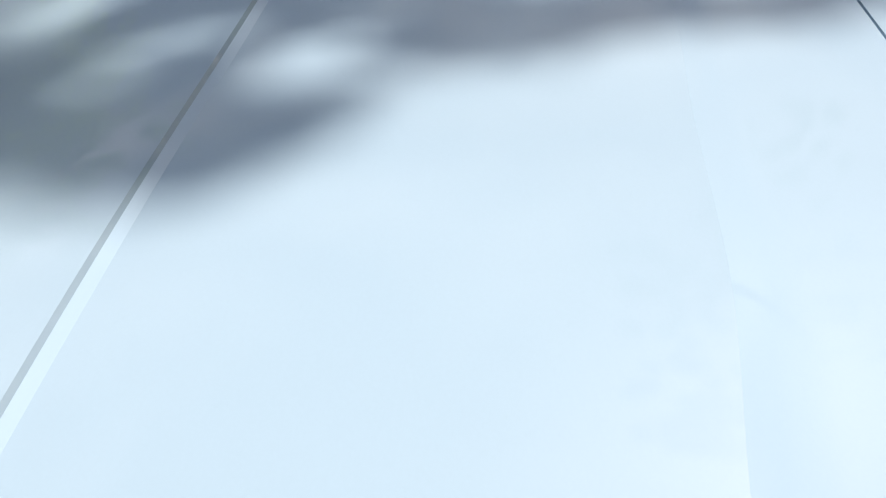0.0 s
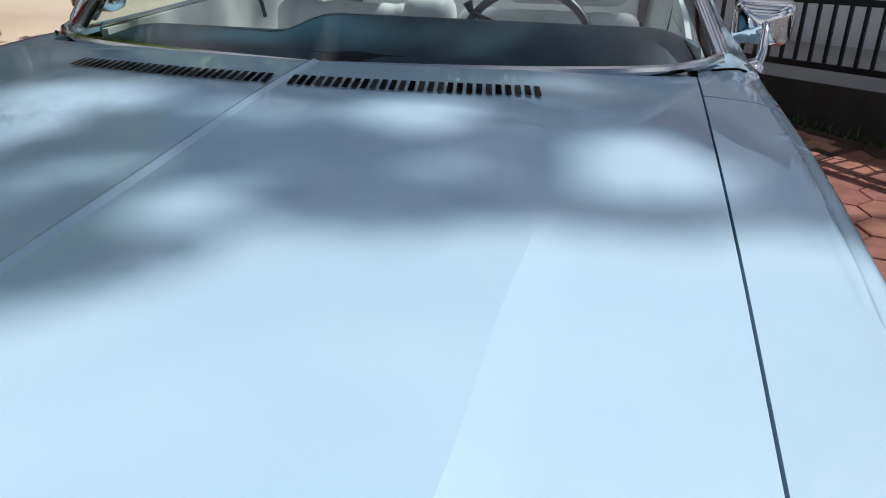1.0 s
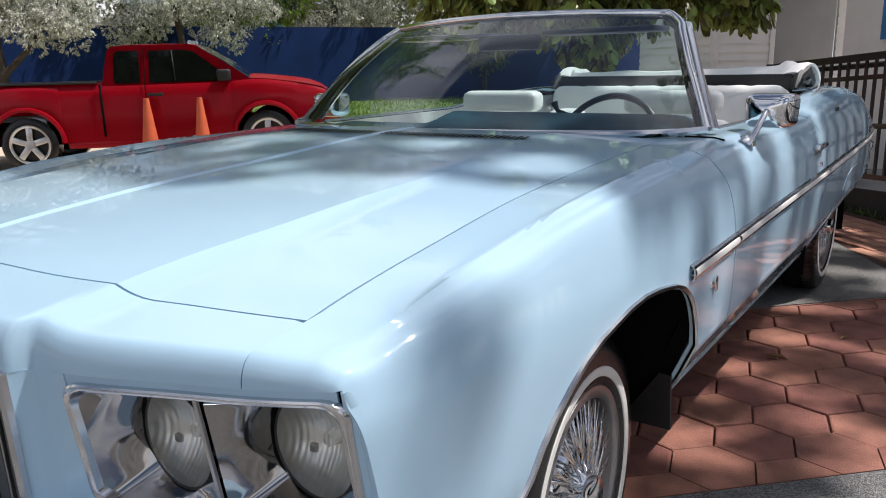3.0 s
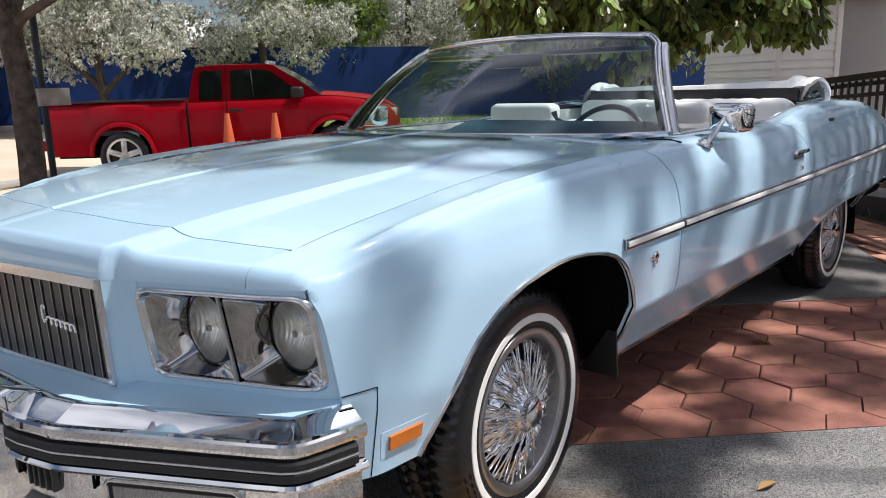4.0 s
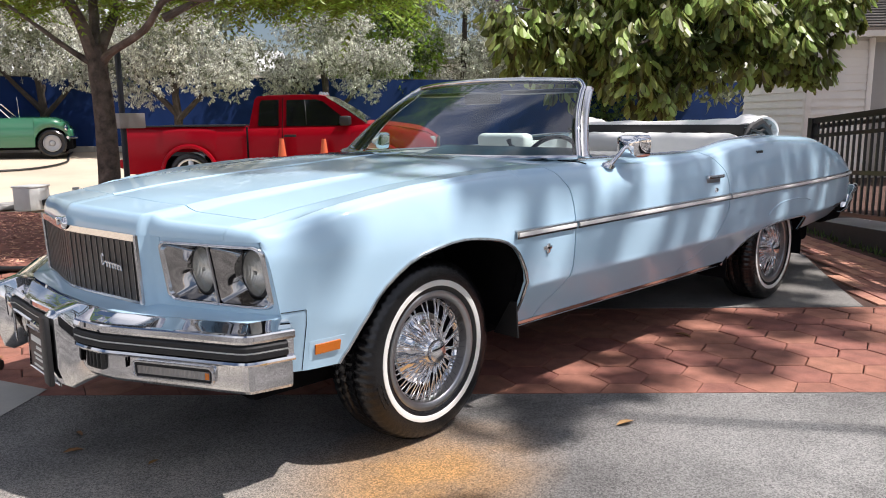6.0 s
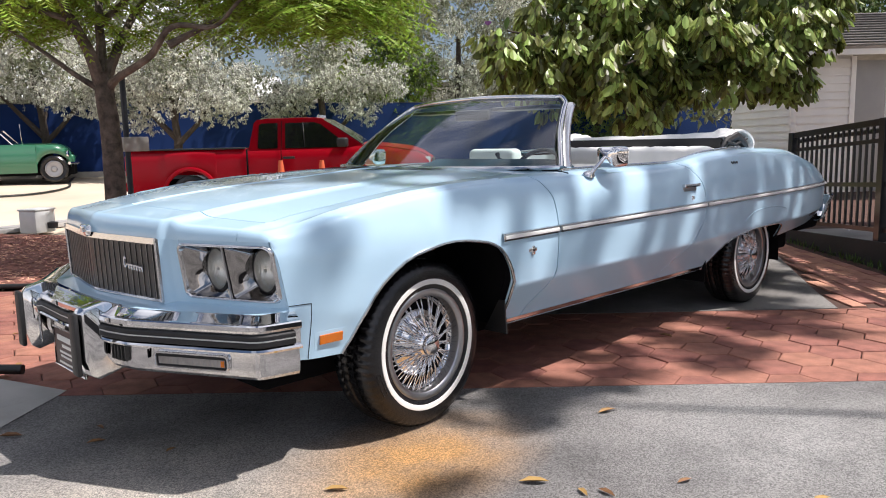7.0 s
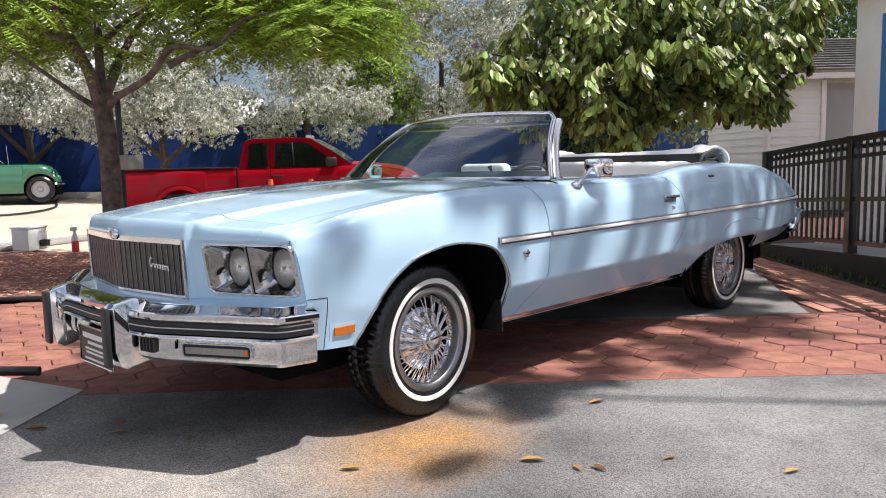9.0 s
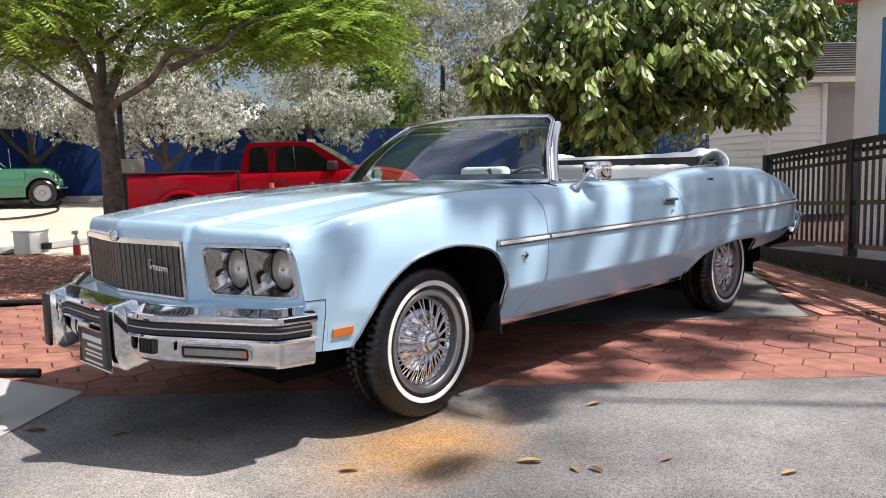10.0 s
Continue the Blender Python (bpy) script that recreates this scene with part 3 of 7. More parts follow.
for s in (-1, 1):
    panel_by_x("front_fender", [-0.70, -0.6985, -0.696, -0.693, -0.689, -0.684, -0.678, -0.67, -0.66, -0.645, -0.63, -0.61, -0.58, -0.55, -0.52, -0.49, -0.46] + ARCH_X + spread(0.49, 0.768, 12), s, first=(fender_nose, -0.46), last=(lambda w, z: door_front(z) - 0.0035, 0.49), rolled=True)
    side_panel("door", lambda z: door_front(z) + 0.0035, lambda z: door_back(z) - 0.0035, 26, s)
    panel_by_x("quarter_panel", spread(1.76, 2.34, 16) + REAR_X + spread(3.5, 4.47, 18), s, first=(lambda w, z: door_back(z) + 0.0035, 2.34))

# hood, cowl and nose
rows = []
inner = [("in", q) for q in (0.0, 0.011, 0.023, 0.032, 0.050, 0.08, 0.12, 0.18, 0.25, 0.33, 0.42, 0.52, 0.62, 0.72, 0.82, 0.91, 1.0)]
cols = inner + [("band", q) for q in (0.15, 0.32, 0.5, 0.7, 0.85, 1.0)] + [("out", q) for q in spread(0.08, 1.0, 14)]


def column_w(kind, q, x):
    """Half width of a hood column at x, so that the columns follow the ridge."""
    r, wa = ridge_w(x), COL[0](x) - 0.004
    if kind == "in":
        return q * (r - 0.03)
    if kind == "band":
        return r - 0.03 + 0.065 * q
    return r + 0.035 + (wa - r - 0.035) * q


for sg, (kind, f) in [(-1, c) for c in reversed(cols)] + [(1, c) for c in cols[1:]]:
    row = []
    for j in range(37):
        t = j / 36
        x = 0.0
        for _ in range(3):
            ww = column_w(kind, f, x)
            x = hood_front(ww) + (hood_back(ww) - hood_front(ww)) * t
        ww = sg * column_w(kind, f, x)
        row.append((x, ww, hood_z(x, ww)))
    rows.append(row)
part("hood", grid(rows, 0.015), PAINT, car, "long pale blue hood with centre crease", sharp=13)
rows = []
side_cols = spread(0.0, 0.44, 20) + [0.452, 0.458, 0.463, 0.468, 0.473, 0.478, 0.484, 0.492, 0.502] + spread(0.515, 0.7778, 16)
for w in [-q for q in reversed(side_cols[1:])] + side_cols:
    aw = min(abs(w), 0.776)
    x0, z0 = hood_front(aw) - 0.005, hood_z(hood_front(aw), aw)
    if abs(w) > 0.776:
        x0, z0 = x0 - (abs(w) - 0.776) * 2.5, z0 - (abs(w) - 0.776) * 0.4
    x1, z1 = nose_plan(w), 0.838
    row = []
    for t in (0, 0.15, 0.3, 0.45, 0.6, 0.7, 0.78, 0.82, 0.86, 0.90, 0.93, 0.955, 0.975, 0.99, 0.997, 1.0):
        row.append((x0 + (x1 - x0) * t, w, z0 + (z1 - z0) * roll(t)))
    rows.append(row)
part("header_panel", grid(rows, 0.01), PAINT, car)
# near-black sheets added behind the panel gaps, standing in for the shade there
rows = [[(x, w, hood_z(x, min(0.76, abs(w))) - 0.035 - (0.02 if x < hood_front(min(0.776, abs(w))) else 0)) for x in spread(hood_front(min(0.776, abs(w))) - 0.025, 0.9, 14)] for w in spread(-0.82, 0.82, 24)]
part("hood_gap_backing", grid(rows), LINER, car)
for s in (-1, 1):
    rows = []
    for x in spread(-0.58, 4.45, 80):
        sk = skin(x, 14)
        rows.append([(x, s * (w - 0.03), z - (0.025 if k < 5 else 0) + (0.004 if k > 12 else 0)) for k, (w, z) in enumerate(sk)])
    part("inner_shell", grid(rows), LINER, car)

# windshield
TOPX = curve([(0, 1.235), (0.35, 1.262), (0.55, 1.305), (0.63, 1.335)])
BASEX = curve([(0, 0.655), (0.39, 0.715), (0.67, 0.80), (0.78, 0.90), (0.83, 1.01)])
rows_glass = []
for i in range(41):
    u = -1 + i / 20
    wb, wt = 0.825 * u, 0.615 * u
    xb, xt = BASEX(abs(wb)), TOPX(abs(wt))
    zt = 1.372 + 0.022 * (1 - u * u)
    row = []
    for j in range(13):
        t = j / 12
        row.append((xb + (xt - xb) * t - 0.03 * math.sin(math.pi * t), wb + (wt - wb) * t, 1.022 + (zt - 1.022) * t + 0.018 * math.sin(math.pi * t)))
    rows_glass.append(row)
ws = part("windshield", grid(rows_glass), SHIELD, car, "raked tinted curved windshield glass")
ws.visible_shadow = False
edge = [r[0] for r in rows_glass]
part("windshield_base_moulding", tube([(x - 0.012, y, z) for x, y, z in edge], 0.011, 8), BRIGHT, car)
left, right = rows_glass[0], rows_glass[-1]
header = [r[-1] for r in rows_glass]
loop = [(x + 0.004, y, z) for x, y, z in left[:-1]] + [(x + 0.012, y, z + 0.006) for x, y, z in header[1:-1]] + [(x + 0.004, y, z) for x, y, z in reversed(right[:-1])]
loop = smooth_line(loop, 4)
wsf = part("windshield_frame", tube(loop, 0.0135, 10), CHROME, car, "chrome windshield frame")
part("frame_seal", tube([(x - 0.006, y * 0.978, z - 0.012) for x, y, z in loop], 0.0085, 6), BLACK, wsf)
for s, pl in ((-1, left), (1, right)):
    part("windshield_pillar", grid([[(x + 0.012, y + s * 0.012, z), (x + 0.034, y + s * 0.022, z - 0.002), (x + 0.058, y + s * 0.016, z - 0.004), (x + 0.062, y - s * 0.010, z - 0.004)] for x, y, z in pl[:-1]], 0.006), BRIGHT, wsf, "bright pillar cover")

# ---- front end ----


def face_x(w, z):
    """The front face of the body at half width w and height z."""
    w = abs(w)
    k = 0.03 + 0.13 * max(0.0, min(1.0, (w - 0.455) / 0.09))
    return NOSE(w) + k * (0.832 - z)


def face_sheet(name, w0, w1, z0, z1, mat, s, out=0.0, n=8, thick=0.008, label=""):
    rows = [[(face_x(w, z) - out, s * w, z) for z in spread(z0, z1, 6)] for w in spread(w0, w1, n)]
    return part(name, grid(rows, thick), mat, car, label)


for s in (-1, 1):
    face_sheet("nose_panel", 0.462, 0.532, 0.59, 0.838, PAINT, s)
    face_sheet("lamp_sill", 0.525, 0.905, 0.560, 0.630, PAINT, s)
    face_sheet("lamp_brow", 0.525, 0.888, 0.818, 0.838, PAINT, s, out=-0.002, n=16)
    rows = []
    for q in (0, 0.25, 0.5, 0.75, 0.9, 1):
        row = []
        for z in spread(0.44, 0.838, 16):
            w = 0.894 + (max(0.900, side_w(-0.668, z)) - 0.895) * q
            row.append((face_x(min(w, 0.905), z) + 0.022 * q**3, s * w, z))
        rows.append(row)
    part("fender_edge", grid(rows, 0.004), PAINT, car)
BUMPER = [(0.0, -1.080), (0.30, -1.070), (0.40, -1.060), (0.492, -1.036), (0.506, -1.030), (0.62, -0.970), (0.75, -0.901), (0.88, -0.832), (0.926, -0.806), (0.944, -0.790), (0.953, -0.770), (0.960, -0.74), (0.978, -0.645)]
half = [(a[0] + (b[0] - a[0]) * k / 4, a[1] + (b[1] - a[1]) * k / 4) for a, b in zip(BUMPER, BUMPER[1:]) for k in range(4)] + [BUMPER[-1]]
plan = [(x, -w) for w, x in reversed(half)] + [(x, w) for w, x in half[1:]]


def along(path, profile, back=1.0):
    """Sweeps (outward, z) pairs along a plan path; outward is away from the car's middle."""
    rows = []
    n = len(path)
    for i, (x, y) in enumerate(path):
        ax, ay = path[max(0, i - 1)]
        bx, by = path[min(n - 1, i + 1)]
        tx, ty = bx - ax, by - ay
        L = math.hypot(tx, ty)
        nx, ny = -ty / L * back, tx / L * back
        rows.append([(x + nx * o, y + ny * o, z) for o, z in profile])
    return rows


def round_rect(w0, w1, z0, z1, r, n=6):
    """Corner-rounded outline (w, z), anticlockwise from the lower right."""
    out = []
    for cx, cz, a0 in ((w1 - r, z0 + r, -90), (w1 - r, z1 - r, 0), (w0 + r, z1 - r, 90), (w0 + r, z0 + r, 180)):
        out += [(cx + r * math.cos(radians(a0 + 90 * k / n)), cz + r * math.sin(radians(a0 + 90 * k / n))) for k in range(n + 1)]
    return out


def dense(pts, step=0.012):
    out = []
    for (a, b), (c, d) in zip(pts, pts[1:] + pts[:1]):
        n = max(1, int(math.hypot(c - a, d - b) / step))
        out += [(a + (c - a) * k / n, b + (d - b) * k / n) for k in range(n)]
    return out


bumper_x = curve(BUMPER)
part("filler_panel", grid([[(face_x(w, 0.6) + 0.004, w, 0.608), (face_x(w, 0.6) - 0.03, w, 0.597), (bumper_x(abs(w)) + 0.058, w, 0.592)] for w in spread(-0.92, 0.92, 46)], 0.006), PAINT, car)
bumper = part("front_bumper", grid(along(plan, [(-0.11, 0.586), (-0.072, 0.598), (-0.056, 0.601), (-0.048, 0.598), (-0.010, 0.580), (-0.004, 0.579), (0.004, 0.578), (0.009, 0.574), (0.010, 0.560), (0.007, 0.552), (-0.004, 0.548), (-0.006, 0.500), (0.006, 0.496), (0.010, 0.489), (0.006, 0.482), (-0.020, 0.476), (-0.022, 0.470), (-0.020, 0.430), (-0.024, 0.396), (-0.034, 0.384), (-0.06, 0.380), (-0.12, 0.385)])), CHROME, car, "big chrome front bumper with black rubber strip", sharp=22)
strip_path = [p for p in plan if p[0] < -0.66]
part("rubber_strip", grid(along(strip_path, [(-0.006, 0.547), (0.009, 0.545), (0.012, 0.540), (0.012, 0.528), (0.007, 0.526), (0.007, 0.522), (0.012, 0.520), (0.012, 0.506), (0.008, 0.502), (-0.006, 0.501)])), BLACK, bumper, "black rubber bumper strip", sharp=30)
part("pin_line", grid(along(strip_path, [(0.0085, 0.5265), (0.0105, 0.5255), (0.0105, 0.5225), (0.0085, 0.5215)])), SIGNWHITE, bumper)


def on_bumper(w, out):
    """A point in plan on the bumper's lower face, pushed out."""
    x, dx = bumper_x(w), (bumper_x(w + 0.01) - bumper_x(w - 0.01)) / 0.02
    L = math.hypot(1, dx)
    return x - out / L, w + out * dx / L


def bumper_ring(w0, w1, z0, z1, r, steps):
    """A rounded frame on the lower face; steps are (inset, out) pairs."""
    rows = []
    for inset, out in steps:
        ring = dense(round_rect(w0 + inset, w1 - inset, z0 + inset, z1 - inset, max(0.003, r - inset), 5), 0.012)
        rows.append([(*on_bumper(w, out), z) for w, z in ring + ring[:1]])
    n = min(len(q) for q in rows)
    return [[q[round(k * (len(q) - 1) / (n - 1))] for k in range(n)] for q in rows]


RIBLENS = material("smoked_ribbed_lens", (0.36, 0.33, 0.30), 0.10, 0, 0.15, 3, 60, 0.0, 0.9)
flutes(RIBLENS, 70, 0.8)
for s in (-1, 1):
    y0, y1 = s * 0.285, s * 0.350
    bm = bmesh.new()
    prof = [(-1.128, 0.604), (-1.146, 0.585), (-1.146, 0.42), (-1.130, 0.362), (-1.10, 0.342), (-1.00, 0.37), (-1.00, 0.600), (-1.06, 0.622)]
    a = [bm.verts.new((x, y0, z)) for x, z in prof]
    b = [bm.verts.new((x + 0.012, y1, z)) for x, z in prof]
    bm.faces.new(a)
    bm.faces.new(b)
    for i in range(len(prof)):
        bm.faces.new((a[i], a[(i + 1) % 8], b[(i + 1) % 8], b[i]))
    bmesh.ops.recalc_face_normals(bm, faces=bm.faces)
    bmesh.ops.bevel(bm, geom=bm.edges[:], offset=0.004, segments=2, affect="EDGES", profile=0.5)
    guard = part("bumper_guard", bm, CHROME, bumper, "chrome bumper guard with black face", sharp=30)
    part("guard_pad", box(-1.162, s * 0.287, 0.362, -1.143, s * 0.345, 0.592, 0.008), BLACK, guard)
    part("signal_frame", grid([[(x, s * y, z) for x, y, z in q] for q in bumper_ring(0.575, 0.842, 0.408, 0.468, 0.020, ((0.0, -0.022), (0.0, -0.013), (0.003, -0.009), (0.006, -0.009), (0.009, -0.014), (0.011, -0.030)))]), BRIGHT, bumper, "bright rounded signal frame")
    rows = [[(lambda p: (p[0], s * p[1], z))(on_bumper(w, -0.0150 if 0 < k < 5 else -0.024)) for k, z in enumerate((0.422, 0.424, 0.432, 0.442, 0.449, 0.451))] for w in spread(0.592, 0.826, 16)]
    # dark sheet on the uncut bumper face: the lens recess's shade as colour
    back = [[(lambda p: (p[0], s * p[1], z))(on_bumper(w, -0.0172)) for z in (0.417, 0.438, 0.459)] for w in spread(0.584, 0.833, 8)]
    part("signal_recess_shade", grid(back, 0.002), GRILLEBACK, bumper)
    lens = part("signal_lens", grid(rows, 0.002), RIBLENS, bumper, "smoked ribbed signal lens")
    rows = [[(lambda p: (p[0], s * p[1], z))(on_bumper(w, -0.0135)) for z in (0.426, 0.447)] for w in (0.812, 0.818, 0.824)]
    part("amber_end", grid(rows, 0.002), AMBER, lens, "amber end of the lens")
    # the slot's dark inside is a near-black sheet laid on the face
    rows = [[(lambda p: (p[0], s * p[1], z))(on_bumper(w, out)) for z, out in ((0.474, -0.016), (0.472, -0.0165), (0.420, -0.0165), (0.416, -0.018))] for w in spread(0.372, 0.462, 6)]
    part("air_slot", grid(rows), GRILLEBACK, bumper)
    for w in spread(0.382, 0.458, 4):
        x, y = on_bumper(w, 0.0)
        part("slot_bar", box(x + 0.009, s * y - 0.0035, 0.420, x + 0.024, s * y + 0.0035, 0.472, 0.002), GRILLE, bumper, smooth=False)
    part("frame_slit", tube([(*on_bumper(0.555, -0.017)[:1], s * on_bumper(0.555, -0.017)[1], z) for z in (0.470, 0.452, 0.440)], 0.0035, 6), LINER, bumper)
sign = part("dealer_plate", box(-1.075, -0.165, 0.302, -1.069, 0.165, 0.458, 0.002), SIGN, bumper, "dark red dealer plate with white print", smooth=False, m=Matrix.Translation((0, 0, 0)))
for i, (z, h, w) in enumerate(((0.418, 0.022, 0.26), (0.388, 0.012, 0.16), (0.362, 0.008, 0.22), (0.345, 0.008, 0.20), (0.318, 0.008, 0.24))):
    part("print_bar", box(-1.0775, -w / 2, z - h / 2, -1.0745, w / 2, z + h / 2), SIGNWHITE, sign, smooth=False)
part("plate_frame", tube([(-1.077, -0.165, 0.302), (-1.077, 0.165, 0.302), (-1.077, 0.165, 0.458), (-1.077, -0.165, 0.458)], 0.004, 6, closed=True), BRIGHT, sign)

# grille
part("grille_back", grid([[(face_x(w, z) + 0.03, w, z) for z in (0.605, 0.835)] for w in spread(-0.46, 0.46, 16)], 0.004), GRILLEBACK, car)
gp = [(face_x(w, 0.835) - 0.002, w, 0.832) for w in spread(-0.458, 0.458, 24)]
gb = [(face_x(w, 0.612) - 0.002, w, 0.612) for w in spread(-0.458, 0.458, 24)]
part("grille_frame", grid([[(x + 0.012, y, z + 0.012), (x - 0.006, y, z + 0.010), (x - 0.008, y, z - 0.012), (x + 0.012, y, z - 0.016)] for x, y, z in gp], 0.003), BRIGHT, car, "bright grille surround")
part("grille_frame", grid([[(x + 0.012, y, z + 0.008), (x - 0.004, y, z + 0.006), (x - 0.004, y, z - 0.004), (x + 0.012, y, z - 0.006)] for x, y, z in gb], 0.003), BRIGHT, car)
for s in (-1, 1):
    part("grille_frame", tube([(face_x(0.46, z) - 0.004, s * 0.460, z) for z in (0.608, 0.70, 0.84)], 0.0085, 6), BRIGHT, car)
bar = box(-0.002, -0.0135, 0.0, 0.012, 0.0135, 0.205, 0.003, seg=1)
fin = box(-0.0045, -0.0016, 0.0, 0.014, 0.0016, 0.205, 0.0006, seg=1)
first_bar = first_fin = None
for k in range(25):
    w = -0.444 + 0.037 * k
    if first_bar is None:
        first_bar = ob = part("grille_bar", bar, GRILLE, car, smooth=False)
        first_fin = of = part("grille_fin", fin, GRILLEFIN, car, smooth=False)
    else:
        ob, of = new("grille_bar", first_bar.data), new("grille_fin", first_fin.data)
        ob.parent = of.parent = car
    turn_z = math.atan((NOSE(abs(w) + 0.01) - NOSE(max(0, abs(w) - 0.01))) / 0.02) * (1 if w > 0 else -1)
    ob.location, of.location = (face_x(w, 0.72) + 0.006, w, 0.616), (face_x(w + 0.0185, 0.72) + 0.006, min(w + 0.0185, 0.452), 0.616)
    ob.rotation_euler = of.rotation_euler = (0, -0.03, -turn_z)
# script badge on the grille and hood ornament
path = [(-0.262 - 0.006 * math.cos(a), 0.742 + 0.020 * math.sin(a)) for a in spread(0.6, 5.6, 16)]
for i in range(64):
    t = i / 63
    path.append((-0.275 - 0.098 * t + 0.005 * math.cos(t * 36), 0.729 - 0.006 * t + 0.0085 * math.sin(t * 36)))
part("grille_script", tube([(face_x(abs(y), z) - 0.014, y, z) for y, z in path], 0.0026, 5), BRIGHT, car, "cursive metal badge")
orn = part("hood_ornament", lathe([(0.0, 0.0), (0.030, 0.0), (0.026, 0.006), (0.018, 0.012), (0.0, 0.014)], 20), CHROME, car, m=Matrix.Translation((-0.966, 0, 0.846)) @ Matrix.Rotation(radians(-80), 4, "Y") @ Matrix.Diagonal((0.8, 1.25, 1, 1)))
part("ornament_crest", box(-0.992, -0.010, 0.842, -0.972, 0.010, 0.872, 0.004), CHROME, orn)

# headlamps


def lamp_frame(s):
    """One bezel with two bays, each with a round sealed lamp."""
    ring = dense(round_rect(0.530, 0.897, 0.627, 0.824, 0.028))
    rows = []
    for o, dx in ((0.004, 0.004), (0.003, -0.006), (0.0, -0.008), (-0.003, -0.004), (-0.004, -0.004), (-0.006, -0.006), (-0.0075, 0.012)):
        cw, cz, hw, hz = 0.7145, 0.7255, 0.1845, 0.0985
        row = [(cw + (w - cw) * (1 + o / hw), cz + (z - cz) * (1 + o / hz)) for w, z in ring]
        rows.append([(face_x(w, z) + dx, s * w, z) for w, z in row + row[:1]])
    bezel = part("headlamp_bezel", grid(rows), BRIGHT, car, "bright rounded headlamp bezel")
    for w0, w1 in ((0.537, 0.7115), (0.7185, 0.892)):
        wl0 = w1 - 0.0755
        xl = face_x(wl0 + 0.068, 0.73) + 0.012
        edge = dense(round_rect(w0, w1, 0.634, 0.817, 0.012), 0.008)
        rows = []
        for q in (0.0, 0.12, 0.28, 0.46, 0.64, 0.82, 0.94, 1.0):
            row = []
            for w, z in edge + edge[:1]:
                dw, dz = w - wl0, z - 0.731
                L = math.hypot(dw, dz)
                k = 1 - q + q * 0.0745 / L
                x = face_x(w, z) + 0.004 + (xl + 0.004 - face_x(w, z)) * min(1.0, q * 1.15)
                row.append((x, s * (wl0 + dw * k), 0.731 + dz * k))
            rows.append(row)
        part("lamp_bay", grid(rows), BAY, bezel, "mirror-like moulded lamp housing", sharp=18)
        m = Matrix.Translation((xl, s * wl0, 0.731)) @ Matrix.Rotation(radians(-90), 4, "Y")
        lamp = part("headlamp", lathe([(0.0755, -0.030), (0.0755, 0.002), (0.0738, 0.004), (0.0722, 0.003), (0.0718, -0.004)], 40), BLACK, bezel, m=m)
        part("reflector", lathe([(0.0720, 0.001), (0.062, -0.012), (0.046, -0.026), (0.028, -0.037), (0.012, -0.042), (0.010, -0.026), (0.0, -0.024)], 36), REFLECTOR, lamp, m=m)
        lo = part("lens", lathe([(0.0722, 0.003), (0.055, 0.012), (0.035, 0.018), (0.015, 0.0205), (0.0, 0.021)], 36), CLEAR, lamp, "clear fluted headlamp lens", m=m)
        lo.visible_shadow = False
        part("bulb_shield", box(xl - 0.004, s * wl0 - 0.006, 0.726, xl + 0.004, s * wl0 + 0.006, 0.738, 0.002), DULL, lamp)
    dv = [(face_x(0.715, z) - 0.002, s * 0.715, z) for z in (0.819, 0.73, 0.632)]
    part("bezel_divider", tube(dv, 0.0045, 6), DULL, bezel)


for s in (-1, 1):
    lamp_frame(s)

# ---- side trim, lips and badges ----


def side_strip(name, x0, x1, z_of, h, proud, mat, s, n=24, parent=None, label=""):
    rows = []
    for x in spread(x0, x1, n):
        z = z_of(x)
        rows.append([(x, s * (side_w(x, z + h / 2) - 0.004), z + h / 2), (x, s * (side_w(x, z + h / 2) + proud), z + h * 0.40), (x, s * (side_w(x, z) + proud * 1.15), z), (x, s * (side_w(x, z - h / 2) + proud), z - h * 0.40), (x, s * (side_w(x, z - h / 2) - 0.004), z - h / 2)])
    return part(name, grid(rows, 0.002), mat, parent or car, label)


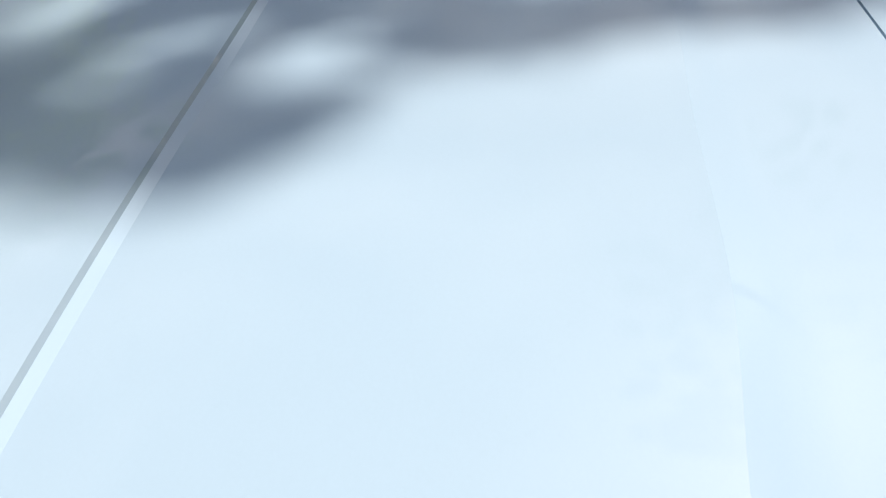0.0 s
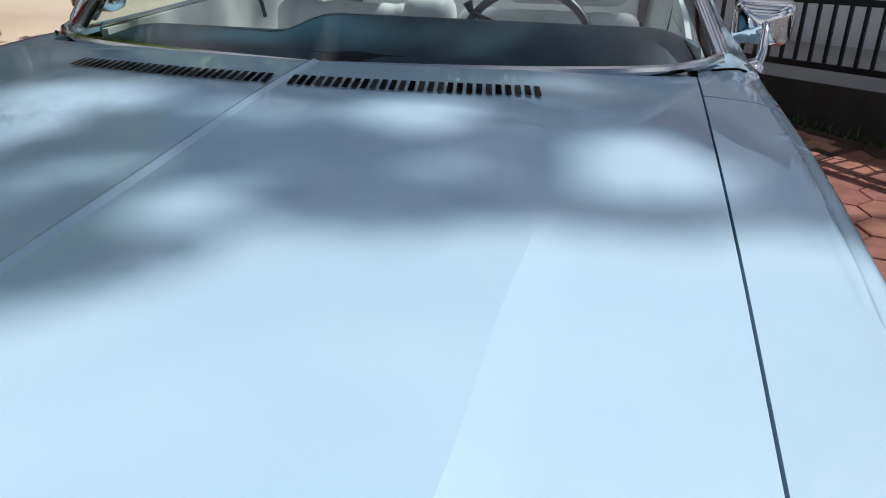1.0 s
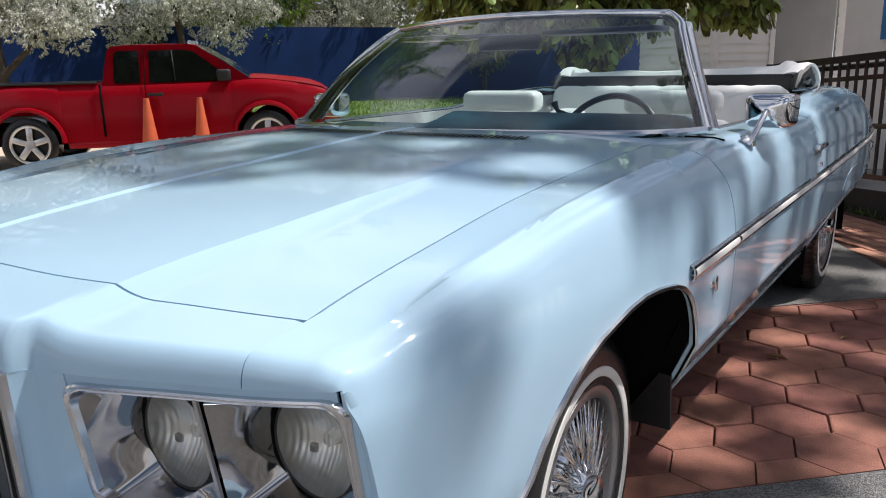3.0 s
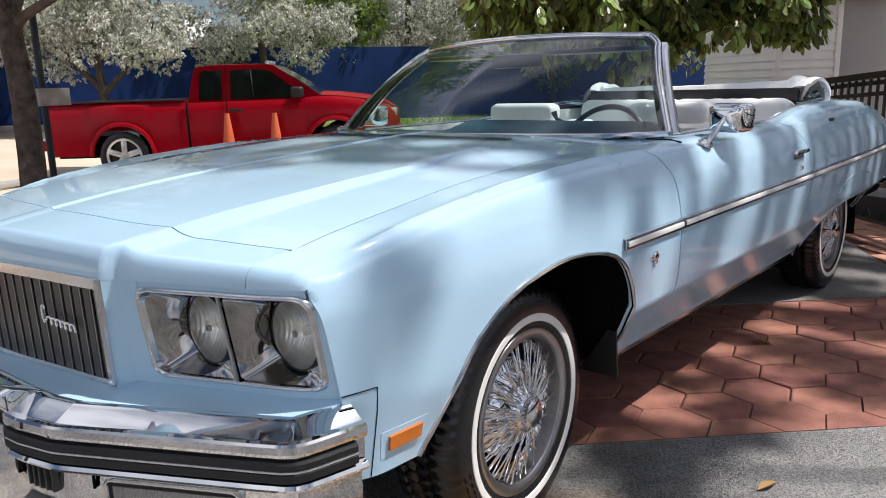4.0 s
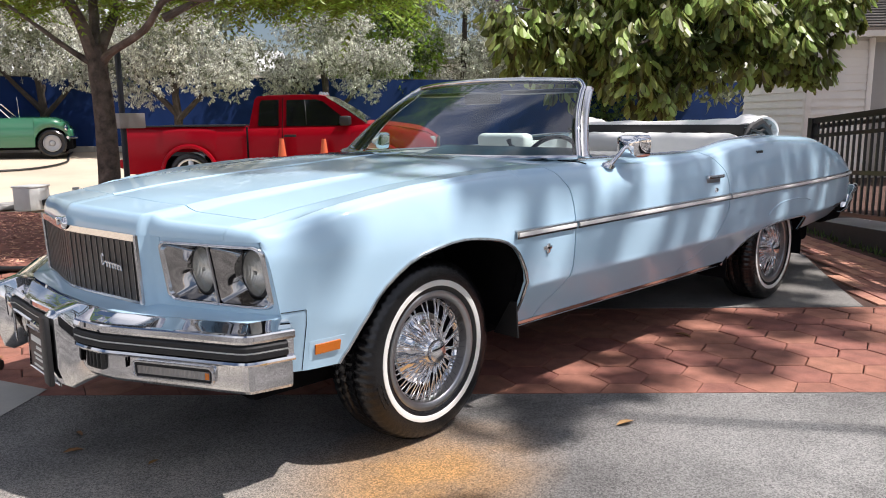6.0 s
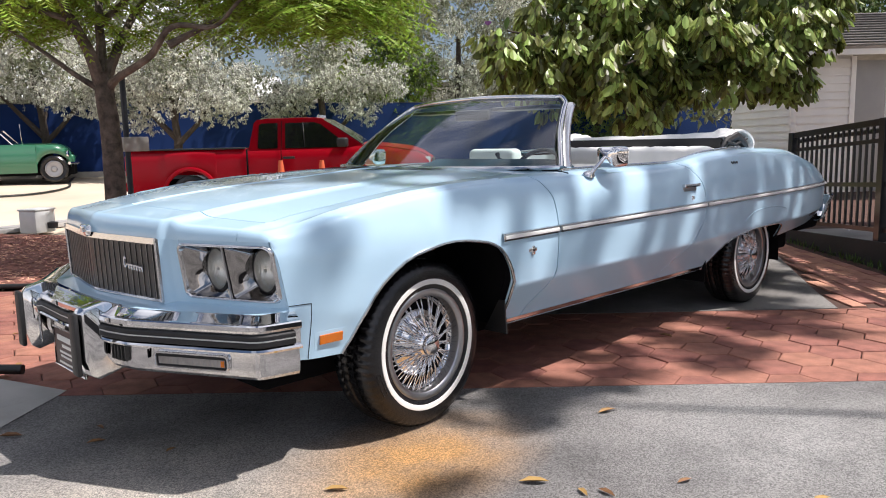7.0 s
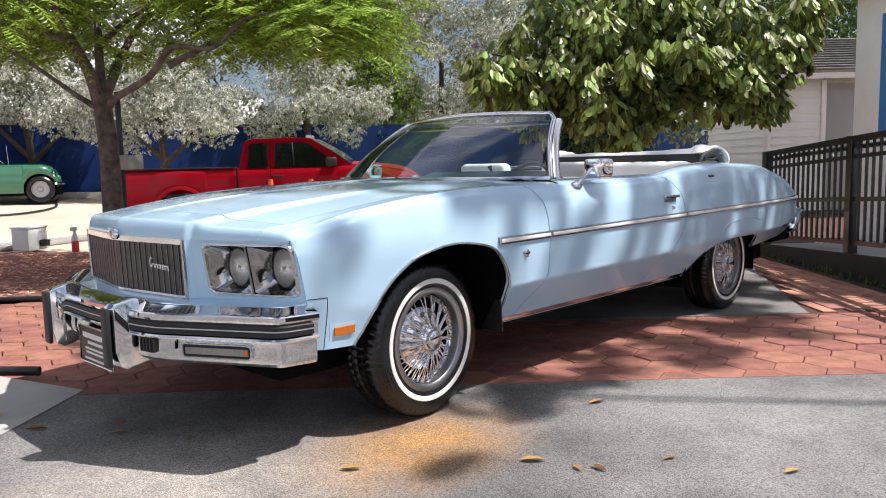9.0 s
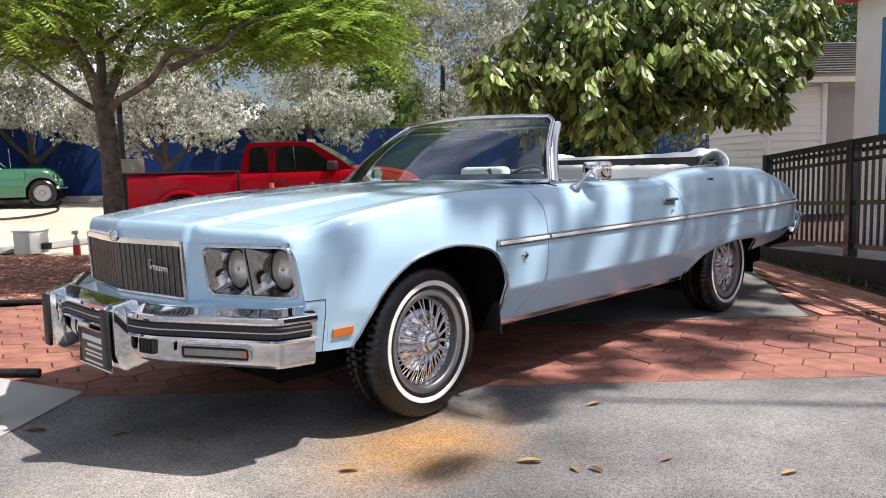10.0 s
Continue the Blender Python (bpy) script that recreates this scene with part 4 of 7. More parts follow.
belt = lambda x: 0.748 + 0.004 * x
for s in (-1, 1):
    for a, b in ((0.372, 0.764), (0.773, 2.197), (2.206, 4.36)):
        side_strip("side_moulding", a, b, belt, 0.040, 0.010, BRIGHT, s, 24, None, "bright side moulding")
        side_strip("moulding_insert", a + 0.01, b - 0.004, belt, 0.019, 0.0132, WHITEWALL, s, 24)
    side_strip("rocker_moulding", 0.50, 2.36, lambda x: 0.345, 0.03, 0.004, BRIGHT, s, 20, None, "bright rocker moulding")
    lip = [(x, s * (side_w(x, bottom(x)) + 0.002), bottom(x)) for x in ARCH_X]
    part("arch_lip", tube(lip, 0.0065, 6), BRIGHT, car)
    lip = [(x, s * (side_w(x, bottom(x)) + 0.002), bottom(x)) for x in REAR_X]
    part("arch_lip", tube(lip, 0.0065, 6), BRIGHT, car)
    lp = [(x, side_w(x, z), z) for x, z in smooth_line([(2.74, 0.600), (2.80, 0.632), (2.88, 0.655), (3.0, 0.668), (3.15, 0.670), (3.30, 0.662), (3.42, 0.640)], 4)]
    part("wheel_bulge_crease", tube([(x, s * (w + 0.0), z) for x, w, z in lp], 0.0035, 6), PAINT, car)
    # amber side marker with its pressed surround
    sm = part("marker_surround", grid([[(x, s * (side_w(x, z) + 0.0008), z) for z in spread(0.448, 0.510, 4)] for x in spread(-0.565, -0.428, 6)], 0.003), PAINT, car)
    am = [[(x, s * (side_w(x, z) + 0.007), z) for z in spread(0.464, 0.496, 4)] for x in spread(-0.545, -0.450, 6)]
    part("side_marker", grid(am, 0.008), AMBER, sm, "amber side marker lamp")
    # crest, handle and keyhole
    xw = side_w(0.575, 0.676)
    crest = part("fender_crest", box(0.548, s * xw - 0.004, 0.668, 0.602, s * xw + 0.004, 0.684, 0.003), CHROME, car, "small chrome fender crest")
    part("crest_shield", box(0.566, s * (xw + 0.001), 0.654, 0.586, s * (xw + 0.008), 0.694, 0.004), CHROME, crest)
    xw = side_w(2.02, 0.86)
    hd = part("door_handle", box(1.935, s * (xw - 0.002), 0.868, 2.11, s * (xw + 0.024), 0.888, 0.006), CHROME, car, "chrome flush door handle")
    part("handle_cup", box(1.95, s * (xw - 0.006), 0.842, 2.10, s * (xw + 0.003), 0.868, 0.004), DULL, hd)
    kw = side_w(2.046, 0.805)
    part("door_lock", lathe([(0.0, 0.008), (0.010, 0.008), (0.013, 0.0)], 16), CHROME, car, m=Matrix.Translation((2.046, s * kw, 0.805)) @ Matrix.Rotation(radians(90 * -s), 4, "X"))
    part("quarter_script", tube([(2.62 + 0.09 * t, s * (side_w(2.65, 0.985) + 0.004), 0.985 + 0.008 * math.sin(26 * t)) for t in spread(0, 1, 30)], 0.0025, 5), GRILLE, car)
    # mud flap behind the front wheel
    part("mud_flap", grid([[(0.448 + 0.015 * t, s * (0.935 - (0.03 + 0.105 * t) * q), 0.46 - 0.155 * t) for t in (0, 0.35, 0.7, 1)] for q in (0, 0.5, 1)], 0.008), BLACK, car)
    part("wheel_tub", grid([[(x, s * (side_w(x, bottom(x)) - 0.010) * q, bottom(x) + 0.005) for x in ARCH_X] for q in (0.5, 0.8, 1.0)]), LINER, car)
    part("wheel_tub", grid([[(x, s * 0.52, 0.30 + (bottom(x) - 0.29) * q) for x in ARCH_X] for q in (0, 1)]), LINER, car)
    part("wheel_tub", grid([[(2.93 + 0.56 * math.cos(a), s * y, 0.30 + 0.46 * math.sin(a)) for a in spread(-0.1, math.pi + 0.1, 16)] for y in (0.50, 0.90)], 0.004), LINER, car)
    part("seam", tube([(x, s * (side_w(x, z) + 0.001), z) for x, z in ((-0.588, 0.42), (-0.581, 0.50), (-0.575, 0.57), (-0.575, 0.618))], 0.0013, 4), LINER, car)
    part("seam", tube([(x, s * (side_w(x, 0.618) + 0.001), 0.618) for x in (-0.575, -0.60, -0.63, -0.655)], 0.0013, 4), LINER, car)
    part("seam", tube([(0.88, s * 0.80, 1.0115), (0.92, s * 0.83, 1.008), (0.955, s * 0.862, 1.003), (0.98, s * 0.885, 0.994)], 0.0028, 4), LINER, car)
part("floor_pan", box(-0.62, -0.66, 0.24, 4.25, 0.66, 0.42, 0.03), LINER, car)
part("radiator_support", box(-0.68, -0.74, 0.36, -0.60, 0.74, 0.56, 0.03), LINER, car)
part("rear_valance", box(4.05, -0.84, 0.40, 4.42, 0.84, 0.60, 0.04), LINER, car)


def door_mirror(s):
    """A domed chrome head on a stalk; the glass looks back."""
    rows = []
    for q, dx in ((1.0, 0.050), (1.03, 0.020), (1.02, -0.010), (0.94, -0.030), (0.74, -0.041), (0.40, -0.047), (0.02, -0.049)):
        ol = dense(round_rect(-0.070, 0.070, -0.052, 0.052, 0.024, 5), 0.02)
        rows.append([(dx, y * q * (1 + 0.9 * z), z * q) for y, z in ol + ol[:1]])
    m = Matrix.Translation((1.255, s * 0.945, 1.064)) @ Matrix.Rotation(radians(12 * s), 4, "Z")
    head = part("door_mirror", grid(rows), CHROME, car, "chrome door mirror on a stalk", m=m)
    part("mirror_glass", box(0.046, -0.062, -0.046, 0.0505, 0.062, 0.046, 0.002), CHROME, head, m=m)
    part("mirror_stalk", tube([(1.108, s * 0.927, 0.985), (1.13, s * 0.937, 1.012), (1.196, s * 0.945, 1.060), (1.212, s * 0.946, 1.064)], [0.012, 0.0105, 0.009, 0.012], 10), CHROME, head)
    part("mirror_foot", lathe([(0.0, 0.016), (0.016, 0.014), (0.026, 0.0)], 20), CHROME, head, m=Matrix.Translation((1.100, s * 0.922, 0.982)) @ Matrix.Rotation(radians(35 * -s), 4, "X") @ Matrix.Diagonal((1.6, 1, 1, 1)))


for s in (-1, 1):
    door_mirror(s)

# hood vents: near-black plates on the uncut hood paint the shade in the slots
slot = bmesh.new()
vs = [slot.verts.new(p) for p in ((-0.033, -0.0115, 0), (-0.033, -0.0005, 0), (0.033, 0.0115, 0), (0.033, 0.0005, 0))]
slot.faces.new(vs)
bmesh.ops.solidify(slot, geom=slot.faces[:], thickness=0.002)
first_slot = None
for s in (-1, 1):
    for k in range(27):
        w = 0.026 + 0.0171 * k
        x = 0.468 + 0.27 * w * w
        if first_slot is None:
            first_slot = part("hood_vent_slot", slot, GRILLEBACK, car, smooth=False)
            ob = first_slot
        else:
            ob = new("hood_vent_slot", first_slot.data)
            ob.parent = car
        dz = (hood_z(x + 0.026, w) - hood_z(x - 0.026, w)) / 0.052
        dw = (hood_z(x, w + 0.01) - hood_z(x, w - 0.01)) / 0.02
        ob.location = (x, s * w, hood_z(x, w) + 0.0035)
        ob.rotation_euler = (math.atan(dw) * s, -math.atan(dz), 0)

# ---- wheels ----


def wheel(x, y, out, steer=0.0):
    """A wire wheel with a whitewall tyre; out is +1 or -1, the side that it faces."""
    m = Matrix.Translation((x, y, 0.345)) @ Matrix.Rotation(radians(steer), 4, "Z") @ Matrix.Rotation(radians(-90 * out), 4, "X")
    hub = part("wheel", lathe([(0.0, 0.02), (0.10, 0.02), (0.185, 0.035), (0.205, 0.07), (0.205, -0.08), (0.0, -0.08)], 40), LINER, car, "wire wheel with whitewall tyre")
    hub.matrix_basis = m
    prof = [(0.190, -0.085), (0.225, -0.104), (0.285, -0.110), (0.325, -0.100), (0.3405, -0.082), (0.345, -0.062), (0.345, -0.046), (0.338, -0.045), (0.338, -0.037), (0.346, -0.036), (0.347, -0.010), (0.339, -0.008), (0.339, 0.0), (0.347, 0.002), (0.346, 0.030), (0.338, 0.031), (0.338, 0.040), (0.345, 0.042), (0.345, 0.062), (0.3405, 0.082), (0.325, 0.100), (0.300, 0.108), (0.270, 0.111), (0.238, 0.108), (0.222, 0.098), (0.205, 0.085)]
    tread = lathe(prof, 256)
    for v in tread.verts:
        r = math.hypot(v.co.x, v.co.y)
        if r > 0.3398:
            k = math.atan2(v.co.y, v.co.x) * 32 / math.pi + (18 if abs(v.co.z) < 0.04 else -9) * v.co.z
            if k % 1 < 0.27:
                v.co.x, v.co.y = v.co.x * (1 - 0.008 / r), v.co.y * (1 - 0.008 / r)
    tyre = part("tyre", tread, TYRE, hub, "black treaded tyre", sharp=60)
    part("whitewall", lathe([(0.247, 0.1085), (0.249, 0.1115), (0.258, 0.1128), (0.268, 0.1128), (0.270, 0.1105)], 72), WHITEWALL, tyre, "white sidewall band")
    mark = bmesh.new()
    for k, (a0, wd) in enumerate(((3.35, 0.05), (3.44, 0.06), (3.53, 0.06), (3.62, 0.05))):
        for rr in (0.282, 0.300):
            pts = [(rr * math.cos(a0 + wd * t), rr * math.sin(a0 + wd * t), 0.1115 - 0.10 * (rr - 0.282)) for t in spread(0, 1, 3)]
            tube(pts, 0.0022, 4, mark)
    part("raised_mark", mark, BLACK, tyre)
    part("trim_ring", lathe([(0.231, 0.096), (0.228, 0.104), (0.224, 0.106), (0.203, 0.101), (0.199, 0.097), (0.198, 0.050)], 64), DULL, hub, "bright rim ring")
    part("spoke_ring", lathe([(0.199, 0.052), (0.190, 0.050), (0.178, 0.040), (0.150, 0.030), (0.09, 0.026)], 56), LINER, hub)
    part("dish_ring", lathe([(0.197, 0.056), (0.192, 0.062), (0.182, 0.056), (0.178, 0.046)], 56), CHROME, hub)
    part("hub_shell", lathe([(0.146, 0.026), (0.142, 0.040), (0.132, 0.050), (0.118, 0.054), (0.112, 0.060), (0.100, 0.076), (0.086, 0.084), (0.066, 0.090), (0.058, 0.100), (0.043, 0.112), (0.041, 0.128), (0.034, 0.134), (0.0, 0.136)], 40), CHROME, hub, "chrome hub cap")
    sp = tube([(0.050, 0, 0.110), (0.194, 0, 0.090)], 0.0030, 5)
    sp2 = tube([(0.070, 0, 0.094), (0.194, 0.0, 0.074)], 0.0030, 5)
    a0 = part("spoke", sp, CHROME, hub)
    b0 = part("spoke", sp2, CHROME, hub)
    for k in range(34):
        for base, tw, off in ((a0, 0.24, 0.0), (b0, -0.24, 0.11)):
            if k == 0:
                ob = base
            else:
                ob = new("spoke", base.data)
                ob.parent = hub
            ang = 2 * math.pi * k / 34 + off
            sgn = tw if k % 2 else -tw
            p0 = Vector((0.062 * math.cos(ang), 0.062 * math.sin(ang), 0))
            ob.matrix_basis = Matrix.Translation(p0) @ Matrix.Rotation(ang + sgn, 4, "Z") @ Matrix.Translation((-0.055, 0, 0)) @ Matrix.Diagonal((0.97, 1, 1, 1))
    return hub


wheel(0.0, -0.800, -1, 4.0)
wheel(3.086, -0.772, -1)
wheel(0.0, 0.800, 1, 4.0)
wheel(3.086, 0.772, 1)

# ---- rear deck and rear bumper ----
rows = []
for i in range(31):
    u = -1 + i / 15
    row = []
    for x in spread(3.42, 4.47, 20):
        w = u * (COL[0](x) - 0.004)
        row.append((x, w, COL[1](x) + 0.014 * (1 - u * u)))
    rows.append(row)
part("trunk_lid", grid(rows, 0.012), PAINT, car)
tail = smooth_line([(-0.86, 4.45), (-0.6, 4.475), (0.0, 4.49), (0.6, 4.475), (0.86, 4.45)], 6)
part("tail_panel", grid([[(x - 0.03 * (1 - z) , w, zz) for zz, z in ((0.79, 0.0), (0.74, 0.8), (0.68, 1.0), (0.53, 0.6))] for w, x in tail], 0.008), PAINT, car)
rb = smooth_line([(0.895, 4.37), (0.896, 4.42), (0.885, 4.47), (0.84, 4.525), (0.7, 4.56), (0.35, 4.585), (0.0, 4.59)], 4)
rplan = [(x, -w) for w, x in rb] + [(x, w) for w, x in reversed(rb[:-1])]
part("rear_bumper", grid(along(rplan, [(-0.08, 0.665), (0.0, 0.668), (0.014, 0.655), (0.012, 0.62), (0.004, 0.60), (0.010, 0.56), (0.004, 0.49), (-0.02, 0.468), (-0.09, 0.47)], -1.0), 0.005), CHROME, car, "chrome rear bumper", m=Matrix(((1, 0, 0.9, -0.9 * 0.57), (0, 1, 0, 0), (0, 0, 1, 0), (0, 0, 0, 1))))
part("side_reflector", grid([[(x, -(side_w(x, z) + 0.004), z) for z in (0.535, 0.56)] for x in (3.98, 4.06, 4.14)], 0.005), BLACK, car)

# ---- interior ----


def cushion(x0, y0, z0, x1, y1, z1, r, mat, name, parent=car, label="", tilt=0.0, pleats=0):
    """A stuffed block; pleats press seams into its front."""
    bm = bmesh.new()
    bmesh.ops.create_cube(bm, size=1.0)
    bmesh.ops.subdivide_edges(bm, edges=bm.edges[:], cuts=35 if pleats else 11, use_grid_fill=True)
    hx, hy, hz = (x1 - x0) / 2, (y1 - y0) / 2, (z1 - z0) / 2
    for v in bm.verts:
        p = Vector((v.co.x * 2 * hx, v.co.y * 2 * hy, v.co.z * 2 * hz))
        q = Vector((max(-hx + r, min(hx - r, p.x)), max(-hy + r, min(hy - r, p.y)), max(-hz + r, min(hz - r, p.z))))
        d = p - q
        if d.length > 1e-6:
            p = q + d.normalized() * r
        if pleats and abs(v.co.y) < 0.49:
            f = (v.co.y + 0.5) * pleats
            p.x += 0.012 * abs(math.cos(math.pi * f)) ** 14
            p.z -= 0.005 * abs(math.cos(math.pi * f)) ** 14
        v.co = p
    m = Matrix.Translation(((x0 + x1) / 2, (y0 + y1) / 2, (z0 + z1) / 2)) @ Matrix.Rotation(radians(tilt), 4, "Y")
    return part(name, bm, mat, parent, label, m=m, sharp=0)


for y0, y1 in ((-0.66, -0.03), (0.03, 0.66)):
    back = cushion(1.82, y0, 0.50, 1.99, y1, 0.980, 0.05, VINYL, "front_seat_back", label="white vinyl seat back", tilt=12, pleats=7)
    seat = cushion(1.32, y0, 0.40, 1.86, y1, 0.60, 0.06, VINYL, "front_seat_cushion", label="white vinyl seat cushion", pleats=7)
    ym = (y0 + y1) / 2 - (0.06 if y0 < 0 else -0.09)
    cushion(1.865, ym - 0.205, 1.003, 1.985, ym + 0.205, 1.10, 0.036, VINYL, "head_bolster", label="white vinyl head bolster")
cushion(1.80, -0.02, 0.62, 1.98, 0.16, 1.02, 0.06, VINYL, "armrest")
rear = cushion(2.82, -0.66, 0.48, 3.02, 0.66, 1.085, 0.06, VINYL, "rear_seat_back", label="white pleated vinyl rear seat", tilt=10, pleats=14)
cushion(2.40, -0.64, 0.40, 2.92, 0.64, 0.62, 0.06, VINYL, "rear_seat_cushion", pleats=12)
for s in (-1, 1):
    part("door_card", grid([[(x, s * (COL[0](x) - 0.012 - 0.03 * t), COL[1](x) - 0.004 - 0.5 * t) for t in (0, 0.06, 0.3, 0.7, 1)] for x in spread(1.02, 2.30, 12)], 0.02), VINYL, car, "white vinyl door card")
    part("quarter_trim", grid([[(x, s * (COL[0](x) - 0.03 - 0.06 * t), min(1.04, COL[1](x)) - 0.01 - 0.5 * t) for t in (0, 0.06, 0.3, 0.7, 1)] for x in spread(2.30, 3.05, 8)], 0.02), VINYL, car)
    part("door_sill_trim", tube([(x, s * (COL[0](x) - 0.006), COL[1](x) + 0.003) for x in spread(1.04, 3.1, 30)], 0.007, 6), BRIGHT, car)
    part("well_edge", grid([[(x, s * (COL[0](x) - 0.004), COL[1](x)), (x, s * (COL[0](x) - 0.10), COL[1](x) - 0.008)] for x in spread(2.9, 3.46, 8)], 0.006), PAINT, car)
part("cabin_floor", box(0.95, -0.74, 0.36, 3.3, 0.74, 0.44, 0.02), material("grey_blue_carpet", (0.04, 0.06, 0.08), 0.95, 0, 0.2, 8, 200, 0.5), car)
part("kick_handle", tube([(1.98, 0.80, 0.99), (2.02, 0.78, 0.95), (2.0, 0.76, 0.90)], 0.008, 6), BLACK, car)
rows = []
for y in spread(-0.79, 0.79, 40):
    t = max(0.0, min(1.0, (0.30 - y) / 0.16))
    hump = 0.050 * t * t * (3 - 2 * t)
    e = max(0.0, (abs(y) - 0.70) / 0.09)
    row = []
    for x, z in ((BASEX(min(0.82, abs(y))) + 0.02, 1.006), (0.90 + 0.1 * abs(y), 1.000), (1.02, 1.004 + hump * 0.6), (1.10, 1.008 + hump), (1.15, 1.004 + hump), (1.175, 0.985 + hump), (1.18, 0.90), (1.15, 0.70)):
        row.append((max(x, BASEX(min(0.82, abs(y))) + 0.02), y, z - 0.03 * e))
    rows.append(row)
part("dashboard", grid(rows, 0.01), DASH, car, "dark blue padded dashboard")
sw = Matrix.Translation((1.40, -0.335, 0.925)) @ Matrix.Rotation(radians(-62), 4, "Y")
rim = part("steering_wheel", tube([(0.195 * math.cos(a), 0.195 * math.sin(a), 0) for a in spread(0, 2 * math.pi, 40)[:-1]], 0.0125, 10, closed=True), WHEELBLUE, car, "dark blue two-spoke steering wheel", m=sw)
for a in (0.0, math.pi):
    part("wheel_spoke", tube([(0.03 * math.sin(a + 1.57), 0.19 * math.cos(a), -0.0), (0, 0.04 * math.cos(a), -0.03)], [0.012, 0.03], 8), WHEELBLUE, rim, m=sw)
part("steering_column", tube([(0, 0, -0.03), (0, 0, -0.30)], [0.035, 0.045], 12), WHEELBLUE, rim, m=sw)
part("gear_lever", tube([(1.25, -0.30, 1.02), (1.24, -0.21, 1.055), (1.24, -0.195, 1.085)], [0.007, 0.008, 0.014], 8), WHEELBLUE, car)
part("rear_view_mirror", box(1.23, -0.13, 1.275, 1.26, 0.13, 1.335, 0.012), WHEELBLUE, car)
for s in (-1, 1):
    part("sun_visor", box(1.27, s * 0.12, 1.325, 1.44, s * 0.55, 1.345, 0.009), WHEELBLUE, car)

# folded top
rows = []
for i, y in enumerate(spread(-0.655, 0.70, 60)):
    u = 2 * i / 60 - 1
    e = max(0.0, (abs(u) - 0.86) / 0.14)
    wob = 0.008 * noise.noise(Vector((0, y * 7, 3.3)))
    top = 1.165 + 0.022 * max(0, -u) + wob + 0.03 * e * (1 - e) * 4
    row = []
    for x, z in ((3.08, 1.135), (3.10, 1.160), (3.13, top - 0.006), (3.20, top), (3.30, top - 0.008), (3.38, top - 0.03), (3.43, 1.10), (3.44, 1.06)):
        row.append((x + 0.10 * e * e, y, z - 0.035 * e * e + 0.006 * noise.noise(Vector((x * 9, y * 5, 1.0)))))
    rows.append(row)
top = part("folded_top", grid(rows, 0.012), VINYL, car, "white vinyl top folded behind the seats")
rows = []
for y in spread(-0.645, 0.69, 40):
    rows.append([(3.085, y, 1.137), (3.075, y, 1.10 + 0.01 * noise.noise(Vector((0, y * 9, 0)))), (3.09, y, 1.055), (3.20, y, 1.03), (3.42, y, 1.03)])
part("top_lining", grid(rows, 0.01), BLACK, top, "black lining of the folded top")
for s, y in ((-1, -0.655), (1, 0.70)):
    pts = [(3.10, y, 1.145), (3.18, y + s * 0.012, 1.182), (3.28, y + s * 0.03, 1.192), (3.38, y + s * 0.04, 1.155), (3.42, y + s * 0.045, 1.10), (3.40, y + s * 0.04, 1.05)]
    line = smooth_line(pts, 5)
    part("top_fold", grid([[(x, yy + s * o, z + dz) for o, dz in ((-0.075, -0.012), (-0.04, 0.0), (0.0, 0.004), (0.028, -0.004))] for x, yy, z in line], 0.016), VINYL, top)
    part("top_linkage", tube([(3.02, y + s * 0.02, 1.06), (3.10, y + s * 0.02, 1.12), (3.20, y + s * 0.03, 1.15), (3.30, y + s * 0.04, 1.10), (3.40, y + s * 0.03, 1.05)], [0.014, 0.028, 0.036, 0.030, 0.016], 8), BLACK, top)
    part("top_linkage", tube([(3.04, y + s * 0.05, 1.11), (3.16, y + s * 0.055, 1.09), (3.34, y + s * 0.05, 1.13)], [0.008, 0.010, 0.008], 6), BLACK, top)

# ---- blue screened fence ----


def fence_y(x):
    return 15.4 - 0.42 * (x - 8.6)


fence = thing("screen_fence", (0, 0, 0), label="tall dark blue screened fence along the lot", category="fence")
fx = spread(-14.0, 34.0, 24)
for i, (a, b) in enumerate(zip(fx, fx[1:])):
    rows = []
    for x in spread(a, b, 8):
        y = fence_y(x)
        g = rise(y)
        rows.append([(x + 0.03 * noise.noise(Vector((x * 1.3, z * 1.1, 0))), y + 0.05 * noise.noise(Vector((x * 0.9, z * 0.8, 4))), z) for z in (g - 0.02, g + 0.3, g + 0.75, g + 1.2, g + 1.6, 2.26)])
    part("screen_panel", grid(rows, 0.01), TARP, fence)
for x in fx:
    y = fence_y(x)
    part("fence_post", tube([(x, y + 0.06, rise(y) - 0.05), (x, y + 0.06, 2.32)], 0.03, 8), FENCEPOST, fence)
part("top_rail", tube([(x, fence_y(x) + 0.05, 2.265) for x in fx], 0.022, 6), FENCEPOST, fence)
kb = thing("fence_kerb", (0, 0, 0), label="low pale concrete kerb at the foot of the fence", category="kerb", kind="structure")
part("kerb_block", grid([[(x, fence_y(x) - 0.30, rise(fence_y(x)) - 0.02), (x, fence_y(x) - 0.30, rise(fence_y(x)) + 0.12), (x, fence_y(x) - 0.1, rise(fence_y(x)) + 0.12)] for x in spread(-14, 10, 12)]), KERB, kb, smooth=False)

# ---- red pickup ----


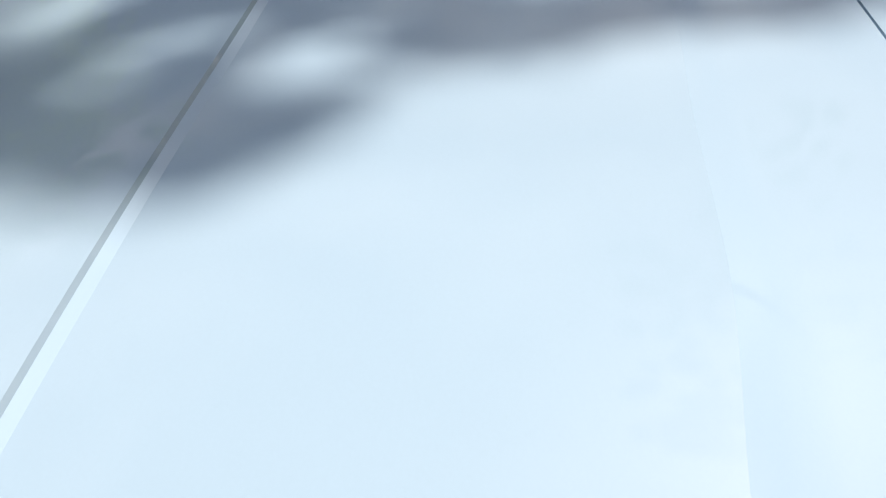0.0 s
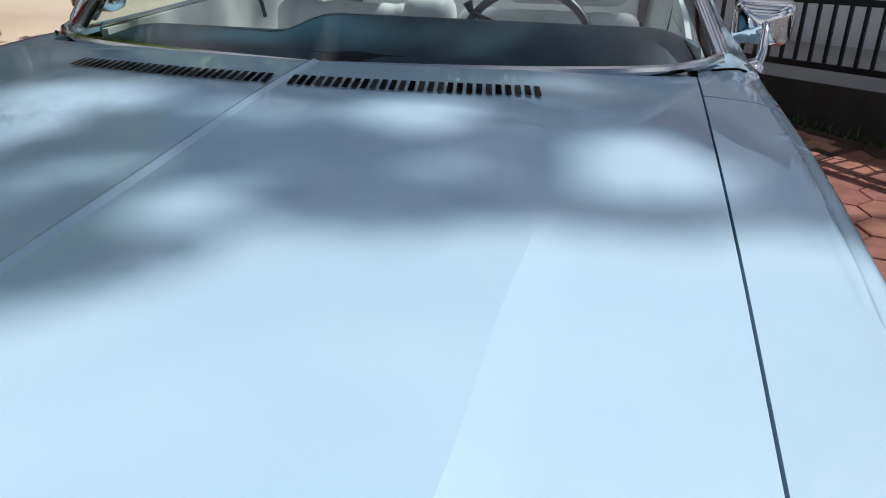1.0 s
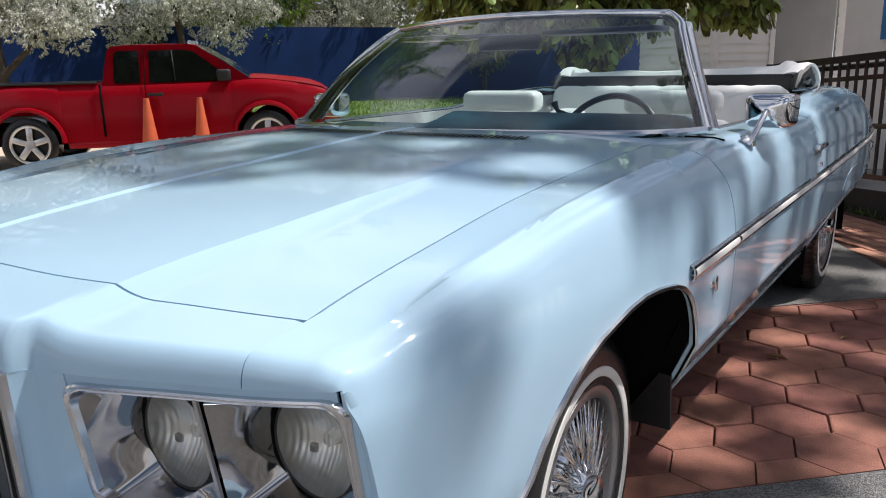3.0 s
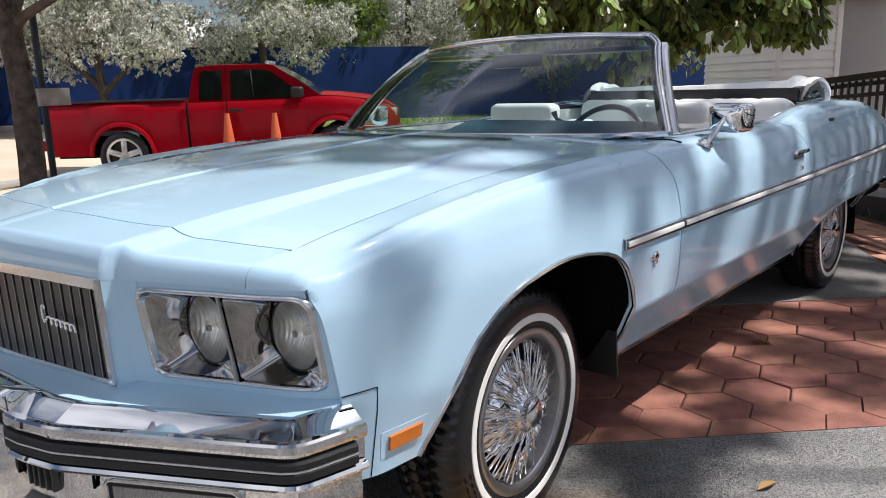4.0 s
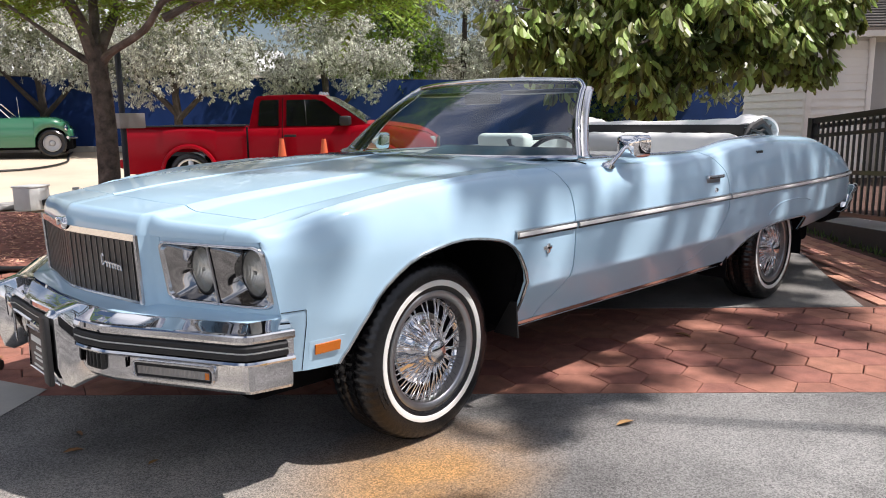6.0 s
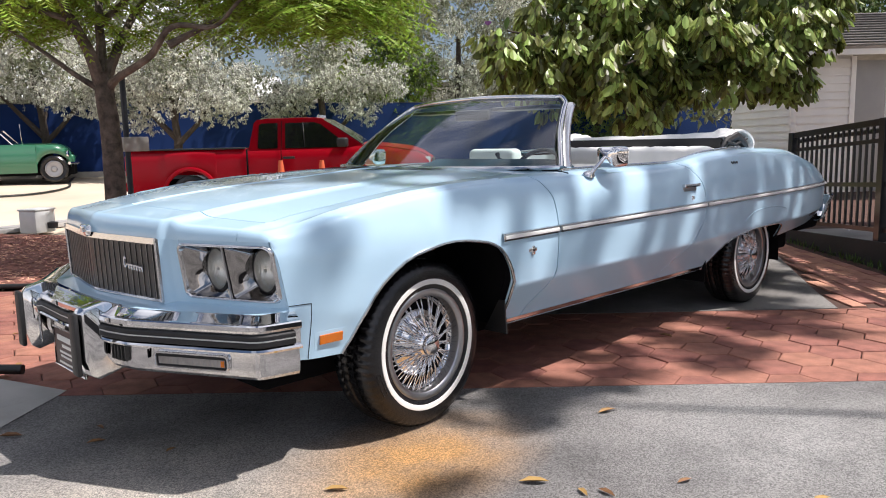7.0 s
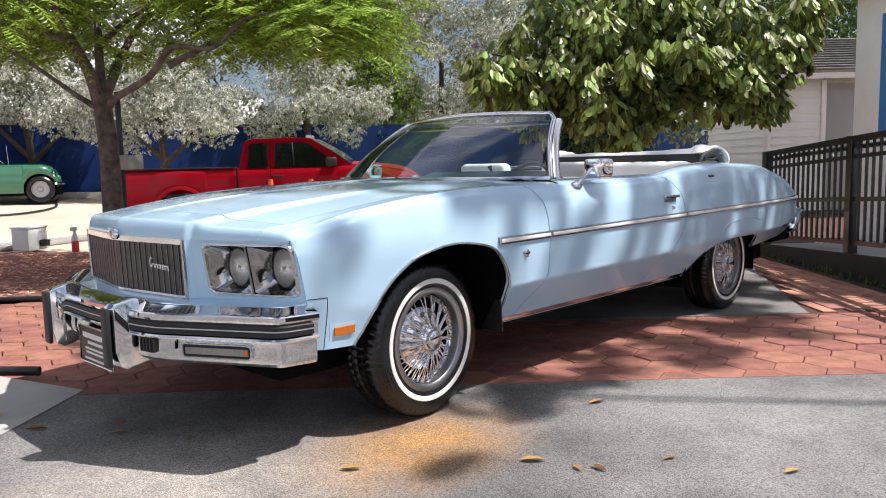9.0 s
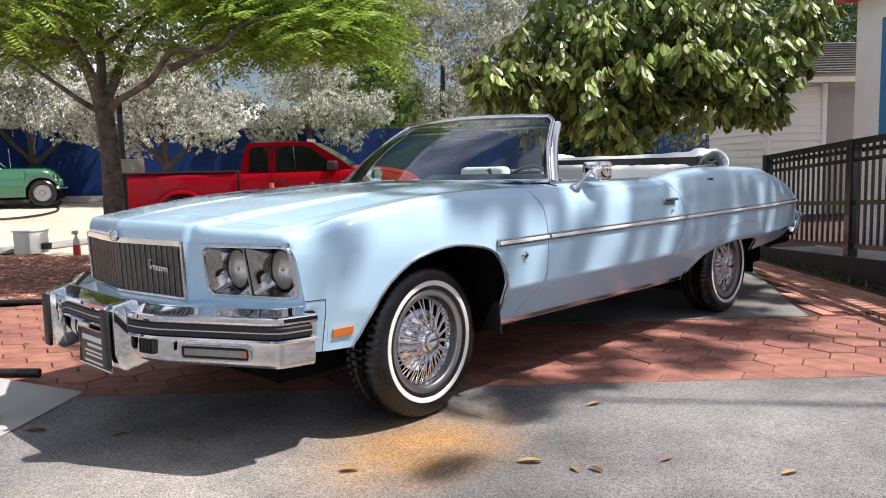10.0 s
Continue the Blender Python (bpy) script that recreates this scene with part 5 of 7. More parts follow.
def pickup():
    t = thing("pickup_truck", (3.74, 8.70, 0.073), radians(-45), "bright red extended-cab pickup truck parked by the fence", "truck")
    H = 0.84
    top = curve([(-0.70, 1.03), (1.14, 1.04), (2.92, 1.055), (3.4, 1.01), (3.8, 0.93), (3.96, 0.83)])
    low = lambda x: 0.34

    def arch(x, cx, r=0.40, cz=0.34):
        d = abs(x - cx)
        return cz + math.sqrt(max(0, r * r - d * d)) if d < r else 0
    def lower(x):
        return max(0.34, arch(x, 0.28), arch(x, 3.10))
    xs = sorted(set([round(v, 3) for v in spread(-0.70, 3.95, 40)] + [round(cx + 0.4 * math.cos(a), 3) for cx in (0.28, 3.10) for a in spread(0, math.pi, 18)]))
    for s in (-1, 1):
        rows = []
        for x in xs:
            zl, zt = lower(x), top(x)
            taper = 0.10 * max(0, (x - 3.5) / 0.5) ** 2
            row = []
            for k in range(9):
                q = k / 8
                z = zl + (zt - zl) * q
                flare = 0.035 * max(0.0, 1 - min(abs(x - 0.28), abs(x - 3.10)) / 0.52) * (1 - q)
                row.append((x, s * (H - 0.02 * (2 * q - 0.8) ** 2 + flare - taper - (0.05 if k == 8 else 0)) , z))
            rows.append(row)
        part("body_side", grid(rows, 0.02), REDPAINT, t, sharp=50)
        for cx in (0.28, 3.10):
            lipp = [(cx + 0.41 * math.cos(a), s * (H + 0.035), 0.34 + 0.41 * math.sin(a)) for a in spread(0, math.pi, 16)]
            part("wheel_flare", tube(lipp, 0.03, 8), REDPAINT, t)
    bed = part("bed_floor", box(-0.67, -0.76, 0.55, 1.12, 0.76, 0.60), LINER, t, smooth=False)
    part("tailgate", box(-0.72, -0.78, 0.55, -0.67, 0.78, 1.03, 0.012), REDPAINT, t)
    part("bed_rail", box(-0.68, -0.82, 1.032, 1.12, -0.72, 1.055, 0.006), BLACK, t)
    part("bed_rail", box(-0.68, 0.72, 1.032, 1.12, 0.82, 1.055, 0.006), BLACK, t)
    part("bed_front", box(1.10, -0.78, 0.5, 1.14, 0.78, 1.04, 0.01), REDPAINT, t)
    rows = []
    for x in spread(2.9, 3.96, 14):
        rows.append([(x, u * (H - 0.06 - 0.10 * max(0, (x - 3.5) / 0.5) ** 2), top(x) + 0.05 * (1 - u * u) * min(1, (3.99 - x) * 3)) for u in spread(-1, 1, 12)])
    part("hood", grid(rows, 0.01), REDPAINT, t)
    # cab
    cab = [(1.17, 1.02), (1.20, 1.18), (1.25, 1.42), (1.30, 1.475), (1.42, 1.495), (1.9, 1.50), (2.18, 1.495), (2.30, 1.475), (2.60, 1.285), (2.93, 1.06)]
    line = cab
    rows = []
    for x, z in line:
        k = (z - 0.98) / 0.6
        hw = H - 0.05 - 0.13 * max(0, k)
        rows.append([(x, u * hw, z - 0.015 * u**4 if z > 1.4 else z) for u in spread(-1, 1, 10)])
    cabr = rows[1:8]
    part("cab_roof", grid(cabr, 0.02), REDPAINT, t)
    part("windshield", grid(rows[7:], 0.008), SKYGLASS, t, "raked windshield with a pale sky sheen")
    part("rear_window", grid([[(1.185, y, 1.10), (1.24, y * 0.95, 1.38)] for y in (-0.55, 0, 0.55)], 0.008), DARKGLASS, t)
    for s in (-1, 1):
        def wl(x, z):
            return s * (H - 0.045 - 0.13 * max(0, (z - 0.98) / 0.6))
        def pane(name, pts, mat, out, label=""):
            bm = bmesh.new()
            bm.faces.new([bm.verts.new((x, wl(x, z) + s * out, z)) for x, z in pts])
            bmesh.ops.solidify(bm, geom=bm.faces[:], thickness=0.012)
            return part(name, bm, mat, t, label, smooth=False)
        pane("cab_side", [(1.17, 1.0), (1.20, 1.18), (1.25, 1.42), (1.30, 1.47), (2.18, 1.485), (2.30, 1.465), (2.92, 1.05), (2.9, 1.0)], REDPAINT, 0.0)
        pane("quarter_window", [(1.31, 1.05), (1.33, 1.38), (1.36, 1.41), (1.615, 1.415), (1.615, 1.03), (1.33, 1.03)], DARKGLASS, 0.006, "dark extended-cab window")
        pane("door_window", [(1.73, 1.03), (1.73, 1.41), (2.16, 1.415), (2.27, 1.385), (2.66, 1.08), (2.66, 1.03)], DARKGLASS, 0.006, "dark door window")
        part("door_gap", tube([(1.675, s * (H + 0.0), 0.42), (1.675, s * (H + 0.002), 0.97), (1.675, wl(1.675, 1.44) + s * 0.003, 1.44)], 0.006, 4), LINER, t)
        part("cab_gap", tube([(1.155, s * (H + 0.004), 0.40), (1.155, s * (H + 0.002), 1.03)], 0.014, 4), LINER, t)
        part("window_bar", tube([(2.03, wl(2.03, 1.04) + s * 0.008, 1.04), (2.00, wl(2.0, 1.41) + s * 0.008, 1.41)], 0.008, 4), BLACK, t)
        part("door_handle", box(1.70, s * (H - 0.005), 0.87, 1.88, s * (H + 0.02), 0.905, 0.006), BLACK, t)
        mm = part("side_mirror", box(2.54, s * (H - 0.06), 1.03, 2.70, s * (H + 0.12), 1.17, 0.03, seg=3), BLACK, t)
        part("headlight", box(3.78, s * 0.44, 0.72, 3.94, s * 0.755, 0.86, 0.02), material("headlight_glass" if s < 0 else "headlight_glass_far", (0.6, 0.6, 0.58), 0.1, 0.3, 0.1, 5, 60, 0, 1.0), t)
        part("marker_lamp", box(3.80, s * 0.46, 0.60, 3.95, s * 0.76, 0.69, 0.02), AMBER, t)
        part("tail_light", box(-0.725, s * 0.70, 0.66, -0.66, s * 0.83, 0.96, 0.015), REDTRIM, t)
        part("rocker", box(0.70, s * 0.70, 0.26, 2.68, s * 0.82, 0.36, 0.03), REDPAINT, t)
        for cx in (0.28, 3.10):
            m = Matrix.Translation((cx, s * 0.74, 0.33)) @ Matrix.Rotation(radians(-90 * s), 4, "X")
            w = part("wheel", lathe([(0.20, -0.10), (0.28, -0.11), (0.325, -0.09), (0.332, 0.0), (0.325, 0.09), (0.29, 0.108), (0.235, 0.10), (0.22, 0.08)], 40), TYRE, t, "black tyre on a silver alloy wheel", m=m)
            part("rim", lathe([(0.232, 0.10), (0.222, 0.104), (0.205, 0.09), (0.19, 0.04), (0.0, 0.03)], 40), BLACK, w, m=m)
            part("rim_ring", lathe([(0.236, 0.100), (0.224, 0.106), (0.205, 0.092)], 40), ALLOY, w, m=m)
            for k in range(5):
                a = 2 * math.pi * k / 5 + 0.3
                b = box(0.03, -0.038, 0.066, 0.215, 0.038, 0.092, 0.012)
                part("rim_spoke", b, ALLOY, w, m=m @ Matrix.Rotation(a, 4, "Z"))
            part("centre_cap", lathe([(0.06, 0.07), (0.055, 0.10), (0.0, 0.105)], 20), ALLOY, w, m=m)
    part("front_bumper", box(3.80, -0.74, 0.34, 4.02, 0.74, 0.60, 0.05, seg=3), REDPAINT, t)
    part("front_grille", box(3.89, -0.45, 0.62, 3.98, 0.45, 0.84, 0.02), BLACK, t)
    part("rear_bumper", box(-0.82, -0.78, 0.42, -0.68, 0.78, 0.56, 0.03), REDPAINT, t)
    part("underbody", box(-0.65, -0.62, 0.30, 3.85, 0.62, 0.56), LINER, t, smooth=False)
    for k, x in enumerate((2.16, 2.18, 2.20)):
        part("roof_marker", lathe([(0.03, 0), (0.032, 0.02), (0.02, 0.045), (0, 0.05)], 12), CHROME, t, m=Matrix.Translation((x, -0.2 + 0.15 * k, 1.495)))
    return t


pickup()

# ---- green roadster ----


def roadster():
    t = thing("green_roadster", (4.0, 16.0, 0.43), radians(-22), "dark green vintage roadster with a dark soft top", "car")
    top = curve([(-3.2, 0.68), (-2.6, 0.78), (-1.6, 0.82), (-0.9, 0.85), (0.0, 0.84), (0.24, 0.78), (0.36, 0.64)])
    xs = sorted(set([round(v, 3) for v in spread(-3.2, 0.36, 30)] + [round(cx + 0.34 * math.cos(a), 3) for cx in (0.0, -2.31) for a in spread(0, math.pi, 14)]))
    for s in (-1, 1):
        rows = []
        for x in xs:
            d = min(abs(x), abs(x + 2.31))
            zl = max(0.22 + 0.12 * max(0, x / 0.36), 0.31 + math.sqrt(max(0, 0.34**2 - d * d)) if d < 0.34 else 0)
            zt = top(x)
            tp = 0.16 * max(0, (x - 0.0) / 0.36) ** 2 + 0.2 * max(0, (-2.5 - x) / 0.7) ** 2
            rows.append([(x, s * (0.75 - tp - 0.10 * q**3 - 0.05 * (1 - q) ** 2), zl + (zt - zl) * q) for q in spread(0, 1, 8)])
        part("body_side", grid(rows, 0.015), GREENPAINT, t)
        for cx in (0.0, -2.31):
            m = Matrix.Translation((cx, s * 0.64, 0.30)) @ Matrix.Rotation(radians(-90 * s), 4, "X")
            w = part("wheel", lathe([(0.18, -0.07), (0.26, -0.08), (0.295, -0.05), (0.30, 0.0), (0.295, 0.05), (0.26, 0.08), (0.20, 0.07)], 36), TYRE, t, m=m)
            part("rim", lathe([(0.185, 0.07), (0.172, 0.074), (0.16, 0.05), (0.07, 0.045), (0.05, 0.08), (0.0, 0.085)], 36), DULL, w, m=m)
        part("headlight", lathe([(0.09, 0.0), (0.095, 0.03), (0.07, 0.05), (0, 0.06)], 20), CHROME, t, m=Matrix.Translation((0.27, s * 0.55, 0.62)) @ Matrix.Rotation(radians(90), 4, "Y"))
    part("hood", grid([[(x, u * (0.65 - 0.16 * max(0, x / 0.36) ** 2 - 0.2 * max(0, (-2.5 - x) / 0.7) ** 2), top(x) + 0.04 * (1 - u * u)) for u in spread(-1, 1, 10)] for x in spread(-3.2, 0.36, 24)], 0.01), GREENPAINT, t)
    part("nose", box(0.24, -0.5, 0.36, 0.42, 0.5, 0.62, 0.06, seg=3), GREENPAINT, t)
    part("front_bumper", tube([(0.32, -0.68, 0.42), (0.46, -0.3, 0.42), (0.48, 0.3, 0.42), (0.32, 0.68, 0.42)], 0.035, 8), CHROME, t)
    part("underbody", box(-3.0, -0.55, 0.16, 0.4, 0.55, 0.4), LINER, t, smooth=False)
    part("soft_top", grid([[(x, u * (0.60 - 0.1 * k), z - 0.03 * u * u) for u in spread(-1, 1, 8)] for x, z, k in ((-2.15, 0.82, 0), (-2.05, 1.05, 0.4), (-1.85, 1.20, 0.8), (-1.3, 1.22, 0.9), (-1.12, 1.18, 0.8))], 0.01), BLACK, t, "dark fabric soft top")
    part("windshield", grid([[(-0.78, y, 0.85), (-1.10, y * 0.93, 1.18)] for y in (-0.6, 0, 0.6)], 0.006), DARKGLASS, t)
    part("windshield_frame", tube([(-0.78, -0.62, 0.84), (-1.10, -0.57, 1.19), (-1.10, 0.57, 1.19), (-0.78, 0.62, 0.84)], 0.013, 6), CHROME, t)
    part("aerial", tube([(-0.6, -0.6, 0.84), (-0.62, -0.6, 1.3)], 0.006, 5), CHROME, t)
    return t


roadster()

# ---- shed, white building, ramp rail ----


def lap_wall(name, origin, along_v, length, z0, z1, parent, out_v, board=0.135):
    """Lapped boards, each a part, on a plain backing."""
    o, a, n = Vector(origin), Vector(along_v), Vector(out_v)
    wall = bmesh.new()
    p = [o + a * 0 - n * 0.02, o + a * length - n * 0.02]
    vs = [wall.verts.new(q + Vector((0, 0, z))) for q in p for z in (z0, z1)]
    wall.faces.new((vs[0], vs[2], vs[3], vs[1]))
    bmesh.ops.solidify(wall, geom=wall.faces[:], thickness=0.08)
    w = part(name, wall, SIDING, parent, smooth=False)
    b = bmesh.new()
    q = [o + n * 0.040, o + n * 0.008 + Vector((0, 0, board * 1.06)), o + n * 0.0 + Vector((0, 0, board * 1.06)), o + n * 0.0]
    l = [b.verts.new(v - o) for v in q]
    r = [b.verts.new(v - o + a * length) for v in q]
    for i in range(4):
        b.faces.new((l[i], l[(i + 1) % 4], r[(i + 1) % 4], r[i]))
    b.faces.new(l)
    b.faces.new(list(reversed(r)))
    data = None
    for k in range(int((z1 - z0) / board)):
        if data is None:
            ob = part("board", b, SIDING, w, smooth=False)
            data = ob.data
        else:
            ob = new("board", data)
            ob.parent = w
        ob.location = o + Vector((0, 0, z0 + k * board))
    return w


A_V, B_V = Vector((S2, -S2, 0)), Vector((S2, S2, 0))
shed = thing("shed", (0, 0, 0), label="white lap-sided shed with grey door and shingle roof", category="shed")
c0 = Vector(uv(6.74, 9.98))
lap_wall("side_wall", c0, B_V, 2.85, 0.1, 2.5, shed, -A_V)
lap_wall("front_wall", c0, A_V, 1.02, 0.1, 2.5, shed, -B_V)
m45 = Matrix.Rotation(radians(-45), 4, "Z")
dr = part("shed_door", box(1.05, -0.03, 0.1, 2.15, 0.03, 2.38, 0.005), material("grey_door_paint", (0.33, 0.33, 0.33), 0.55, 0, 0.06, 3, 90, 0.05), shed, "plain grey shed door", m=Matrix.Translation(c0) @ m45)
part("door_knob", lathe([(0.03, 0), (0.03, 0.03), (0, 0.045)], 12), BRIGHT, dr, m=Matrix.Translation(c0) @ m45 @ Matrix.Translation((1.2, -0.04, 1.1)) @ Matrix.Rotation(radians(90), 4, "X"))
lap_wall("front_wall", c0 + A_V * 2.2, A_V, 3.0, 0.1, 2.5, shed, -B_V)
part("corner_board", box(-0.04, -0.04, 0.1, 0.06, 0.06, 2.5, 0.004), SIDING, shed, m=Matrix.Translation(c0) @ m45)
part("door_trim", box(0.97, -0.05, 0.1, 1.06, 0.02, 2.45, 0.004), SIDING, shed, m=Matrix.Translation(c0) @ m45)
part("fascia", box(-0.35, -0.42, 2.44, 5.6, -0.36, 2.60, 0.006), SIDING, shed, m=Matrix.Translation(c0) @ m45)
roof = part("roof", grid([[(x, -0.45, 2.58), (x, 1.2, 3.35), (x, 2.9, 2.55)] for x in (-0.4, 2.5, 5.6)], 0.05), SHINGLE, shed, m=Matrix.Translation(c0) @ m45, smooth=False)
for k in range(13):
    t = k / 13
    part("shingle_course", box(-0.4, -0.47 + 1.65 * t, 2.60 + 0.77 * t, 5.6, -0.47 + 1.65 * (t + 1 / 13) - 0.01, 2.612 + 0.77 * t), SHINGLE, roof, smooth=False, m=Matrix.Translation(c0) @ m45)
part("gable", grid([[(-0.02, y, 2.45), (-0.02, y, z)] for y, z in ((0, 2.55), (1.2, 3.3), (2.85, 2.55))], 0.03), SIDING, shed, m=Matrix.Translation(c0) @ m45, smooth=False)

house = thing("white_building", (0, 0, 0), label="white stucco building with bright blue window trim", category="building")
WB = Matrix.Translation(uv(6.17, 6.07)) @ m45 @ Matrix.Rotation(radians(-90), 4, "Z")


def wall_with_window(length, z1, x0, x1, zw0, zw1):
    bm = bmesh.new()
    for a, b, c, d in ((0, x0, 0, z1), (x1, length, 0, z1), (x0, x1, 0, zw0), (x0, x1, zw1, z1)):
        box(a, 0, c, b, 0.2, d, 0, bm)
    return bm


part("front_wall", wall_with_window(6.0, 3.1, 0.75, 1.75, 1.50, 2.66), WHITEWASH, house, m=WB, smooth=False)
part("end_wall", box(0.002, 0.2, 0, 0.2, 3.5, 3.1), WHITEWASH, house, m=WB, smooth=False)
part("window_frame", box(0.62, -0.035, 1.38, 0.77, 0.05, 2.78), BLUETRIM, house, "bright blue window frame", m=WB, smooth=False)
part("window_frame", box(1.73, -0.035, 1.38, 1.88, 0.05, 2.78), BLUETRIM, house, m=WB, smooth=False)
part("window_frame", box(0.77, -0.033, 1.38, 1.73, 0.05, 1.52), BLUETRIM, house, m=WB, smooth=False)
part("window_frame", box(0.77, -0.033, 2.64, 1.73, 0.05, 2.78), BLUETRIM, house, m=WB, smooth=False)
part("window_pane", box(0.77, 0.06, 1.52, 1.73, 0.07, 2.64), DARKGLASS, house, m=WB, smooth=False)
part("eave", box(-0.12, -0.22, 3.1, 6.3, 0.1, 3.20), REDTRIM, house, "red eave board", m=WB, smooth=False)
part("roof", grid([[(x, -0.24, 3.22), (x, 1.8, 3.8), (x, 4.0, 3.22)] for x in (-0.14, 3, 6.3)], 0.08), SHINGLE, house, m=WB, smooth=False)

# the ramp: x runs from the far end towards the street
ramp = thing("access_ramp", (0, 0, 0), label="dark boarded access ramp beside the white building", category="ramp")
RM = Matrix.Translation(uv(4.50, 4.80)) @ m45 @ Matrix.Rotation(radians(-90), 4, "Z")
deck_z = curve([(0.0, 0.10), (1.8, 0.20), (12.0, 0.75)])
# deck made lighter than the skirt to bounce light onto the white wall
part("ramp_deck", grid([[(x, -0.08, deck_z(x)), (x, 1.58, deck_z(x))] for x in spread(0.0, 12, 16)], 0.03), CONCRETE, ramp, "grey concrete ramp floor", m=RM, smooth=False)
part("ramp_skirt", grid([[(x, -0.10, -0.02), (x, -0.10, deck_z(x) + 0.01)] for x in spread(0.0, 12, 16)], 0.03), RAMPWOOD, ramp, "dark boarded ramp skirt", m=RM, smooth=False)
rail = thing("ramp_railing", (0, 0, 0), label="black painted metal railing along the ramp", category="railing")
top_z = curve([(0.0, 1.13), (1.8, 1.245), (12.0, 1.85)])
for y, dz in ((0.0, 0.0),):
    for nm, f, hh, ww in (("top_rail", lambda x: top_z(x), 0.028, 0.024), ("upper_rail", lambda x: top_z(x) - 0.16, 0.018, 0.014), ("middle_rail", lambda x: deck_z(x) + 0.50, 0.02, 0.014), ("lower_rail", lambda x: deck_z(x) + 0.10, 0.02, 0.014)):
        bm = bmesh.new()
        pts = [(x, y, f(x)) for x in (0.0, 0.9, 1.8, 3.5, 6, 9, 12.0)]
        rows = [[(x, yy - ww, z - hh), (x, yy + ww, z - hh), (x, yy + ww, z + hh), (x, yy - ww, z + hh), (x, yy - ww, z - hh)] for x, yy, z in pts]
        part(nm, grid(rows), RAIL, rail, m=RM, smooth=False)
    for x in (0.0, 1.78, 4.2, 6.6, 9.0, 11.5):
        part("post", box(x - 0.045, -0.045, -0.02, x + 0.045, 0.045, top_z(x) + 0.03, 0.004), RAIL, rail, m=RM, smooth=False)
    bal = box(-0.010, -0.010, 0.0, 0.010, 0.010, 1.0)
    b0 = part("baluster", bal, RAIL, rail, smooth=False)
    k = 0
    x = 0.11
    while x < 11.9:
        if min(abs(x - q) for q in (0.0, 1.78, 4.2, 6.6, 9.0, 11.5)) > 0.055:
            ob = b0 if k == 0 else new("baluster", b0.data)
            ob.parent = rail
            h = top_z(x) - deck_z(x) - 0.10
            ob.matrix_basis = RM @ Matrix.Translation((x, 0, deck_z(x) + 0.10)) @ Matrix.Diagonal((1, 1, h, 1))
            k += 1
        x += 0.105
part("handrail", tube([(-0.12, 0.08, 0.85), (-0.22, 0.08, 0.98), (-0.12, 0.08, 1.06), (0.4, 0.08, 1.10), (6, 0.08, 1.42)], 0.022, 10), RAIL, rail, m=RM)

# ---- trees ----


def foliage(name, parent, leaf, places, mat, label=""):
    """One crown mesh: the leaf outline (u along, v across, fold up) set at many places (origin, along, across)."""
    k = len(leaf)
    L = np.array(leaf)
    O, U, V = (np.array([p[i] for p in places]) for i in range(3))
    N = np.cross(U, V)
    N /= np.maximum(1e-9, np.linalg.norm(N, axis=1))[:, None]
    verts = O[:, None] + L[None, :, 0, None] * U[:, None] + L[None, :, 1, None] * V[:, None] + L[None, :, 2, None] * N[:, None] * np.linalg.norm(U, axis=1)[:, None, None]
    n = len(places)
    half = k // 2
    left = list(range(0, half + 1))
    right = [0] + list(range(half, k))
    faces = []
    for i in range(n):
        b = i * k
        faces.append([b + j for j in left])
        faces.append([b + j for j in right])
    return raw(name, verts.reshape(-1, 3).tolist(), faces, mat, parent, label, smooth=False)


KITE = [(0, 0, 0), (0.45, 0.5, 0.12), (1, 0, 0), (0.45, -0.5, 0.12)]
OVAL = [(0, 0, 0), (0.16, 0.27, 0.022), (0.42, 0.47, 0.038), (0.70, 0.48, 0.039), (0.91, 0.27, 0.022), (1, 0, 0), (0.91, -0.27, 0.022), (0.70, -0.48, 0.039), (0.42, -0.47, 0.038), (0.16, -0.27, 0.022)]


def unit(rng):
    v = rng.normal(size=3)
    return v / np.linalg.norm(v)


def cross_of(d, rng):
    v = np.cross(d, unit(rng))
    return v / max(1e-9, np.linalg.norm(v))


def in_ellipsoid(rng, c, r, shell=0.4):
    return np.array(c) + unit(rng) * np.array(r) * (shell + (1 - shell) * rng.random()) ** 0.6


def loose_leaves(blobs, n, length, width, rng, droop=0.3, shell=0.35):
    """Leaves scattered through blobs (centre, radii), each hanging a little."""
    out = []
    wts = np.array([b[1][0] * b[1][1] * b[1][2] for b in blobs]) ** 0.67
    wts = wts / wts.sum()
    for i in rng.choice(len(blobs), n, p=wts):
        o = in_ellipsoid(rng, *blobs[i], shell)
        d = unit(rng) + np.array((0, 0, -droop * 2))
        d /= np.linalg.norm(d)
        s = 0.7 + 0.6 * rng.random()
        out.append((o, d * length * s, cross_of(d, rng) * width * s))
    return out


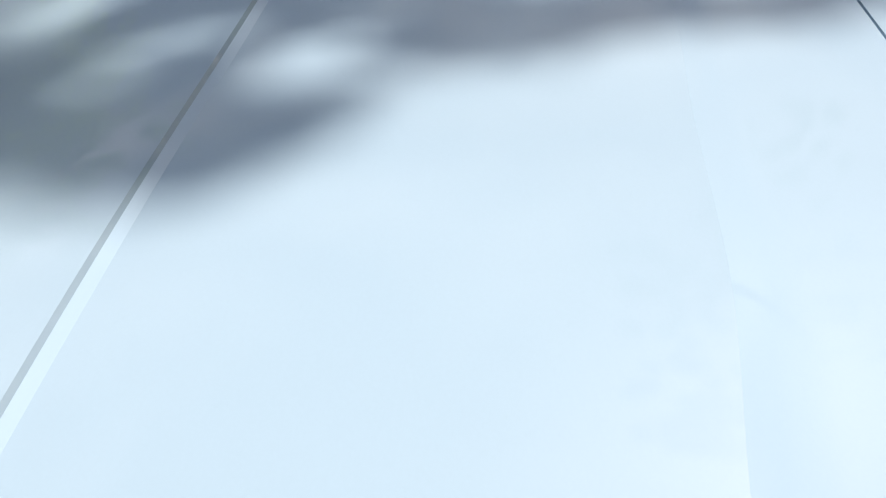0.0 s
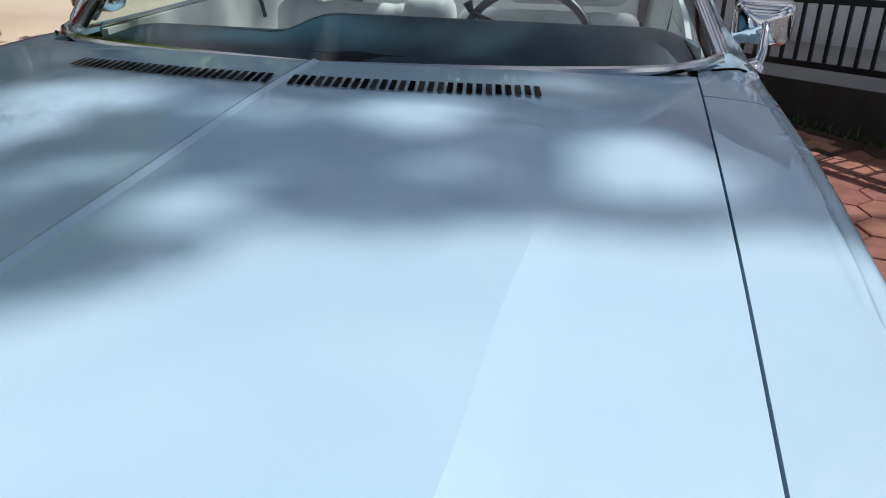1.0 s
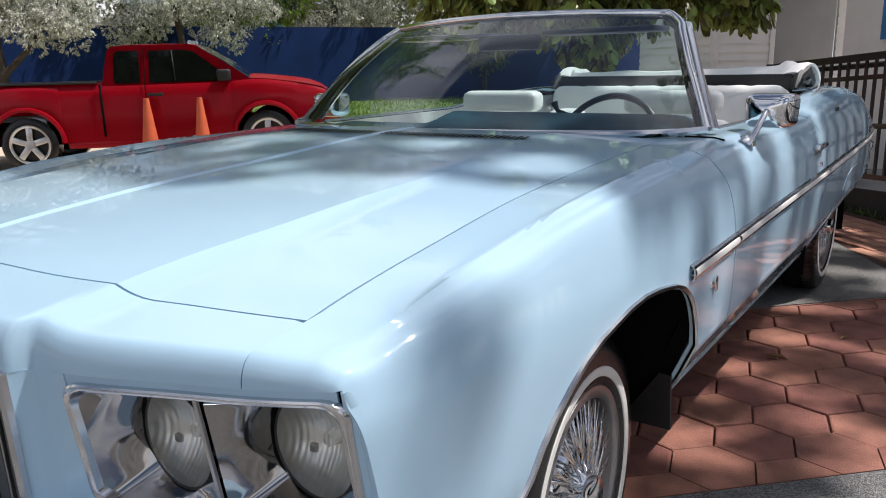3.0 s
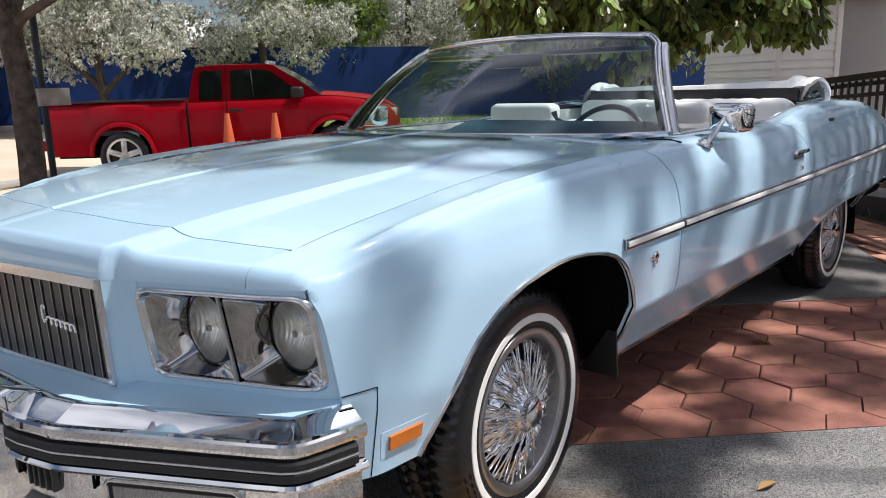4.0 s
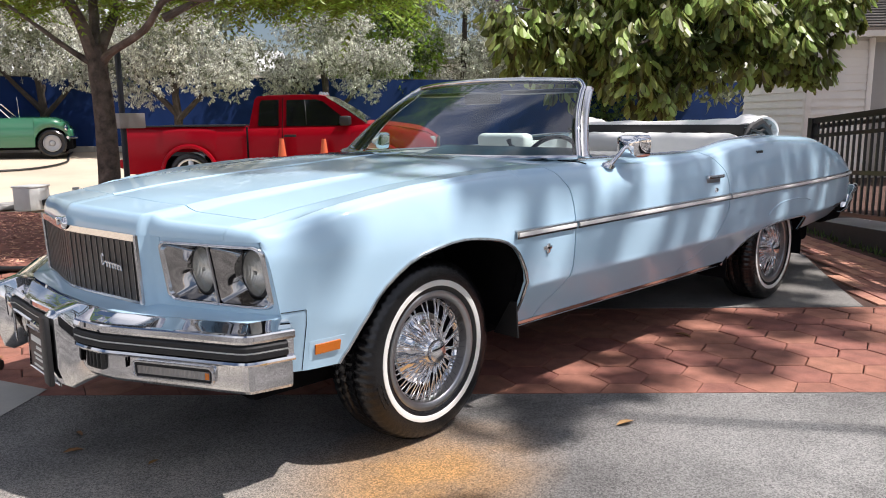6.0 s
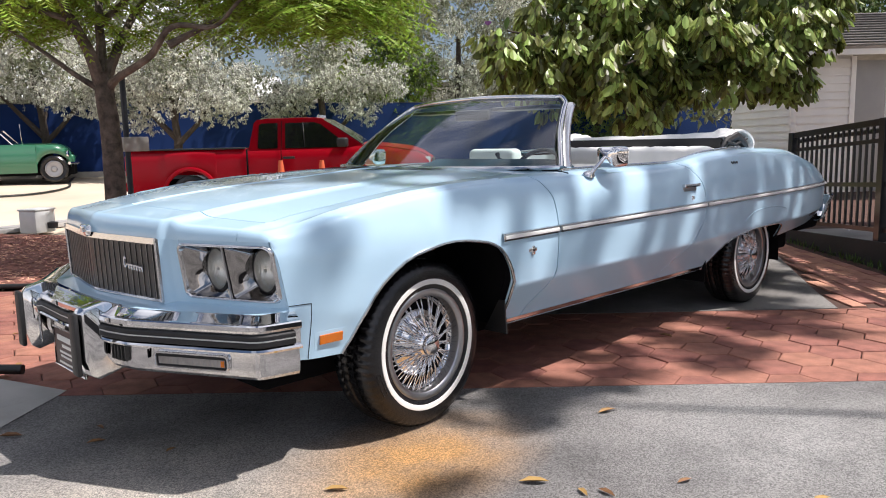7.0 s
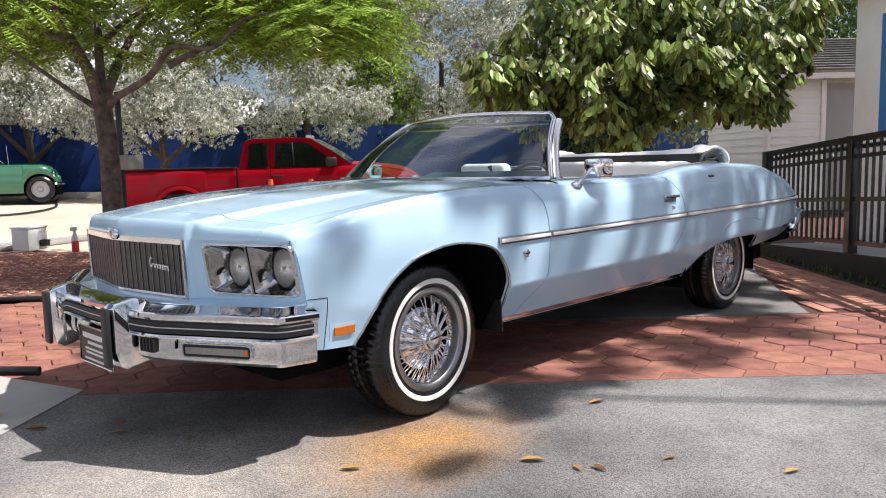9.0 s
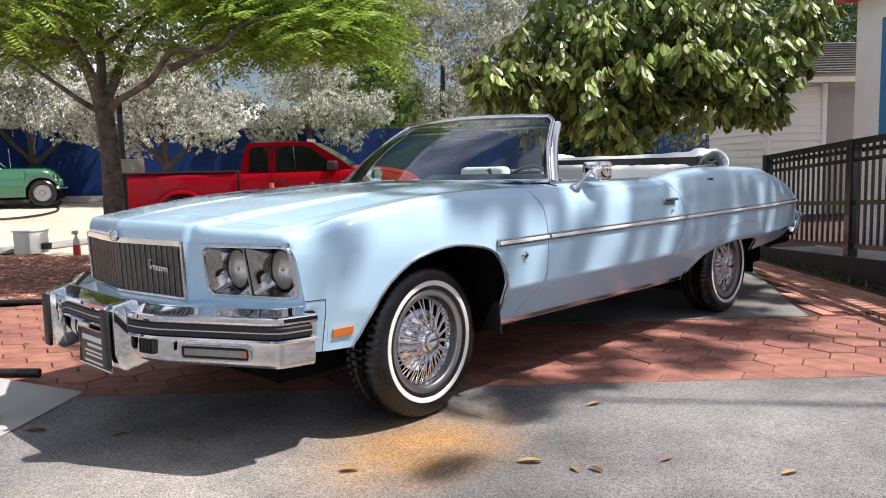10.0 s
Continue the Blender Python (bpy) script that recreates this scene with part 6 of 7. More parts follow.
def sprays(blobs, n, per, length, width, rng, droop, spread_a=1.0):
    """Whorls of leaves that hang from twig ends."""
    out = []
    wts = np.array([b[1][0] * b[1][1] * b[1][2] for b in blobs]) ** 0.67
    wts = wts / wts.sum()
    for i in rng.choice(len(blobs), n, p=wts):
        o = in_ellipsoid(rng, *blobs[i], 0.5)
        away = o - np.array(blobs[i][0])
        away[2] *= 0.3
        away = away / max(0.05, np.linalg.norm(away))
        for k in range(per):
            d = away * 0.6 + unit(rng) * spread_a * 0.7 + np.array((0, 0, -droop))
            d /= np.linalg.norm(d)
            s = 0.65 + 0.55 * rng.random()
            side = np.cross(d, away) + 0.4 * unit(rng)
            side /= max(1e-6, np.linalg.norm(side))
            out.append((o + 0.03 * unit(rng), d * length * s, side * width * s))
    return out


def fronds(blobs, n, rng, length=0.36, pairs=9):
    """Feather leaves: pairs of leaflets on an arching stalk."""
    out = []
    wts = np.array([b[1][0] * b[1][1] * b[1][2] for b in blobs]) ** 0.67
    wts = wts / wts.sum()
    for i in rng.choice(len(blobs), n, p=wts):
        o = in_ellipsoid(rng, *blobs[i], 0.2)
        d = unit(rng)
        d[2] = 0.25 * d[2] + 0.05
        d /= np.linalg.norm(d)
        side = np.cross(d, (0, 0, 1.0))
        side /= np.linalg.norm(side)
        L = length * (0.7 + 0.5 * rng.random())
        p = o.copy()
        for j in range(pairs):
            d = d + np.array((0, 0, -0.07))
            d /= np.linalg.norm(d)
            p = p + d * L / pairs
            q = 0.55 + 0.45 * math.sin(math.pi * (j + 1) / (pairs + 1))
            for sg in (-1, 1):
                u = side * sg + d * 0.45 + np.array((0, 0, -0.25)) + 0.12 * unit(rng)
                u /= np.linalg.norm(u)
                v = np.cross(u, (0, 0, 1.0)) + 0.2 * unit(rng)
                v /= np.linalg.norm(v)
                out.append((p, u * 0.10 * q, v * 0.030 * q))
    return out


def limb(pts, r0, r1, bm, sides=8):
    line = smooth_line(pts, 5)
    n = len(line)
    tube([tuple(c + 0.012 * r0 / 0.1 * noise.noise(Vector(p) * 6 + Vector((k, 0, 0))) for k, c in enumerate(p)) for p in line], [r0 + (r1 - r0) * (i / (n - 1)) ** 0.8 for i in range(n)], sides, bm)


def clumpy(blobs, per, size, rng, drop=0.0):
    """Breaks each large blob into small clumps with gaps between them."""
    out = []
    for c, r in blobs:
        for _ in range(per):
            o = in_ellipsoid(rng, c, r, 0.25)
            k = size * (0.6 + 0.8 * rng.random())
            out.append((o - np.array((0, 0, drop * rng.random())), (k, k, k * 0.8)))
    return out


# feather-leaved tree in the mulch bed
rng = np.random.default_rng(5)
tree = thing("feather_leaved_tree", (0.92, 4.52, 0), label="spreading tree with feathery green leaves in a mulch bed", category="tree")


bm = bmesh.new()
limb([(-0.03, 0, -0.05), (-0.03, 0.02, 0.5), (0.0, 0.06, 1.1), (0.0, 0.12, 1.62), (-0.02, 0.15, 1.9)], 0.112, 0.085, bm, 14)
part("trunk", bm, TRUNKBARK, tree, "split dark brown trunk")
for pts, a, b in (
    ([(-0.02, 0.15, 1.75), (-0.15, 0.08, 2.11), (-0.39, -0.05, 2.48), (-0.58, -0.25, 2.75), (-0.8, -0.4, 3.2)], 0.072, 0.025),
    ([(0.0, 0.15, 1.8), (0.07, 0.31, 2.27), (0.18, 0.57, 2.8), (0.21, 0.7, 3.3)], 0.062, 0.025),
    ([(0.02, 0.15, 1.8), (0.16, 0.19, 2.1), (0.41, 0.42, 2.43), (0.73, 0.58, 2.8), (1.1, 0.6, 3.1)], 0.062, 0.02),
    ([(0.02, 0.12, 1.7), (0.05, -0.03, 1.82), (0.13, -0.66, 1.99), (0.20, -1.0, 2.22), (0.42, -1.35, 2.20), (0.55, -1.7, 2.42), (0.9, -2.0, 2.5)], 0.050, 0.008),
    ([(0.2, -0.9, 2.07), (0.5, -1.1, 2.25), (0.9, -1.4, 2.5)], 0.04, 0.012),
    ([(-0.03, 0.12, 1.72), (-0.2, 0.3, 1.88), (-0.41, 0.79, 2.2), (-0.63, 1.5, 2.56)], 0.036, 0.012),
    ([(-0.3, 0.0, 2.35), (-0.6, 0.4, 2.5), (-1.0, 0.8, 2.6)], 0.034, 0.012),
    ([(0.1, 0.35, 2.4), (0.4, 0.2, 2.7), (0.8, -0.2, 3.0)], 0.04, 0.012),
):
    bm = bmesh.new()
    limb(pts, a, b, bm)
    part("limb", bm, BARK, tree)
blobs = [((-0.5, 0.5, 2.95), (0.9, 0.9, 0.45)), ((0.0, -0.2, 3.0), (0.8, 0.8, 0.5)), ((0.35, -0.75, 2.85), (0.7, 0.7, 0.4)), ((0.9, -0.5, 2.75), (0.6, 0.6, 0.35)), ((0.9, -1.4, 2.62), (0.6, 0.6, 0.36)), ((1.1, -1.9, 2.50), (0.55, 0.55, 0.30)), ((1.1, -2.3, 2.36), (0.45, 0.45, 0.22)), ((1.45, -2.2, 2.65), (0.55, 0.55, 0.36)), ((0.8, -0.3, 3.3), (0.9, 0.9, 0.4)), ((0.2, 0.5, 3.4), (0.9, 0.9, 0.4)), ((-0.7, 1.5, 3.0), (0.8, 0.8, 0.4)), ((1.2, -1.6, 3.05), (0.8, 0.8, 0.4)), ((-1.2, 0.2, 3.1), (0.8, 0.8, 0.45)), ((-0.2, 1.6, 2.8), (0.7, 0.7, 0.3)), ((1.6, -0.8, 2.75), (0.6, 0.6, 0.32)), ((2.1, -0.6, 2.62), (0.5, 0.5, 0.25)), ((1.9, -0.3, 3.0), (0.6, 0.6, 0.3))]
high = [((2.0, 0.5, 4.3), (1.1, 1.0, 0.6)), ((1.0, 0.6, 4.5), (1.1, 1.0, 0.6)), ((2.9, 0.4, 4.3), (0.8, 0.8, 0.5)), ((0.0, 0.3, 4.4), (1.1, 1.0, 0.6))]
foliage("crown", tree, KITE, fronds(clumpy(blobs, 9, 0.26, rng) + high + [((0.3, 0.3, 2.45), (0.8, 0.6, 0.25)), ((-0.8, -0.2, 2.6), (0.7, 0.7, 0.3)), ((0.9, -0.9, 2.35), (0.5, 0.5, 0.2)), ((1.5, -1.2, 2.55), (0.5, 0.5, 0.25))], 3300, rng, 0.44, 9), LEAF_FERN)

# broad-leaved tree behind the car
rng = np.random.default_rng(8)
tree = thing("broad_leaved_tree", (7.6, 2.5, 0), label="dense tree with large drooping green and yellowing leaves", category="tree")
bm = bmesh.new()
limb([(0, 0, -0.05), (0.03, 0.0, 0.9), (-0.02, 0.05, 1.8), (-0.1, 0.1, 2.9), (-0.2, 0.1, 3.8)], 0.13, 0.05, bm, 12)
part("trunk", bm, BARKDARK, tree)
bm = bmesh.new()
limb([(-0.75, -0.2, -0.05), (-0.85, -0.15, 0.8), (-0.9, -0.1, 1.6), (-1.1, 0.1, 2.6)], 0.07, 0.03, bm, 10)
part("stem", bm, BARKDARK, tree)
for pts in ([(0, 0, 1.8), (-0.8, 0.3, 2.3), (-2.2, 0.8, 2.5)], [(0, 0, 1.6), (-0.9, -0.4, 2.1), (-1.6, -0.5, 2.0)], [(0, 0, 2.0), (0.2, -0.8, 2.4), (0.6, -1.7, 2.5)], [(0, 0, 2.2), (-0.6, -0.6, 2.9), (-0.9, -1.0, 3.2)]):
    bm = bmesh.new()
    limb(pts, 0.045, 0.012, bm)
    part("limb", bm, BARKDARK, tree)
c0 = np.array((7.6, 2.5, 0))
blobs = [(np.array(p) - c0 + np.array((0.15, 0.15, 0)), r) for p, r in (
    ((5.15, 3.15, 2.30), (0.35, 0.35, 0.30)), ((5.45, 3.05, 2.10), (0.45, 0.45, 0.38)), ((5.8, 2.8, 2.30), (0.55, 0.55, 0.45)), ((5.9, 2.75, 2.0), (0.5, 0.5, 0.38)), ((5.95, 2.4, 2.15), (0.55, 0.55, 0.45)), ((6.1, 2.15, 1.80), (0.45, 0.45, 0.40)), ((6.42, 2.0, 1.62), (0.38, 0.38, 0.36)), ((6.3, 1.85, 2.10), (0.6, 0.6, 0.5)), ((6.6, 1.65, 1.85), (0.5, 0.5, 0.42)), ((6.65, 1.45, 2.3), (0.6, 0.6, 0.5)), ((7.0, 1.3, 2.1), (0.5, 0.5, 0.42)), ((7.45, 1.1, 2.1), (0.5, 0.5, 0.36)), ((7.95, 0.9, 2.3), (0.5, 0.5, 0.36)), ((8.3, 0.75, 2.55), (0.45, 0.45, 0.35)), ((7.5, 1.2, 2.6), (0.6, 0.6, 0.5)), ((7.0, 1.6, 2.8), (0.7, 0.7, 0.5)), ((6.5, 2.1, 2.75), (0.7, 0.7, 0.5)), ((6.15, 2.7, 2.85), (0.7, 0.7, 0.5)), ((6.3, 2.7, 3.3), (0.8, 0.8, 0.5)), ((7.0, 2.0, 3.3), (0.9, 0.9, 0.5)), ((8.0, 1.3, 3.1), (0.8, 0.8, 0.5)), ((8.7, 0.8, 3.0), (0.6, 0.6, 0.4)), ((8.05, 0.75, 1.98), (0.22, 0.22, 0.22)), ((7.6, 2.5, 3.6), (1.2, 1.2, 0.6)))]
lv = sprays(clumpy(blobs, 8, 0.22, rng, 0.12), 2500, 6, 0.160, 0.076, rng, 1.25, 0.8)
foliage("crown", tree, OVAL, lv, LEAF_BIG)
# core leaves with the crown's inner shade put into their colour
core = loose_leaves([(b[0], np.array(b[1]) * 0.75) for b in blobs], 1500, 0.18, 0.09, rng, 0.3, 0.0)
foliage("inner_leaves", tree, OVAL, core, LEAF_SHADED)
part("flower", lathe([(0.0, 0.0), (0.03, 0.02), (0.045, 0.05), (0.0, 0.04)], 8), material("purple_petal", (0.30, 0.12, 0.42), 0.6, 0, 0.1, 9, 60), tree, "purple blossom", m=Matrix.Translation((4.98 - 7.6, 3.25 - 2.5, 2.52)))


def round_tree(name, at, blobs, n, leaf, size, mat, bark, label, seed, trunks, droop=0.6, core=None, shape=KITE, clumps=0):
    """A tree of loose small leaves on a forked trunk; blobs and trunks are given from its foot."""
    rg = np.random.default_rng(seed)
    t = thing(name, at, label=label, category="tree")
    for i, (pts, r0, r1) in enumerate(trunks):
        b = bmesh.new()
        limb(pts, r0, r1, b)
        part("trunk" if i == 0 else "limb", b, bark, t)
    foliage("crown", t, shape, sprays(clumpy(blobs, clumps, 0.30, rg, 0.15) if clumps else blobs, n // 5, 5, size, leaf, rg, droop), mat)
    # a core in a darker leaf colour paints in the crown's inner shade
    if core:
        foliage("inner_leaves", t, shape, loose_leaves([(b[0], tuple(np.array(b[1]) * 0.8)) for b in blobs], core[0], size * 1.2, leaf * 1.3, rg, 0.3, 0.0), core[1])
    return t


FORK = [([(0, 0, -0.1), (0.05, 0.0, 0.7), (0.0, 0.0, 1.5), (-0.1, 0.1, 2.6)], 0.14, 0.06), ([(0, 0, 0.8), (0.5, -0.5, 1.5), (0.9, -0.9, 2.3)], 0.08, 0.03), ([(0, 0, 1.0), (-0.5, 0.4, 1.7), (-0.9, 0.9, 2.4)], 0.08, 0.03), ([(0, 0, 1.2), (0.3, 0.4, 2.0), (0.3, 0.9, 2.8)], 0.06, 0.02)]
G = lambda y: rise(y)
silver = [((0, 0, 2.6), (1.2, 1.2, 0.9)), ((0.8, -0.8, 2.2), (0.9, 0.9, 0.7)), ((-0.8, 0.8, 2.2), (0.9, 0.9, 0.7)), ((0.4, 0.5, 3.3), (1.2, 1.2, 0.8)), ((-0.3, -0.5, 3.2), (1.2, 1.2, 0.8)), ((1.2, -1.3, 2.6), (0.7, 0.7, 0.6)), ((-1.2, 1.2, 2.7), (0.8, 0.8, 0.7)), ((0, 0, 4.0), (1.3, 1.3, 0.8))]
for at, seed, k in (((4.1, 17.05), 21, 1.0), ((6.3, 14.6), 22, 0.82), ((10.2, 14.0), 23, 0.95), ((-0.5, 17.0), 24, 1.1)):
    bl = [(tuple(k * c for c in b[0]), tuple(k * c for c in b[1])) for b in silver]
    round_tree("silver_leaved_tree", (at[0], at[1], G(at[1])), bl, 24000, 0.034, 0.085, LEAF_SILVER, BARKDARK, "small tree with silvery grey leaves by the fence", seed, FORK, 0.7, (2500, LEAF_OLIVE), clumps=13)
weep = [((0, 0, 2.6), (1.6, 1.6, 1.0)), ((-1.5, 1.2, 3.0), (1.4, 1.4, 1.0)), ((1.4, -1.2, 2.9), (1.5, 1.5, 1.0)), ((0, 0, 4.4), (2.0, 2.0, 1.3)), ((-1.0, 0.9, 5.6), (1.8, 1.8, 1.1)), ((1.2, -1.0, 5.4), (1.9, 1.9, 1.2)), ((0, 0, 6.6), (2.2, 2.2, 1.0)), ((2.4, -2.2, 4.2), (1.3, 1.3, 1.0))]
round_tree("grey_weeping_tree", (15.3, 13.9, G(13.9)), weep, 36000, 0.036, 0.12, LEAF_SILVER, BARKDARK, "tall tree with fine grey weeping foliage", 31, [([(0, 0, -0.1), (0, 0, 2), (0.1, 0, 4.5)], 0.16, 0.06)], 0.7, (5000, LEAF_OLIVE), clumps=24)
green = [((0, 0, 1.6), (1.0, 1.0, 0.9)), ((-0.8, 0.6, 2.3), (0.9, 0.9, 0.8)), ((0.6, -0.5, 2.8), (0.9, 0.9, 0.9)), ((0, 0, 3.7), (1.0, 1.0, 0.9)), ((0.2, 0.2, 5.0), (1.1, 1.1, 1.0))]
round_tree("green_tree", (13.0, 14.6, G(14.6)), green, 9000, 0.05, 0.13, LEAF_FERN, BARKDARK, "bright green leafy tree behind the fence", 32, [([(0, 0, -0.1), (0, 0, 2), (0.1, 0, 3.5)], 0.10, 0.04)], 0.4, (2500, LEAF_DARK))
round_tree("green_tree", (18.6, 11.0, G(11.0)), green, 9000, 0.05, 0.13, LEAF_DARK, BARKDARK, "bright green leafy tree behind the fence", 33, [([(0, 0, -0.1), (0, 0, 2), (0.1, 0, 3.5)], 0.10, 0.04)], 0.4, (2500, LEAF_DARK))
dark = [((0, 0, 3.4), (1.6, 1.6, 1.2)), ((-1.0, 1.0, 4.4), (1.8, 1.8, 1.3)), ((0.8, -0.8, 4.2), (1.5, 1.5, 1.2)), ((0, 0, 5.6), (2.0, 2.0, 1.2)), ((-2.4, 2.4, 3.6), (1.6, 1.6, 1.2))]
round_tree("dark_leafy_tree", (17.2, 3.2, 0), dark, 9000, 0.07, 0.16, LEAF_DARK, BARKDARK, "tall dark green tree behind the shed", 34, [([(0, 0, -0.1), (0, 0, 2), (0.1, 0, 4.0)], 0.16, 0.06)], 0.4, (3000, LEAF_DARK))
# woods that close the view behind the fence
rng = np.random.default_rng(40)
woods = []
for x, y, z in ((-8, 24, 3), (-3, 23, 3.4), (2, 23, 3.6), (6, 22, 3.4), (10, 22, 3.2), (17, 20, 4.0), (22, 17, 4.0), (27, 12, 4.2), (20, 8, 3.6), (-13, 24, 3.4)):
    woods.append(((x, y, z), (2.6, 2.6, 2.2)))
    woods.append(((x + 1, y - 0.5, z + 2.8), (2.6, 2.6, 1.8)))
w = foliage("woods", None, KITE, loose_leaves(woods, 42000, 0.26, 0.13, rng, 0.5, 0.2), LEAF_OLIVE)
tagged(w, "leafy green and grey trees in the distance", "trees", kind="stuff")

# tall shade tree over the white building: its shadow dapples the drive and the hood
SH = Vector((6.9, -9.4, 0))
tree = thing("shade_tree", SH, label="tall street tree that dapples the drive with shade", category="tree")
bm = bmesh.new()
limb([(0, 0, -0.1), (0.1, 0.1, 4), (0.0, 0.3, 8), (-0.3, 0.8, 12.0)], 0.30, 0.06, bm, 12)
part("trunk", bm, BARK, tree)
for pts in ([(0, 0.2, 7.5), (-0.6, 1.5, 10), (-1.6, 3.2, 12.6)], [(0, 0.2, 8), (1.5, 1.2, 10.5), (3.2, 2.6, 12.4)], [(0, 0.2, 9), (0.6, 2.4, 11.5), (0.5, 4.6, 13)]):
    bm = bmesh.new()
    limb(pts, 0.055, 0.02, bm)
    part("limb", bm, BARK, tree)
rng = np.random.default_rng(77)
clumps = []
for i in range(-1, 24):
    for j in range(-10, 9):
        gx, gy = 0.38 * i + 0.15 * rng.normal(), 0.38 * j + 0.15 * rng.normal()
        keep = rng.random()
        if gx < -0.30 - 0.33 * (gy - 0.15) or gy > 2.4 or gy < -3.4 or (gx < 0.5 and -0.55 < gy < 1.6) or (gx > 4.2 and gy > 0.9) or (gx > 6.0 and gy > 0.0):
            continue
        dense_here = 0.88 if -1.7 < gy < -0.9 and 0.1 < gx < 3.4 else 0.30 if gy < -1.7 else 0.62
        if gy < -1.42 and gx < 2.6 or -1.00 < gy < -0.32 and gx < 4.6:
            continue
        if keep < dense_here:
            clumps.append((gx, gy, 0.22, 0.22))
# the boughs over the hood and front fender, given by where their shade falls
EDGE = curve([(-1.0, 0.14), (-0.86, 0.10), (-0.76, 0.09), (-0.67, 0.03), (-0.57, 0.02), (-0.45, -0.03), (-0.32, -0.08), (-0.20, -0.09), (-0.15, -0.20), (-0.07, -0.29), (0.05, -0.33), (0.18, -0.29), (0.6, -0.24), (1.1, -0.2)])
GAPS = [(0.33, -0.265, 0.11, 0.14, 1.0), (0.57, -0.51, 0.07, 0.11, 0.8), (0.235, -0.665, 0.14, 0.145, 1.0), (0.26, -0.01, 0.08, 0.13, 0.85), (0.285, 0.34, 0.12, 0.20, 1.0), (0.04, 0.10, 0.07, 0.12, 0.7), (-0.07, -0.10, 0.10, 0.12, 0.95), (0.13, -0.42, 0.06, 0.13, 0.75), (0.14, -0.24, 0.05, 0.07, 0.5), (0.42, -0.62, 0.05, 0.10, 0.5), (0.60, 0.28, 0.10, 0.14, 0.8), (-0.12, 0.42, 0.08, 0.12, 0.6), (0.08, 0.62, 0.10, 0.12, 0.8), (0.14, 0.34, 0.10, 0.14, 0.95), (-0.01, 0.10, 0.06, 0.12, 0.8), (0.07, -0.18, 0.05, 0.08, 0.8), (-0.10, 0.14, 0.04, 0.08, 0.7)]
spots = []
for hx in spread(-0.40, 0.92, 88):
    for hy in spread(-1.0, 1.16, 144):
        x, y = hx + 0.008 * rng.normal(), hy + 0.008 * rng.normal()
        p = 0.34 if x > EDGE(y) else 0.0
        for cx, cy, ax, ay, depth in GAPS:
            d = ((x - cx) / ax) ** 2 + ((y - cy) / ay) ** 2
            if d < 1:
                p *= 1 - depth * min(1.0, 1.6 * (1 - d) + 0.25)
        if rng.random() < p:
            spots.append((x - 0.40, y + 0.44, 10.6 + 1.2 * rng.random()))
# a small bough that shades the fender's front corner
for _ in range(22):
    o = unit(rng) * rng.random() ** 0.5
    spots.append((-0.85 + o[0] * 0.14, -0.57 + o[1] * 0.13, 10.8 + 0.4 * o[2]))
# fine twigs over the car's flank: narrow gaps that throw streaks of light
for gx in spread(0.12, 4.6, 190):
    for gy in spread(-1.10, -0.44, 28):
        if gx < 0.52 and gy > -0.57:
            continue
        v = noise.noise(Vector((gx * 4.3 + 2.0, gy * 1.6, 5.0))) + 0.5 * noise.noise(Vector((gx * 9.0, gy * 3.0, 9.0)))
        need = -0.02 if gx < 1.9 else -0.25
        if v > need and rng.random() < 0.42 * min(1.0, (v - need) * 6 + 0.35):
            spots.append((gx + 0.01 * rng.normal(), gy + 0.01 * rng.normal(), 10.6 + 1.2 * rng.random()))
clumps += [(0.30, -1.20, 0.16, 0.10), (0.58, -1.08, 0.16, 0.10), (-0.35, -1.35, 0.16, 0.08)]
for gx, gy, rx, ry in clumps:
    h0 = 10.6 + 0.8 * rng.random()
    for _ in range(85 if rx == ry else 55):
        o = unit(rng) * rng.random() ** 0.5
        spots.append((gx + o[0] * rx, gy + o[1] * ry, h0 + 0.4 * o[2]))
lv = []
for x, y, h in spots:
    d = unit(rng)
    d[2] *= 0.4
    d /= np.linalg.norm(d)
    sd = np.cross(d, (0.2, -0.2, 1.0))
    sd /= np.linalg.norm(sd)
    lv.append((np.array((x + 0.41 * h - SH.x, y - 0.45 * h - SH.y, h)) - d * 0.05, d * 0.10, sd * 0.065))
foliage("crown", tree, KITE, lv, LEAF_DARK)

# ---- clutter ----


def traffic_cone(x, y, z):
    c = thing("traffic_cone", (x, y, z), 0.3, "faded orange plastic traffic cone beside the pickup", "traffic cone", "traffic cones")
    part("body", lathe([(0.15, 0.03), (0.135, 0.06), (0.085, 0.45), (0.035, 0.86), (0.03, 0.90), (0.0, 0.90)], 24), CONE, c)
    part("base", box(-0.19, -0.19, 0, 0.19, 0.19, 0.035, 0.012), BLACK, c)
    return c


c1 = traffic_cone(4.15, 6.66, rise(6.66))
copy_thing(c1, Matrix.Translation((4.58, 6.23, rise(6.23))))
bottle = thing("spray_bottle", (1.50, 7.3, rise(7.3)), label="small white and red spray bottle at the bed's edge", category="bottle")
part("body", lathe([(0.0, 0.0), (0.042, 0.0), (0.046, 0.02), (0.046, 0.15), (0.040, 0.18)], 18), REDTRIM, bottle)
part("shoulder", lathe([(0.046, 0.15), (0.040, 0.20), (0.018, 0.26), (0.016, 0.29)], 18), BUCKET, bottle)
part("trigger_head", box(-0.05, -0.018, 0.285, 0.03, 0.018, 0.335, 0.008), BUCKET, bottle)
hose = thing("garden_hose", (0, 0, 0), label="black rubber hose lying along the mulch edge", category="hose")
